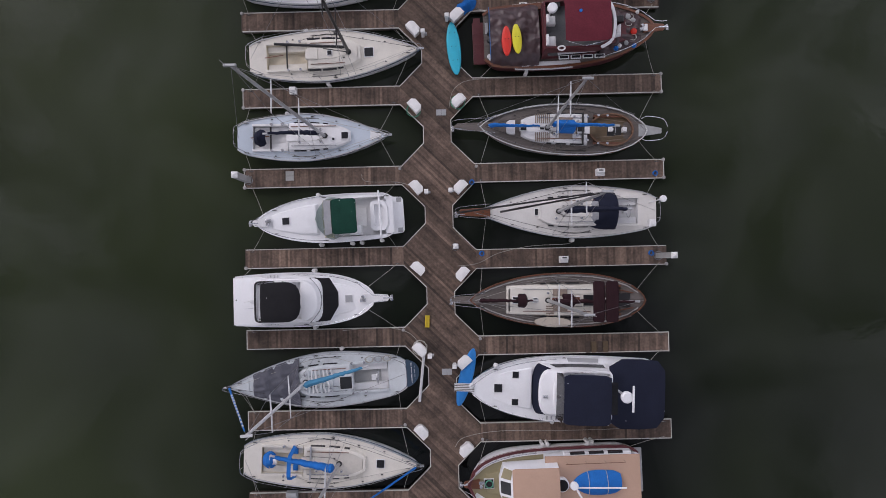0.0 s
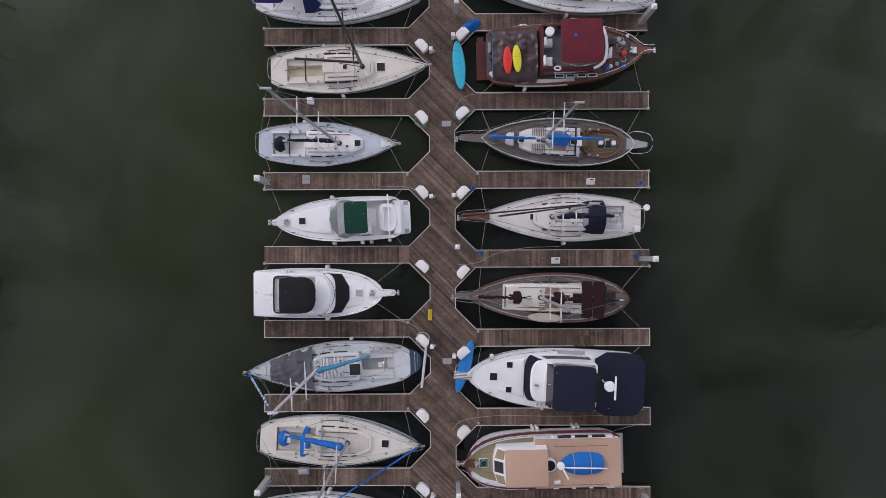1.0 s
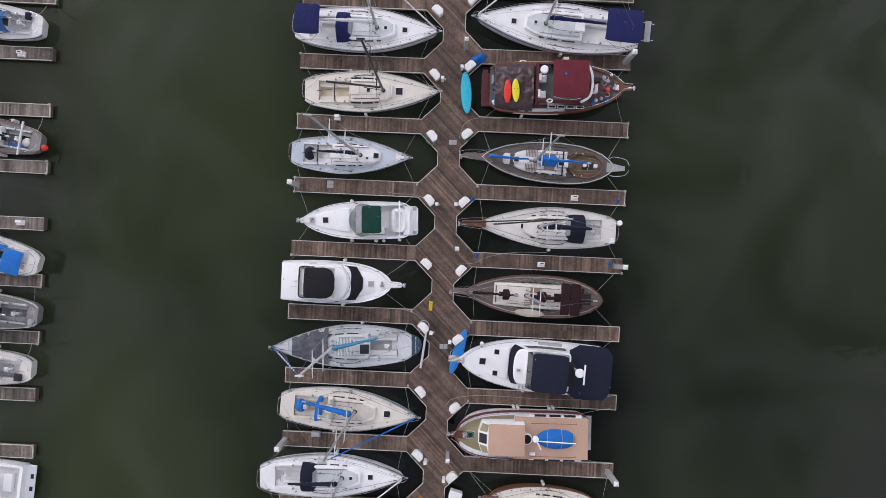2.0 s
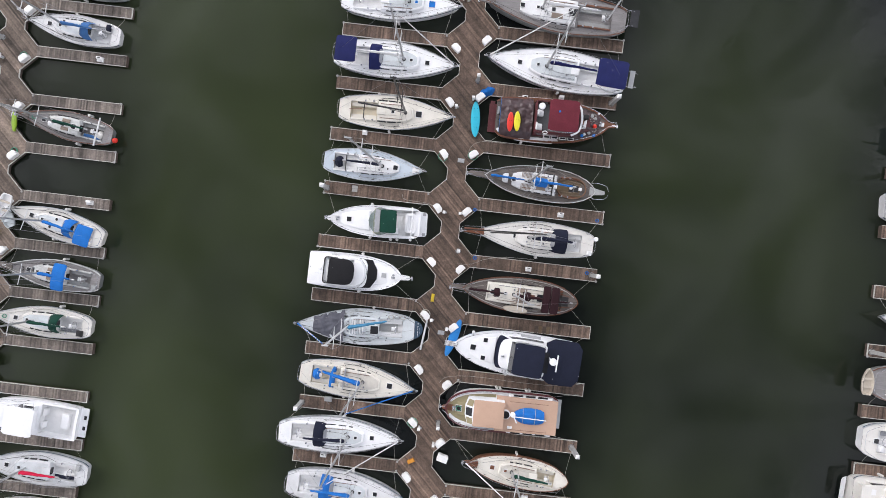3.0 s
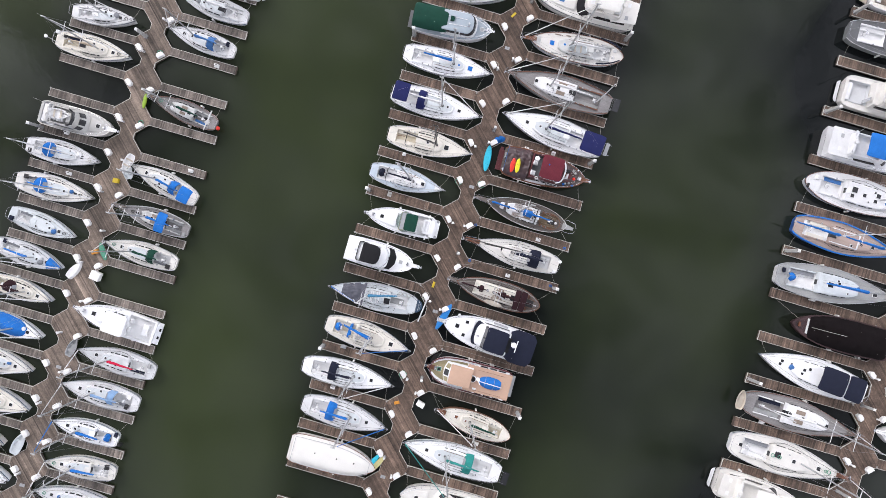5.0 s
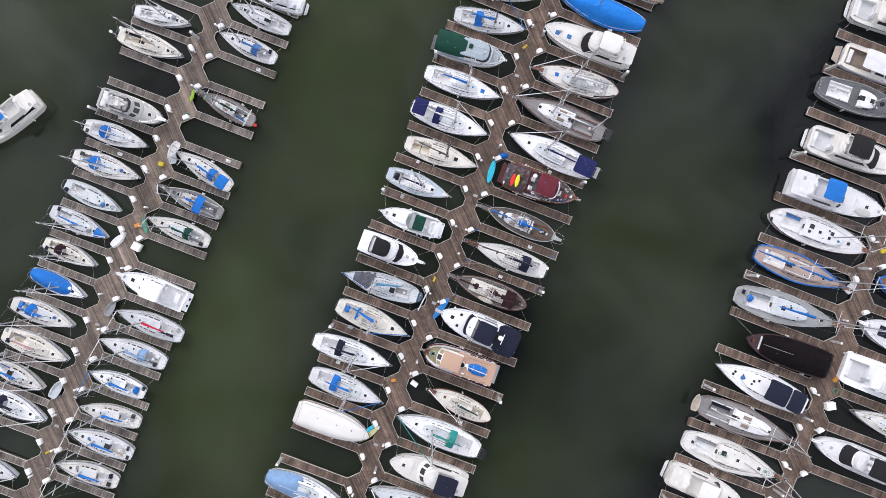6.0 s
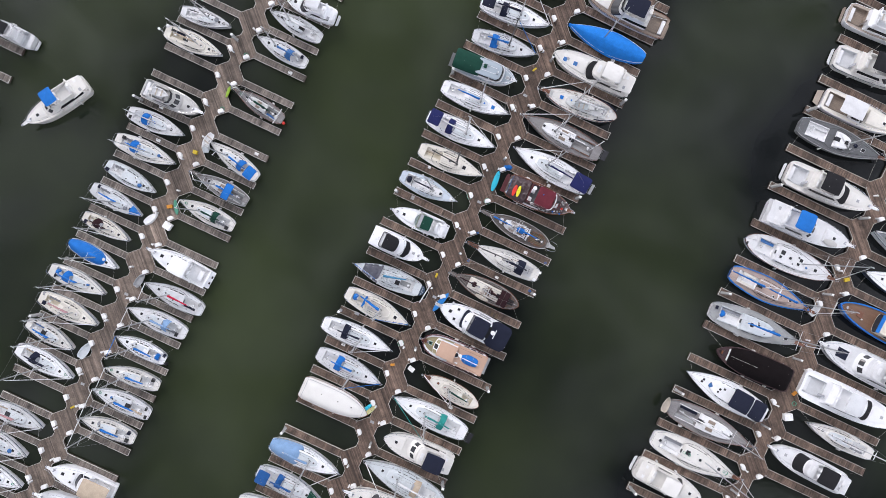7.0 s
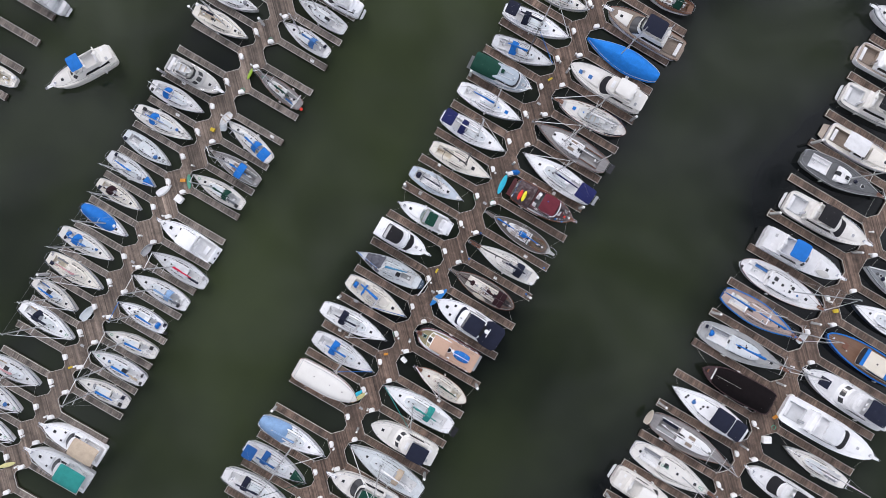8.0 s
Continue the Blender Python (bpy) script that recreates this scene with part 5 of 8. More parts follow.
def motor_base(name, x, y, turn, L, label, hull="white", deck="white", B=None, free=1.35, sheer=0.55, well=None, stern=0.93, bow=2.6, rnd=0.62, rail="white", floor=None, stripe=None, square=False):
    SEED[0] += 1
    B = B or L * (0.34 if L < 12.5 else 0.295)
    F = Form(L, B, stern, 0.38, bow, rnd, free, sheer, square=square)
    root = thing(name, pose(x, y, 0, 0, 0, turn), label, "motor yacht", "moored boats")
    BOATS.append((root, F))
    build_hull(root, F, hull, deck, well, rail, floor, stripe=stripe)
    r = random.Random(SEED[0])
    for s in (1, -1):
        for q in (0.04, 0.5, 0.86) if abs(x) < 20 else (0.5,):
            shared("cleat", CLEAT, root, pose(F.x(q), s * (F.w(q) - 0.15), F.z(q)))
        for q in (0.25, 0.55):
            if r.random() < 0.5:
                shared("fender", FENDER, root, pose(F.x(q), s * (F.w(q) + 0.11), F.z(q) - 0.95))
    return root, F


def bow_rail(root, F, s0=0.45, n=6, pulpit=0.75, wood=False):
    near = abs(root.matrix_basis.translation.x) < 20
    n = n if near else 4
    for y in (1, -1):
        pts, g = [], Geo()
        for i in range(n + 1):
            s = s0 + (0.985 - s0) * i / n
            p = (F.x(s), y * max(0.16, F.w(s) - 0.13), F.z(s))
            if near:
                shared("stanchion", STANCHION, root, pose(*p))
            else:
                g.cyl(p[0], p[1], p[2], p[2] + 0.6, 0.014, 4)
            pts.append((p[0], p[1], p[2] + 0.61))
        pts.append((F.x(1) + pulpit * 0.9, y * 0.16, F.z(1) + 0.63))
        part("bow_rail", g.tube(spline(pts, 2), 0.018, 5), "steel", root, smooth=True)
    if pulpit:
        a = F.x(1)
        part("bow_pulpit", Geo().prism([(a - 0.7, -0.3), (a + pulpit - 0.1, -0.2), (a + pulpit, -0.08), (a + pulpit, 0.08), (a + pulpit - 0.1, 0.2), (a - 0.7, 0.3)], F.z(1) - 0.04, F.z(1) + 0.07, 0.02), "varnish" if wood else "white_soft", root)
        part("anchor", Geo().tube([(a + pulpit - 0.35, 0, F.z(1) + 0.1), (a + pulpit + 0.22, 0, F.z(1) + 0.02)], 0.04).box(a + pulpit + 0.08, a + pulpit + 0.24, -0.17, 0.17, F.z(1) - 0.1, F.z(1) + 0.0, 0.02), "steel", root)
        part("windlass", Geo().cyl(a - 0.75, 0.12, F.z(1), F.z(1) + 0.22, 0.11, 10, bevel=0.03).box(a - 0.95, a - 0.6, -0.2, 0.0, F.z(1), F.z(1) + 0.16, 0.04), "steel", root, smooth=True)


def deckhouse(root, F, s0, s1, k, z0, h, slope, mat, wind, nose=0.55, side=True, band=False):
    """A house with a sloped curved front; the glazing is set just outside its walls. Returns the roof outline."""
    n = 10
    ss = [s0 + (s1 - s0) * i / n for i in range(n + 1)]
    right = [(F.x(s), -min(F.w(s) * k, F.B * 0.5 * k)) for s in ss]
    xe, we = right[-1][0], -right[-1][1]
    front = [(xe + nose * math.cos(a), we * math.sin(a)) for a in [radians(d) for d in range(-72, 73, 12)]]
    low = right + front + [(x, -y) for x, y in reversed(right)]
    x0, x1 = F.x(s0), xe + nose
    top = [(x0 + (x - x0) * (1 - slope / (x1 - x0)), y * 0.89) for x, y in low]
    zt = z0 + h
    g = Geo().loft([[(x, y, z0 - 0.15) for x, y in low], [(x, y, z0 + 0.1) for x, y in low], [(x, y, zt - 0.06) for x, y in top], [(x, y, zt) for x, y in offset(top, 0.07)]], True, True, True)
    house = part("deckhouse", g, mat, root, smooth=True)

    def pane(i0, i1, t0, t1, name, m):
        a, b = [], []
        for i in range(i0, i1 + 1):
            p, q = Vector((*low[i % len(low)], z0 + 0.1)), Vector((*top[i % len(low)], zt - 0.06))
            o = Vector((p.x - (x0 + x1) / 2 if i0 > n - 2 else 0, p.y, 0.4))
            o = o.normalized() * 0.03
            a.append(p.lerp(q, t0) + o)
            b.append(p.lerp(q, t1) + o)
        gg = Geo().loft([a, b], False)
        part(name, gg, m, house)

    nf = len(right) + len(front)
    if wind:
        if band:
            for i in range(n + 1, len(right) + len(front) - 1, 4):
                pane(i, i + 3, 0.42, 0.82, "windscreen", wind)
        else:
            pane(n, len(right) + len(front), 0.08, 0.97, "windscreen", wind)
    if side:
        for i in range(1, n - 1, 2):
            pane(i, i + 2 if i + 2 < n else i + 1, 0.35, 0.85, "window", "smoke")
        m = len(low)
        for i in range(m - n + 1, m - 2, 2):
            pane(i, i + 2, 0.35, 0.85, "window", "smoke")
    return top, zt


def seats(root, items, mat="white_soft"):
    for x, y, w, d, z in items:
        part("seat", Geo().box(x - d / 2, x + d / 2, y - w / 2, y + w / 2, z, z + 0.42, 0.08), mat, root, smooth=True)
        part("seat_back", Geo().box(x - d / 2 - 0.12, x - d / 2 + 0.04, y - w / 2, y + w / 2, z, z + 0.8, 0.06), mat, root, smooth=True)


def flybridge(x, y, turn, L, label, canvas="black", wind="glass", deck="white", hull="white", open_aft=False, mast=False, dinghy=False, grey=False,
              sleek=False, sunpad=None, beam=None, platform=True, plan=None, bow=2.6, rnd=0.62, bare=False, pulpit=0.75, blue_hatch=False, square=False, mat_oval=False):
    """plan: where the bimini begins and ends, where the bridge ends and where the house ends."""
    house = "dovegrey" if grey else "white"
    hull = "dovegrey" if grey else hull
    well = (0.03, 0.22, 1.35, 0.55) if open_aft else None
    root, F = motor_base("motor_yacht", x, y, turn, L, label, hull, deck, well=well, floor=("teak_c" if deck in ("teak_c", "sanddeck") else "white_grey") if open_aft else None, B=beam, bow=bow, rnd=rnd, rail="varnish" if deck == "teak_c" else "white",
                         stripe="navy_paint" if SEED[0] % 2 else None, square=square)
    B = F.B
    wm = {"glass": "smoke", "black": "c_black"}[wind]
    z0 = F.z(0.3)
    s0 = 0.23 if open_aft else 0.10
    q0, q1, q2, q3 = plan or (None, None, 0.54 if sleek else 0.60, 0.67 if sleek else 0.625)
    top, zt = deckhouse(root, F, s0, q3, 0.80 if not sleek else 0.76, z0, 1.1 + 0.015 * L, 1.5 if not sleek else 1.8, house, wm, 0.95, band=bare or bool(plan) and wind == "glass")
    # bridge
    bx0, bx1 = F.x(0.17 if not open_aft else 0.27), F.x(q2)
    line = capsule(bx0, bx1 + 0.1, B * 0.355, 1.1, 0.4)
    part("flybridge", Geo().bowl(line, zt - 0.05, zt + 0.75, 0.12, zt + 0.08, 0.06), house, root, smooth=True)
    if not plan:
        part("bridge_screen", Geo().loft([[(bx1 - 0.75, -B * 0.33, zt + 0.75), (bx1 - 0.2, -B * 0.24, zt + 0.75), (bx1 - 0.02, 0, zt + 0.75), (bx1 - 0.2, B * 0.24, zt + 0.75), (bx1 - 0.75, B * 0.33, zt + 0.75)],
                                      [(bx1 - 0.85, -B * 0.32, zt + 1.05), (bx1 - 0.4, -B * 0.22, zt + 1.05), (bx1 - 0.22, 0, zt + 1.05), (bx1 - 0.4, B * 0.22, zt + 1.05), (bx1 - 0.85, B * 0.32, zt + 1.05)]], False), "smoke", root)
    else:
        part("bridge_cowl", Geo().prism(capsule(F.x(q1) - 0.2, bx1 + 0.04, B * 0.34, 0.62), zt + 0.6, zt + 0.82, 0.1, 0.08), house, root, smooth=True)
    part("helm_console", Geo().box(bx1 - 1.0, bx1 - 0.45, -0.6, 0.6, zt + 0.1, zt + 0.85, 0.08), "dovegrey" if grey else "white_soft", root, smooth=True)
    seats(root, [(bx1 - 1.7, 0.45, 0.55, 0.5, zt + 0.1), (bx1 - 1.7, -0.45, 0.55, 0.5, zt + 0.1), (bx0 + 0.45, 0, B * 0.45, 0.5, zt + 0.1)])
    bim1 = bx1 - 0.55
    bim0 = max(bx0 + 0.3, bim1 - min(3.3, 0.32 * L) * (0.8 if canvas == "white_canvas" else 1))
    if q0:
        bim0, bim1 = F.x(q0), F.x(q1)
    if not bare:
        canvas_top(root, "bimini" if canvas != "white_canvas" else "hardtop", bim0, bim1, B * (0.355 if canvas != "white_canvas" else 0.32), zt + 1.95, "c_" + canvas if canvas != "white_canvas" else ("white_grey" if sleek or SEED[0] % 2 else "c_white_canvas"), 0.12, zt + 0.6)
    # arch, dome and aerials
    ax = bx0 + 0.25
    part("radar_arch", Geo().tube(spline([(ax, -B * 0.36, zt), (ax - 0.25, -B * 0.33, zt + 1.25), (ax - 0.3, 0, zt + 1.4), (ax - 0.25, B * 0.33, zt + 1.25), (ax, B * 0.36, zt)], 4), 0.08, 6), "white", root, smooth=True)
    part("radar_dome", Geo().cyl(ax - 0.3, 0, zt + 1.45, zt + 1.66, 0.28, 14, bevel=0.06), "white", root, smooth=True)
    part("aerial", Geo().tube([(ax - 0.25, B * 0.3, zt + 1.2), (ax - 0.7, B * 0.32, zt + 3.6)], 0.014), "white", root)
    # foredeck
    if blue_hatch:
        for q in (0.72, 0.85):
            hatch(root, F.x(q), 0.25, F.z(0.72) + 0.19, 0.7, "c_blue_f")
    tr = F.outline(0.70 if not blue_hatch else 0.58, 0.91, 0.62, 10)
    part("foredeck_trunk", Geo().prism(tr, F.z(0.6) - 0.25, F.z(0.72) + 0.18, 0.07, 0.05), house, root, smooth=True)
    hatch(root, F.x(0.82), 0, F.z(0.72) + 0.19, 0.52, "grey_plastic" if wind == "black" else "smoke")
    if sunpad:
        part("sun_pad", Geo().box(F.x(0.72), F.x(0.84), -0.75, 0.75, F.z(0.72) + 0.17, F.z(0.72) + 0.3, 0.06), "c_" + sunpad, root)
    if mat_oval:
        oval = [(F.x(0.80) + 1.15 * math.cos(k * math.pi / 10), -0.85 + 0.5 * math.sin(k * math.pi / 10)) for k in range(20)]
        part("foredeck_mat", Geo().prism(oval, F.z(0.72) + 0.14, F.z(0.72) + 0.26, 0.04), "dovegrey", root, "grey oval pad on the foredeck", True)
    bow_rail(root, F, 0.40, pulpit=pulpit)
    # stern
    if platform:
        part("swim_platform", Geo().prism([(F.x(0) - 0.42, -F.w(0) * 0.62), (F.x(0) - 0.3, -F.w(0) * 0.8), (F.x(0), -F.w(0) * 0.9), (F.x(0), F.w(0) * 0.9), (F.x(0) - 0.3, F.w(0) * 0.8), (F.x(0) - 0.42, F.w(0) * 0.62)], 0.3, 0.4, 0.03), "teak_c" if deck in ("teak_c", "sanddeck") else "white_grey", root)
    if open_aft:
        part("cockpit_bench", Geo().box(F.x(0.03) + 0.05, F.x(0.03) + 0.6, -1.1, 1.1, F.z(0) - 0.54, F.z(0) - 0.1, 0.06), "white_soft", root, smooth=True)
        part("bridge_ladder", Geo().box(F.x(0.2), F.x(0.2) + 0.08, -1.0, -0.6, F.z(0) - 0.5, zt, 0.0), "steel", root)
    else:
        canopy = [(F.x(0.0) + 0.05, -F.w(0) * 0.80), (F.x(0.0) + 0.2, -F.w(0) * 0.92), (F.x(0.24), -F.w(0.2) * 0.88), (F.x(0.24), F.w(0.2) * 0.88), (F.x(0.0) + 0.2, F.w(0) * 0.92), (F.x(0.0) + 0.05, F.w(0) * 0.80)]
        part("aft_deck_top", Geo().prism(canopy, zt - 0.10, zt - 0.02, 0.03), "white", root)
        for s in (1, -1):
            part("canopy_post", Geo().box(F.x(0.03), F.x(0.03) + 0.1, s * F.w(0) * 0.85 - 0.05, s * F.w(0) * 0.85 + 0.05, F.z(0) - 0.02, zt - 0.1), "white", root)
            part("aft_hatch", Geo().box(F.x(0.1) - 0.2, F.x(0.1) + 0.2, s * 0.8 - 0.25, s * 0.8 + 0.25, zt - 0.03, zt + 0.01), "grey_plastic" if s > 0 and SEED[0] % 3 else "white_soft", root)
    if mast:
        part("signal_mast", Geo().tube([(F.x(0.30), 0, zt), (F.x(0.30), 0, zt + 5.2)], 0.07, 8, 0.04), "alu_white", root, smooth=True)
        part("boom", Geo().tube([(F.x(0.30), 0, zt + 0.6), (F.x(0.08), 0, zt + 1.6)], 0.04, 6), "alu_white", root)
    if dinghy:
        dinghy_parts(root, bx0 + 1.2, 0.1, zt + 0.75, 5, 2.7, "white_soft")
    return root, F


def pilothouse(x, y, turn, L, label):
    """A bluff-bowed cabin cruiser, its aft deck under a long green canopy."""
    root, F = motor_base("motor_yacht", x, y, turn, L, label, deck="bluegrey", B=3.55, bow=3.3, rnd=0.72, stern=0.9, free=1.3, sheer=0.55)
    B, z0 = F.B, F.z(0.35)
    zt = z0 + 1.35
    part("house", Geo().prism(capsule(F.x(0.36), F.x(0.815), B * 0.40, 1.0, 0.25), z0 - 0.25, zt - 0.5, 0.06, 0.05), "white", root, smooth=True)
    part("window_band", Geo().prism(capsule(F.x(0.37), F.x(0.795), B * 0.375, 0.95, 0.2), zt - 0.5, zt - 0.02, 0.02, 0.12), "smoke", root, "dark glazing round the wheelhouse")
    part("house_roof", Geo().prism(capsule(F.x(0.37), F.x(0.765), B * 0.35, 0.85, 0.25), zt - 0.02, zt + 0.09, 0.05, 0.05), "bluegrey", root, "pale blue-grey cabin roof", True)
    for y in (1, -1):
        part("roof_rail", Geo().ribbon([(F.x(0.40), y * B * 0.13, zt + 0.1), (F.x(0.68), y * B * 0.12, zt + 0.1)], 0.05, 0.05), "white_soft", root)
        part("window_post", Geo().box(F.x(0.60), F.x(0.60) + 0.12, min(y * B * 0.33, y * B * 0.385), max(y * B * 0.33, y * B * 0.385), zt - 0.5, zt), "white", root)
        part("deck_stripe", Geo().ribbon([(F.x(q), y * max(0.1, F.w(q) - 0.34), F.z(q) + 0.01) for q in (0.5, 0.6, 0.7, 0.8, 0.88, 0.94)], 0.06, 0.02), "white", root)
    part("roof_box", Geo().box(F.x(0.47), F.x(0.52), -0.1, 0.5, zt + 0.09, zt + 0.3, 0.06), "c_green", root, "dark green canvas box cover", True)
    part("search_light", Geo().cyl(F.x(0.71), 0.0, zt + 0.09, zt + 0.32, 0.1, 10, bevel=0.04), "white", root, smooth=True)
    part("horn", Geo().box(F.x(0.68), F.x(0.72), -0.4, -0.28, zt + 0.09, zt + 0.19, 0.03), "steel", root)
    hatch(root, F.x(0.875), 0, F.z(0.87) + 0.05, 0.5, "grey_plastic")
    part("windlass", Geo().box(F.x(0.945), F.x(0.97), -0.15, 0.15, F.z(0.95), F.z(0.95) + 0.2, 0.04), "steel", root)
    rows = [(F.x(0.0) + 0.05, B * 0.40, zt - 0.5, zt + 0.0), (F.x(0.03), B * 0.43, zt - 0.45, zt + 0.16), (F.x(0.2), B * 0.44, zt - 0.42, zt + 0.26), (F.x(0.38), B * 0.43, zt - 0.42, zt + 0.26), (F.x(0.44), B * 0.41, zt - 0.4, zt + 0.18)]
    part("aft_canopy", Geo().arch(fine(rows, 5), 18, 0.03, 3.0, 0.05), "c_green", root, "dark green canvas canopy over the aft deck", True)
    for q in (0.02, 0.22, 0.42):
        for y in (1, -1):
            part("canopy_post", Geo().tube([(F.x(q), y * B * 0.40, F.z(q)), (F.x(q), y * B * 0.40, zt - 0.38)], 0.025, 6), "steel", root)
    part("swim_platform", Geo().box(F.x(0) - 0.6, F.x(0) + 0.02, -F.w(0) * 0.85, F.w(0) * 0.85, 0.3, 0.38, 0.03), "darkgrey", root)
    bow_rail(root, F, 0.55, pulpit=0.1)
    return root, F


def sedan(x, y, turn, L, label):
    """A square-sterned cruiser with a black bridge canopy and a black windscreen cover."""
    root, F = motor_base("motor_yacht", x, y, turn, L, label, B=3.35, bow=2.8, rnd=0.58, square=True, stern=0.9)
    B, z0 = F.B, F.z(0.3)
    zt = z0 + 0.95
    # the aft deck and house sides, one moulding with the deck above the cockpit
    side = [(F.x(0.005), -B * 0.43), (F.x(0.2), -B * 0.455), (F.x(0.24), -B * 0.40), (F.x(0.56), -B * 0.40), (F.x(0.62), -B * 0.34), (F.x(0.645), -B * 0.18)]
    line = side + [(px, -py) for px, py in reversed(side)]
    part("aft_deck_moulding", Geo().prism(line, z0 - 0.2, zt - 0.12, 0.05, 0.03), "white", root, smooth=True)
    part("house_top", Geo().prism(capsule(F.x(0.17), F.x(0.645), B * 0.41, 0.75, 0.3), zt - 0.16, zt + 0.06, 0.06, 0.05), "white", root, smooth=True)
    # bridge tub, with a black padded rim aft and a broad cowl in front
    tub = capsule(F.x(0.18), F.x(0.60), B * 0.375, 0.8, 0.35)
    part("flybridge", Geo().bowl(tub, zt, zt + 0.62, 0.10, zt + 0.1, 0.05), "white", root, smooth=True)
    rim = [(F.x(0.32), B * 0.345), (F.x(0.23), B * 0.35), (F.x(0.195), B * 0.325), (F.x(0.188), B * 0.2), (F.x(0.188), -B * 0.2), (F.x(0.195), -B * 0.325), (F.x(0.23), -B * 0.35), (F.x(0.32), -B * 0.345)]
    part("rim_pad", Geo().tube(spline([(px, py, zt + 0.66) for px, py in rim], 4), 0.055, 7), "rubber", root, smooth=True)
    part("bridge_bench", Geo().box(F.x(0.195), F.x(0.26), -B * 0.30, B * 0.30, zt + 0.1, zt + 0.5, 0.07), "white_soft", root, smooth=True)
    part("helm_seat", Geo().box(F.x(0.245), F.x(0.275), -0.28, 0.28, zt + 0.1, zt + 0.95, 0.08), "grey_plastic", root, smooth=True)
    cowl = [(F.x(0.49), -B * 0.37), (F.x(0.54), -B * 0.365), (F.x(0.585), -B * 0.30), (F.x(0.615), -B * 0.17), (F.x(0.623), 0.0)]
    cowl = cowl + [(px, -py) for px, py in reversed(cowl[:-1])]
    part("bridge_cowl", Geo().prism(cowl, zt + 0.02, zt + 0.66, 0.12, 0.06), "white", root, smooth=True)
    rows = [(F.x(0.255), B * 0.315, zt + 1.5, zt + 1.62), (F.x(0.275), B * 0.335, zt + 1.52, zt + 1.68), (F.x(0.33), B * 0.345, zt + 1.53, zt + 1.72), (F.x(0.41), B * 0.345, zt + 1.53, zt + 1.72),
            (F.x(0.46), B * 0.33, zt + 1.5, zt + 1.69), (F.x(0.49), B * 0.29, zt + 1.48, zt + 1.64), (F.x(0.51), B * 0.21, zt + 1.45, zt + 1.58), (F.x(0.52), B * 0.09, zt + 1.44, zt + 1.52)]
    top = part("bridge_canopy", Geo().arch(fine(rows, 2), 16, 0.03, 3.5, 0.02), "c_black", root, "black canvas canopy over the bridge", True)
    for y in (1, -1):
        for xa, xb in ((0.33, 0.27), (0.37, 0.45)):
            part("canopy_tube", Geo().tube([(F.x(xa), y * B * 0.35, zt + 0.6), (F.x(xb), y * B * 0.335, zt + 1.52)], 0.016), "steel", top)
    # black canvas over the raked windscreen
    up, low = [], []
    for i in range(13):
        a = -1 + i / 6
        up.append((F.x(0.545 + 0.085 * (1 - abs(a) ** 2.2)), B * 0.40 * a, zt + 0.075))
        low.append((F.x(0.735 - 0.06 * max(0.0, (abs(a) - 0.33) / 0.67)), B * 0.385 * a, F.z(0.7) + 0.23))
    part("windscreen_cover", Geo().loft([up, low], False).loft([[(p[0], p[1], p[2] - 0.05) for p in low], [(p[0], p[1], p[2] - 0.05) for p in up]], False), "c_black", root, "black canvas cover over the windscreen")
    body = [(px + 0.015, py * 0.97, pz - 0.06) for px, py, pz in low]
    part("windscreen_base", Geo().prism([(F.x(0.52), -B * 0.38)] + [(px, py) for px, py, pz in body] + [(F.x(0.52), B * 0.38)], z0 - 0.1, F.z(0.7) + 0.14, 0.02), "white", root)
    # foredeck
    part("foredeck_trunk", Geo().prism(F.outline(0.66, 0.93, 0.70, 12), F.z(0.7) - 0.25, F.z(0.75) + 0.12, 0.09, 0.10), "white", root, smooth=True)
    hatch(root, F.x(0.81), 0, F.z(0.75) + 0.13, 0.5, "grey_plastic")
    bow_rail(root, F, 0.42, pulpit=0.8)
    for yy in (-0.16, 0.0, 0.16):
        part("deck_fill_cap", Geo().cyl(F.x(0.955), yy, F.z(0.95), F.z(0.95) + 0.05, 0.045, 9), "rubber", root)
    # stern
    part("dome_aerial", Geo().dome(F.x(0.14), 0.0, zt - 0.12, 0.13, 0.2, 12), "white_soft", root, smooth=True)
    part("aerial", Geo().tube([(F.x(0.14), 0.03, zt + 0.05), (F.x(0.145), 0.05, zt + 1.6)], 0.012), "white_soft", root)
    part("deck_rail", Geo().tube(spline([(F.x(0.09), -0.42, zt - 0.1), (F.x(0.10), -0.42, zt + 0.0), (F.x(0.15), -0.40, zt + 0.0), (F.x(0.155), -0.40, zt - 0.1)], 3), 0.013), "steel", root)
    part("deck_cap", Geo().cyl(F.x(0.03), 0.1, zt - 0.13, zt - 0.1, 0.04, 8), "rubber", root)
    for y in (1, -1):
        for i in range(3):
            part("side_step", Geo().box(F.x(0.235 + 0.022 * i), F.x(0.255 + 0.022 * i), min(y * B * 0.40, y * B * 0.455), max(y * B * 0.40, y * B * 0.455), z0 - 0.1, z0 + 0.45 - 0.16 * i, 0.02), "white_soft", root)
        part("house_window", Geo().ribbon([(F.x(0.30), y * B * 0.402, z0 + 0.28), (F.x(0.58), y * B * 0.40, z0 + 0.28)], 0.03, 0.36), "smoke", root)
    return root, F


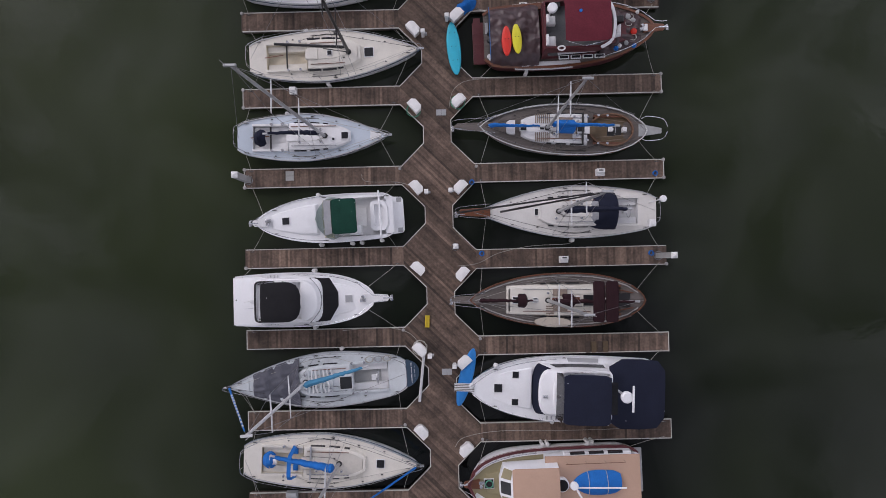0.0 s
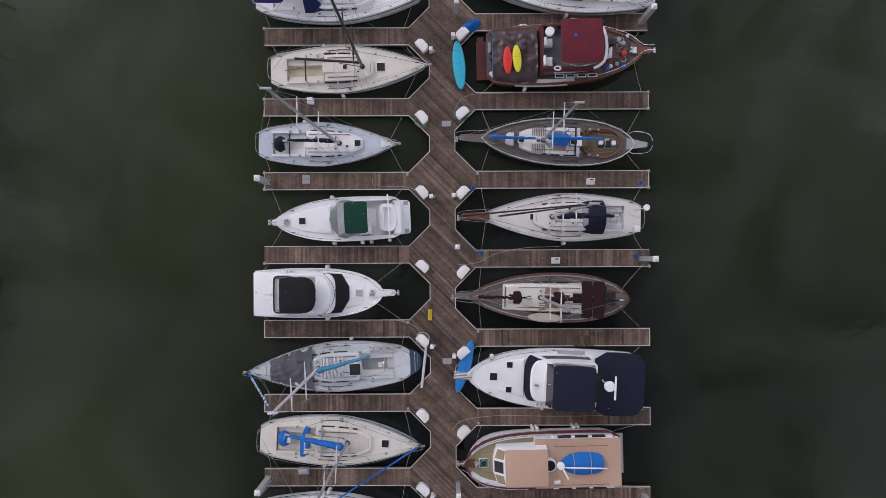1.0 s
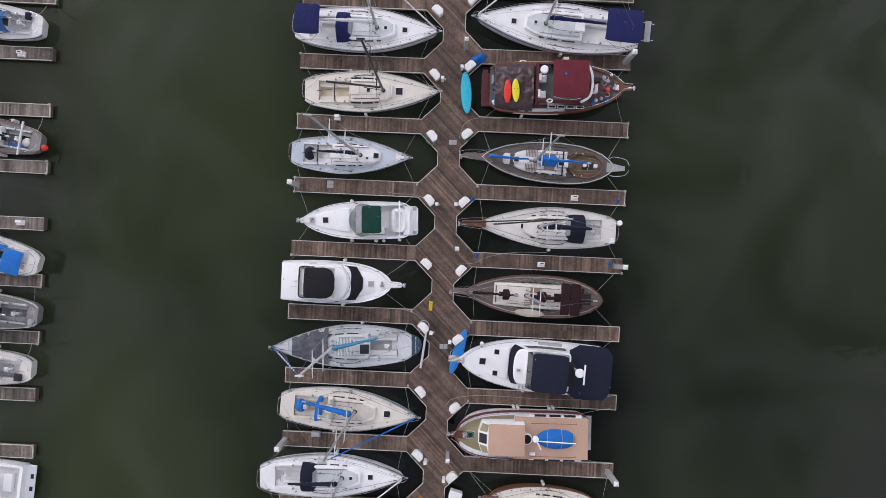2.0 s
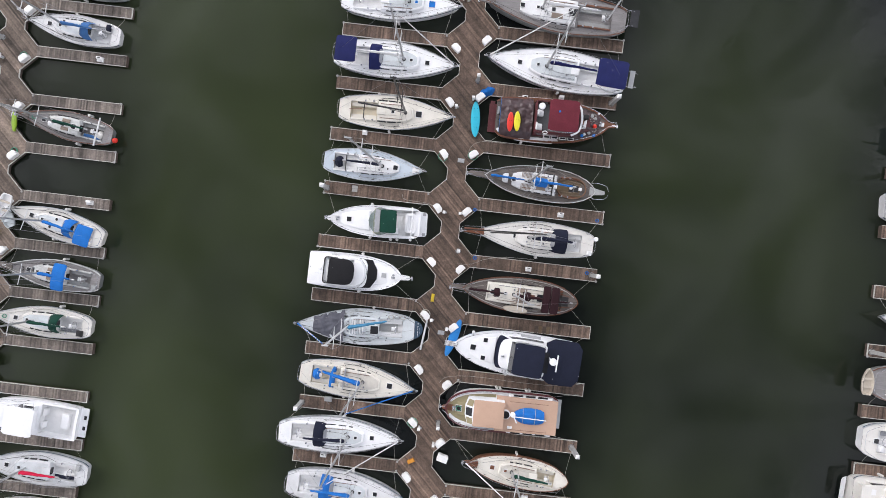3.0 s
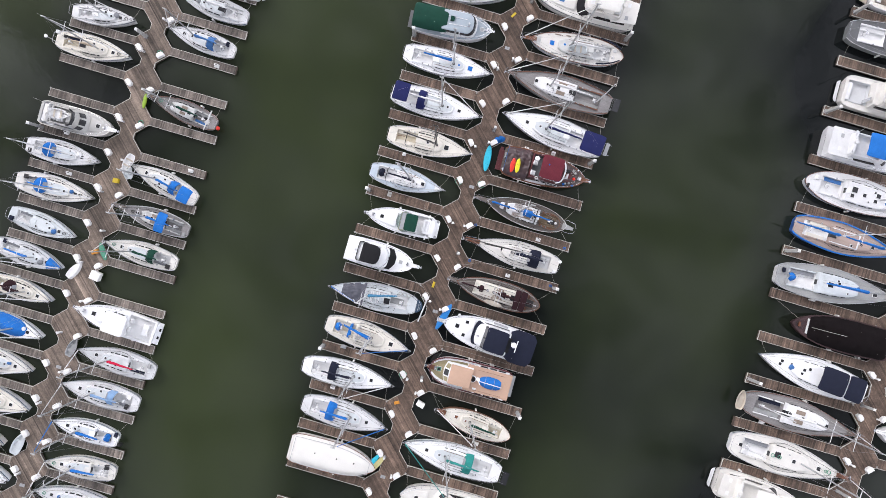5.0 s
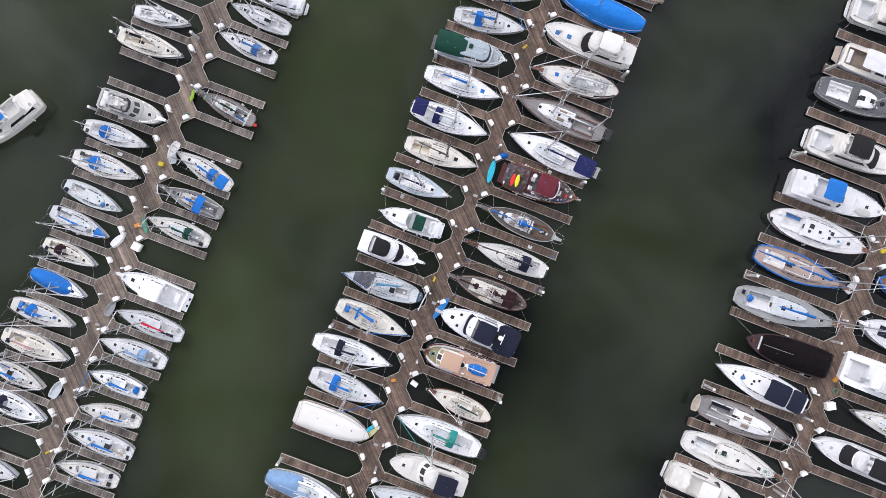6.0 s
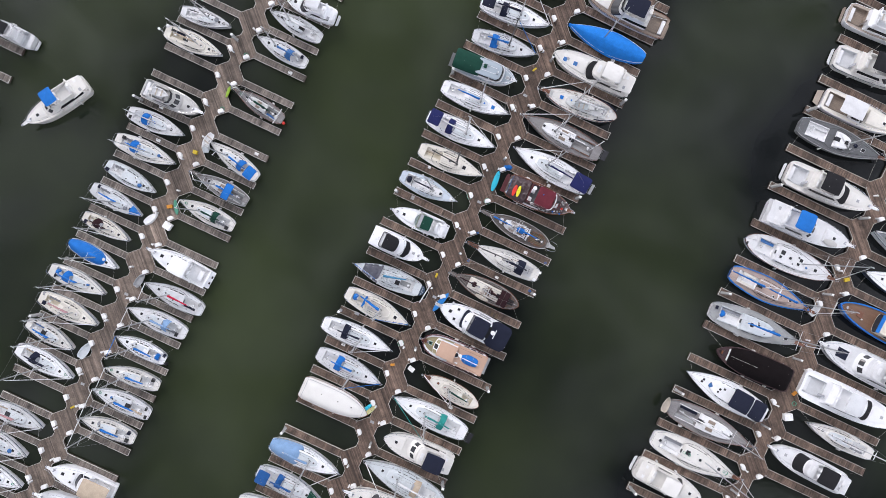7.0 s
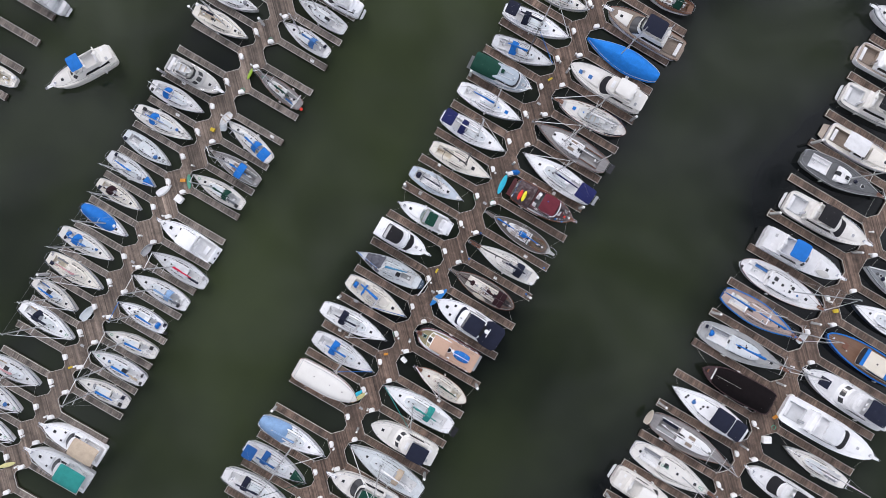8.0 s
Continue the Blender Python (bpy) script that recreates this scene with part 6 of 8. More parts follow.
def express(x, y, turn, L, label, canvas="green"):
    root, F = motor_base("express_cruiser", x, y, turn, L, label, free=1.15, sheer=0.35, B=3.0, well=(0.06, 0.50, 1.18, 0.62), bow=2.3, rnd=0.66, stern=0.9, floor="white_soft", stripe="navy_paint")
    B = F.B
    fo = F.outline(0.54, 0.90, 0.72, 10)
    part("foredeck", Geo().prism(fo, F.z(0.5) - 0.1, F.z(0.7) + 0.2, 0.12, 0.14), "white", root, smooth=True)
    hatch(root, F.x(0.78), 0, F.z(0.7) + 0.21, 0.5)
    for s in (1, -1):
        part("bow_locker", Geo().box(F.x(0.945) - 0.12, F.x(0.945) + 0.12, s * 0.16 - 0.1, s * 0.16 + 0.1, F.z(0.94), F.z(0.94) + 0.05, 0.02), "smoke", root)
    # wrap-round windscreen
    def arc(k, dx, z, n=12):
        return [(F.x(0.475) + dx + 0.62 * k * math.cos(radians(a)) - abs(math.sin(radians(a))) * 0.55, B * 0.44 * k * math.sin(radians(a)), z) for a in [-95 + 190 * i / n for i in range(n + 1)]]
    part("windscreen", Geo().loft([arc(1.0, 0.32, F.z(0.5) + 0.16), arc(0.86, -0.35, F.z(0.5) + 0.82)], False), "glass", root)
    part("windscreen_frame", Geo().tube(arc(0.86, -0.35, F.z(0.5) + 0.83), 0.025, 5), "steel", root)
    for i in (4, 8):
        part("windscreen_frame", Geo().tube([arc(1.0, 0.32, F.z(0.5) + 0.16)[i], arc(0.86, -0.35, F.z(0.5) + 0.83)[i]], 0.02, 5), "steel", root)
    part("dashboard", Geo().box(F.x(0.475) - 0.35, F.x(0.475) + 0.3, -1.15, 1.15, F.z(0.4) - 0.1, F.z(0.4) + 0.12, 0.06), "cream_floor", root)
    canvas_top(root, "cockpit_canopy", F.x(0.25), F.x(0.43), B * 0.35, F.z(0.4) + 1.35, "c_" + canvas, 0.1, F.z(0.3) + 0.1)
    part("canopy_window", Geo().arch([(F.x(0.43), B * 0.33, F.z(0.4) + 1.3, F.z(0.4) + 1.42), (F.x(0.49), B * 0.36, F.z(0.4) + 0.8, F.z(0.4) + 0.88)], 8, 0.01, 4), "c_clear_c", root)
    zf = F.z(0.06) - 0.58
    sofa = [(F.x(0.035) + px, py) for px, py in ((0, -0.55), (0.25, -0.95), (0.95, -0.95), (1.12, -0.75), (1.12, 0.75), (0.95, 0.95), (0.25, 0.95), (0, 0.55))]
    part("stern_sofa", Geo().bowl(sofa, zf, zf + 0.72, 0.24, zf + 0.45, 0.03), "white", root, smooth=True)
    part("engine_hatch", Geo().box(F.x(0.20), F.x(0.34), -0.6, 0.6, zf, zf + 0.03, 0.01), "white_soft", root)
    part("side_seat", Geo().box(F.x(0.24), F.x(0.24) + 0.75, 0.5, 1.1, zf, zf + 0.5, 0.08), "white", root, smooth=True)
    part("cockpit_table", Geo().box(F.x(0.05), F.x(0.05) + 0.12, -1.02, -0.87, F.z(0.05), F.z(0.05) + 0.1, 0.02), "grey_plastic", root)
    for q in (0.1, 0.32):
        shared("fender", FENDER, root, pose(F.x(q), F.w(q) + 0.11, F.z(q) - 0.8))
    part("radar_arch", Geo().tube(spline([(F.x(0.10), -F.w(0.13) * 0.99, F.z(0.1)), (F.x(0.09), -F.w(0.13) * 0.93, F.z(0.1) + 0.9), (F.x(0.085), 0, F.z(0.1) + 1.05), (F.x(0.09), F.w(0.13) * 0.93, F.z(0.1) + 0.9), (F.x(0.10), F.w(0.13) * 0.99, F.z(0.1))], 4), 0.055, 7), "white", root, smooth=True)
    part("swim_platform", Geo().prism([(F.x(0) - 0.62, -0.95), (F.x(0) - 0.5, -1.12), (F.x(0) + 0.3, -1.2), (F.x(0) + 0.3, 1.2), (F.x(0) - 0.5, 1.12), (F.x(0) - 0.62, 0.95)][::1], 0.45, 0.6, 0.04), "white", root, smooth=True)
    for yy in (-0.95, 0.95):
        part("platform_hatch", Geo().box(F.x(0) - 0.5, F.x(0) - 0.2, yy - 0.14, yy + 0.14, 0.595, 0.608), "grey_plastic", root)
    bow_rail(root, F, 0.5, 6, 0.2)
    return root, F


def picnic(x, y, turn, L, label, deck="white", platform=None, hull="white"):
    root, F = motor_base("cabin_cruiser", x, y, turn, L, label, hull, deck, free=1.15, sheer=0.5, well=(0.04, 0.40, 1.2, 0.6), floor="teak_c", bow=2.4, rnd=0.66)
    B = F.B
    part("trunk_cabin", Geo().prism(F.outline(0.56, 0.86, 0.66, 10), F.z(0.6) - 0.2, F.z(0.7) + 0.32, 0.08, 0.1), deck if deck == "cream" else "white", root, smooth=True)
    hatch(root, F.x(0.78), 0, F.z(0.7) + 0.33, 0.5)
    top, zt = deckhouse(root, F, 0.36, 0.52, 0.76, F.z(0.45), 1.15, 0.8, "white", "smoke", 0.5)
    canvas_top(root, "hardtop", F.x(0.20), F.x(0.50), B * 0.37, zt + 0.05, "white", 0.1, F.z(0.2) + 0.2)
    part("stern_bench", Geo().box(F.x(0.06), F.x(0.06) + 0.6, -1.0, 1.0, F.z(0) - 0.58, F.z(0) - 0.1, 0.08), "white_soft", root, smooth=True)
    part("swim_platform", Geo().prism([(F.x(0) - 0.95, -F.w(0) * 0.7), (F.x(0), -F.w(0) * 0.92), (F.x(0), F.w(0) * 0.92), (F.x(0) - 0.95, F.w(0) * 0.7)], 0.35, 0.46, 0.03), platform or "white", root)
    bow_rail(root, F, 0.5, 6, 0.3)
    return root, F


def launch(x, y, turn, L, label):
    """A blue-edged wooden motor launch with a long cream house."""
    root, F = motor_base("motor_launch", x, y, turn, L, label, "blue_hull", "wood", free=1.15, sheer=0.5, bow=2.1, rnd=0.6, rail="blue_hull", stern=0.8)
    B = F.B
    for s in (1, -1):
        part("blue_bulwark", Geo().ribbon([(F.x(q), s * (F.w(q) - 0.09), F.z(q) - 0.02) for q in stations(14)], 0.2, 0.16), "c_blue", root)
    top, zt = deckhouse(root, F, 0.10, 0.56, 0.74, F.z(0.4), 1.15, 0.5, "cream_paint", "smoke", 0.35)
    for q in (0.25, 0.55):
        part("blue_band", Geo().box(F.x(q) - 0.3, F.x(q) + 0.3, -B * 0.335, B * 0.335, zt - 0.03, zt + 0.03, 0.02), "c_blue", root)
    part("roof_hatch", Geo().box(F.x(0.4) - 0.12, F.x(0.4) + 0.12, -0.12, 0.12, zt - 0.02, zt + 0.07, 0.02), "smoke", root)
    part("fore_hatch", Geo().box(F.x(0.76) - 0.45, F.x(0.76) + 0.45, -0.5, 0.5, F.z(0.76) - 0.05, F.z(0.76) + 0.16, 0.04), "varnish", root)
    part("deck_vent", Geo().dome(F.x(0.72), 0.6, F.z(0.7), 0.13, 0.3, 9), "white_soft", root, smooth=True)
    part("windlass", Geo().box(F.x(0.91), F.x(0.91) + 0.3, -0.2, 0.2, F.z(0.91), F.z(0.91) + 0.2, 0.04), "steel", root)
    return root, F


def sportcruiser(x, y, turn, L, label, canvas=None):
    root, F = motor_base("sport_boat", x, y, turn, L, label, free=1.25, sheer=0.55, well=(0.03, 0.36, 1.35, 0.65), floor="white_soft", bow=2.3, rnd=0.7, square=True)
    B = F.B
    part("foredeck", Geo().prism(F.outline(0.60, 0.90, 0.66, 10), F.z(0.6) - 0.2, F.z(0.7) + 0.15, 0.1, 0.1), "white", root, smooth=True)
    hatch(root, F.x(0.80), 0, F.z(0.74) + 0.12, 0.55)
    for s in (1, -1):
        hatch(root, F.x(0.655), s * B * 0.2, F.z(0.7) + 0.16, 0.38)
    top, zt = deckhouse(root, F, 0.40, 0.54, 0.70, F.z(0.5), 1.0, 0.8, "white", "smoke", 0.6)
    if canvas:
        canvas_top(root, "cockpit_tent", F.x(0.05), F.x(0.46), B * 0.42, zt + 0.5, "c_" + canvas, 0.35, F.z(0.2))
    else:
        canvas_top(root, "hardtop", F.x(0.32), F.x(0.60), B * 0.40, zt + 0.75, "white", 0.08, F.z(0.3))
    seats(root, [(F.x(0.36), 0.6, 0.6, 0.5, F.z(0.2) - 0.6), (F.x(0.36), -0.6, 0.6, 0.5, F.z(0.2) - 0.6)])
    part("fish_box", Geo().box(F.x(0.1), F.x(0.1) + 0.7, -0.7, 0.7, F.z(0.05) - 0.64, F.z(0.05) - 0.25, 0.05), "white", root)
    if not canvas:
        part("transom_platform", Geo().box(F.x(0) - 0.5, F.x(0) + 0.35, -F.w(0) * 0.9, F.w(0) * 0.9, 0.4, 0.55, 0.03), "white", root)
        for s in (-0.5, 0.5):
            part("transom_hatch", Geo().box(F.x(0) - 0.4, F.x(0) - 0.15, s - 0.18, s + 0.18, 0.548, 0.565), "smoke", root)
    bow_rail(root, F, 0.5, 6, 0.5)
    return root, F


def covered(x, y, turn, L, label, canvas="white_canvas", wood=False, wide=1.0):
    root, F = motor_base("covered_boat", x, y, turn, L, label, "dark_burgundy" if wood else "white", "dark_burgundy" if wood else "white", free=1.3, sheer=0.3, bow=2.6, rnd=0.75, B=L * 0.34 * wide, rail="dark_burgundy" if wood else "varnish")
    r = random.Random(SEED[0])
    s0, s1 = (0.02, 0.83) if wood else (0.03, 0.97)
    rows = []
    for i in range(15):
        s = s0 + (s1 - s0) * i / 14
        edge = 0.3 if i in (0, 14) else 1.0
        rows.append((F.x(s), F.w(s) * (0.93 if wood else 0.955), F.z(s) - (0.0 if wood else 0.02), F.z(s) + ((0.4 + 0.9 * math.sin(math.pi * min(1, (i + 2) / 15)) ** 0.7 if wood else 0.35 + 0.4 * math.sin(math.pi * min(1, (i + 2) / 15)) ** 0.5) + r.uniform(-0.04, 0.04)) * edge))
    part("storage_cover", Geo().arch(fine(rows, 2) if wood else rows, 22 if wood else 16, 0.03, 4.0 if not wood else 3.0, 0.07 if wood else 0.0), "c_" + canvas, root, smooth=True)
    for i in range(3, 13, 3):
        x0, w, z0, z1 = rows[i]
        g = Geo().arch([(x0 - 0.02, w * 1.005, z0 + 0.02, z1 + 0.015), (x0 + 0.02, w * 1.005, z0 + 0.02, z1 + 0.015)], 16, 0.01, 4.0 if not wood else 3.0)
        part("seam_rope", g, "c_" + canvas, root)
    if not wood:
        rim = [(F.x(q), F.w(q) * 0.84, F.z(q) + (0.62 if 0.12 < q < 0.85 else 0.5)) for q in [0.05 + 0.87 * i / 14 for i in range(15)]]
        part("hem_rope", Geo().tube(rim + [(px, -py, pz) for px, py, pz in reversed(rim)] + rim[:1], 0.035, 5), "grey_plastic", root)
        for q in (0.3, 0.55, 0.75):
            part("cover_vent", Geo().dome(F.x(q), 0.2, F.z(q) + 0.7, 0.1, 0.12, 9), "rubber", root, smooth=True)
    if wood:
        part("bow_bitt", Geo().box(F.x(0.93) - 0.1, F.x(0.93) + 0.1, -0.3, 0.3, F.z(0.93), F.z(0.93) + 0.25, 0.03), "varnish", root)
        part("fore_hatch", Geo().box(F.x(0.845) - 0.12, F.x(0.845) + 0.12, -0.95, 0.95, F.z(0.85), F.z(0.85) + 0.12, 0.03), "offgrey", root)
        for i in range(7):
            yy = (i - 3) * 0.22
            part("deck_seam", Geo().ribbon([(F.x(0.86), yy, F.z(0.86) + 0.03), (F.x(0.965), yy * 0.3, F.z(0.96) + 0.03)], 0.03, 0.03), "black_paint", root)
        part("ridge_rope", Geo().tube([(F.x(0.5), 0.1, F.z(0.3) + 1.4), (F.x(0.83), 0.05, F.z(0.83) + 0.75)], 0.025, 5), "rope", root)
    return root, F


def tarped(x, y, turn, L, label, canvas="blue"):
    SEED[0] += 1
    F = Form(L, L * 0.29, 0.5, 0.42, 1.7, 0.95, 1.1, 0.3)
    root = thing("tarpaulined_sailboat", pose(x, y, 0, 0, 0, turn), label, "sailboat", "moored boats")
    build_hull(root, F, "white", "white", rail="white")
    r = random.Random(SEED[0])
    rows = [(F.x(s), F.w(s) * 1.07 + 0.06, F.z(s) - 0.3, F.z(s) + (0.15 + 1.25 * math.sin(math.pi * (0.12 + 0.85 * s)) + r.uniform(-0.05, 0.05))) for s in [i / 14 for i in range(15)]]
    part("tarpaulin", Geo().arch(rows, 12, 0.03, 2.3, 0.06), "c_" + canvas, root)
    part("mast", Geo().tube([(F.x(0.55), 0, 1.0), (F.x(0.55), 0, 14.5)], 0.1, 8, 0.07), "alu", root, smooth=True)
    part("spreader", Geo().box(F.x(0.55) - 0.04, F.x(0.55) + 0.04, -1.0, 1.0, 7.4, 7.46), "alu", root)
    return root, F


def kayak_mesh(name, L, mat, wide=0.8):
    ss = [0.5 - 0.5 * math.cos(math.pi * i / 18) for i in range(19)]
    half = [(L * (s - 0.5), wide / 2 * max(0.03, math.sin(math.pi * s) ** 0.46)) for s in ss]
    out = [(a, -b) for a, b in half] + [(a, b) for a, b in reversed(half[1:-1])]
    g = Geo().loft([[(a * 0.95, b * 0.6, 0.0) for a, b in out], [(a, b, 0.16) for a, b in out], [(a * 0.99, b * 0.9, 0.26) for a, b in out], [(a * 0.9, b * 0.5, 0.30) for a, b in out]], True, True, True)
    return mesh_of(name, g, MAT[mat], True)


def kayak(x, y, z, turn, L, mat, label, wells=3, wide=0.8):
    k = thing("kayak", pose(x, y, z, 0, 0, turn), label, "kayak", "kayaks")
    shared("hull", kayak_mesh("hull", L, mat, wide), k, pose(0, 0, 0))
    for i in range(wells):
        q = (i - (wells - 1) / 2) * L * 0.26
        part("seat_well", Geo().cyl(0, 0, 0.296, 0.305, wide * 0.17, 12), mat, k).matrix_basis = Matrix.Translation((q, 0, 0)) @ Matrix.Diagonal((1.5, 1, 1, 1))
        for s in (1, -1):
            part("scupper", Geo().cyl(q + 0.1, s * wide * 0.16, 0.300, 0.312, 0.028, 8), "rubber", k)
    return k


def trawler(x, y, turn, L, label):
    """The burgundy trawler with kayaks on its aft tarpaulin."""
    root, F = motor_base("trawler_yacht", x, y, turn, L, label, "burgundy", "greywood", B=4.05, free=1.35, sheer=0.6, bow=2.5, rnd=0.62, rail="varnish", stern=0.88)
    B = F.B
    z = F.z(0.3)
    rows = [(F.x(s), F.w(s) * k, F.z(s) + 0.1, F.z(s) + h) for s, k, h in ((0.035, 0.93, 0.75), (0.1, 0.95, 0.95), (0.16, 0.95, 0.88), (0.22, 0.95, 0.98), (0.28, 0.95, 0.92), (0.32, 0.93, 1.0))]
    part("aft_tarpaulin", Geo().arch(fine(rows, 8), 44, 0.03, 5, 0.15), "c_brown_c", root, "dark brown tarpaulin in creases over the aft deck", True)
    part("tarpaulin_edge", Geo().ribbon([(F.x(0.032), -F.w(0.04) * 0.9, F.z(0.04) + 0.76), (F.x(0.032), F.w(0.04) * 0.9, F.z(0.04) + 0.76)], 0.04, 0.03), "c_blue_f", root)
    top, zt = deckhouse(root, F, 0.335, 0.67, 0.72, z, 1.25, 0.5, "burgundy", "smoke", 0.4)
    line = [(F.x(0.33), -B * 0.36), (F.x(0.65), -B * 0.37), (F.x(0.715), -B * 0.26), (F.x(0.735), 0), (F.x(0.715), B * 0.26), (F.x(0.65), B * 0.37), (F.x(0.33), B * 0.36)]
    part("flybridge", Geo().bowl(line, zt - 0.05, zt + 0.65, 0.10, zt + 0.08, 0.05), "burgundy", root, smooth=True)
    part("bridge_sole", Geo().prism(offset(line, 0.2), zt + 0.08, zt + 0.1), "darkgrey", root)
    rim = line[1:-1]
    part("bridge_trim", Geo().ribbon([(px, py, zt + 0.65) for px, py, pz in spline([(a, b, 0) for a, b in rim], 4)], 0.17, 0.07), "white", root)
    canvas_top(root, "bimini", F.x(0.435), F.x(0.69), B * 0.345, zt + 1.6, "c_burgundy_c", 0.16, zt + 0.6, "faded maroon canvas bimini")
    part("horn_cap", Geo().cyl(F.x(0.52), 0.3, zt + 1.72, zt + 1.82, 0.09, 10), "c_blue", root)
    part("radar_dome", Geo().cyl(F.x(0.375), 0.75, zt + 1.1, zt + 1.32, 0.3, 16, bevel=0.06), "white", root, smooth=True)
    part("radar_post", Geo().cyl(F.x(0.375), 0.75, zt + 0.1, zt + 1.1, 0.06, 8), "alu_white", root)
    seats(root, [(F.x(0.38), 0.3, 0.5, 0.45, zt + 0.1), (F.x(0.375), -0.95, 0.6, 0.5, zt + 0.1)])
    part("grill_box", Geo().box(F.x(0.385), F.x(0.43), 1.0, 1.45, zt + 0.1, zt + 0.6, 0.05), "black_paint", root)
    for s in (1, -1):
        part("side_board", Geo().box(F.x(0.22), F.x(0.60), s * (F.w(0.4) - 0.28) - 0.13, s * (F.w(0.4) - 0.28) + 0.13, F.z(0.4) + 0.02, F.z(0.4) + 0.10, 0.03), "white_soft" if s < 0 else "varnish", root)
    # foredeck clutter
    r = random.Random(5)
    part("fore_trunk", Geo().prism(F.outline(0.73, 0.86, 0.55, 6), F.z(0.75) - 0.2, F.z(0.8) + 0.25, 0.06, 0.06), "burgundy", root)
    part("sail_bag", Geo().prism([(F.x(0.755), -0.55), (F.x(0.80), -0.45), (F.x(0.805), 0.35), (F.x(0.77), 0.15)], F.z(0.8) + 0.25, F.z(0.8) + 0.5, 0.1, 0.05), "white_soft", root, smooth=True)
    part("fore_locker", Geo().box(F.x(0.765), F.x(0.815), 0.35, 0.75, F.z(0.8) + 0.22, F.z(0.8) + 0.52, 0.05), "black_paint", root)
    part("round_buoy", Geo().dome(F.x(0.875), -0.2, F.z(0.87) + 0.2, 0.2, 0.2, 12), "kayak_red", root, smooth=True)
    part("blue_bag", Geo().dome(F.x(0.875), -1.0, F.z(0.87), 0.2, 0.2, 10), "c_blue", root, smooth=True)
    for q, yy in ((0.86, 0.7), (0.87, -0.55), (0.85, 0.35)):
        ring = [(F.x(q) + (0.16 + 0.02 * (k % 5)) * math.cos(k * 0.7), yy + (0.16 + 0.02 * (k % 4)) * math.sin(k * 0.7), F.z(q) + 0.05 + 0.006 * k) for k in range(30)]
        part("rope_coil", Geo().tube(ring, 0.025, 5), "rope", root)
    for q, yy, w in ((0.845, 0.75, 0.2), (0.83, -0.85, 0.16), (0.875, 0.5, 0.16)):
        part("net_bag", Geo().dome(F.x(q), yy, F.z(q) + 0.2, w, 0.08, 7), "grey", root, smooth=True)
    rows = [(F.x(s), F.w(s) * 0.86, F.z(s) + 0.03, F.z(s) + h) for s, h in ((0.68, 0.34), (0.71, 0.3), (0.75, 0.36), (0.79, 0.3), (0.84, 0.27), (0.89, 0.2), (0.92, 0.12))]
    part("fore_tarpaulin", Geo().arch(fine(rows, 5), 30, 0.02, 4, 0.15), "c_brown_c", root, smooth=True)
    part("fore_locker", Geo().box(F.x(0.745), F.x(0.775), -0.2, 0.25, F.z(0.75) + 0.3, F.z(0.75) + 0.55, 0.04), "varnish", root)
    part("fore_duct", Geo().ribbon([(F.x(0.42), -F.w(0.5) * 0.72, z + 0.9), (F.x(0.64), -F.w(0.6) * 0.70, z + 0.9)], 0.12, 0.12), "white_soft", root)
    bow_rail(root, F, 0.66, 5, 0.6, True)
    part("windlass_box", Geo().box(F.x(0.93), F.x(0.955), -0.2, 0.2, F.z(0.94), F.z(0.94) + 0.25, 0.04), "white_soft", root)
    for y in (1, -1):
        part("cap_rail", Geo().ribbon([(F.x(q), y * (F.w(q) - 0.06), F.z(q) + 0.04) for q in [0.05 * i for i in range(20)] + [0.97, 0.99]], 0.15, 0.05), "varnish", root, "varnished brown cap rail")
        for i in range(4):
            q = 0.43 + 0.07 * i
            yy = y * B * 0.395
            part("cabin_window", Geo().box(F.x(q), F.x(q + 0.06), yy - 0.11, yy + 0.11, z + 0.62, z + 0.72, 0.01), "white_soft", root)
            part("window_pane", Geo().box(F.x(q) + 0.06, F.x(q + 0.06) - 0.06, yy - 0.07, yy + 0.07, z + 0.715, z + 0.735), "smoke", root)
        part("hull_board", Geo().ribbon([(F.x(q), y * (F.w(q) + 0.02), F.z(q) - 0.12) for q in (0.18, 0.3, 0.42, 0.52)], 0.1, 0.1), "white_soft", root)
    part("life_ring", Geo().tube([(F.x(0.425) + 0.2 * math.cos(a * math.pi / 8), -B * 0.36 + 0.12 * math.sin(a * math.pi / 8), zt + 0.72) for a in range(17)], 0.05, 6), "white_soft", root, smooth=True)
    for i, (q, yy, mt) in enumerate(((0.03, 0.2, "black_paint"), (0.033, -0.25, "black_paint"), (0.03, -1.2, "white_soft"), (0.036, -1.35, "white_soft"), (0.79, -1.0, "white_soft"), (0.77, -1.15, "c_blue"), (0.90, 0.95, "white_soft"))):
        part("gear_bag", Geo().dome(F.x(q), yy, F.z(q) + (0.05 if q < 0.5 else 0.22), 0.12 + 0.02 * (i % 3), 0.16, 8), mt, root, smooth=True)
    # stern
    part("swim_platform", Geo().box(F.x(0) - 0.62, F.x(0) + 0.3, -F.w(0) * 0.93, F.w(0) * 0.93, 0.4, 0.48, 0.02), "burgundy", root)
    for i in range(5):
        yy = -1.3 + i * 0.62
        part("platform_grate", Geo().box(F.x(0) - 0.55, F.x(0) - 0.12, yy, yy + 0.42, 0.478, 0.492), "burgundy", root)
    part("stern_grating", Geo().box(F.x(0.006), F.x(0.03), -1.5, 1.5, F.z(0.02) - 0.02, F.z(0.02) + 0.03), "greywood", root)
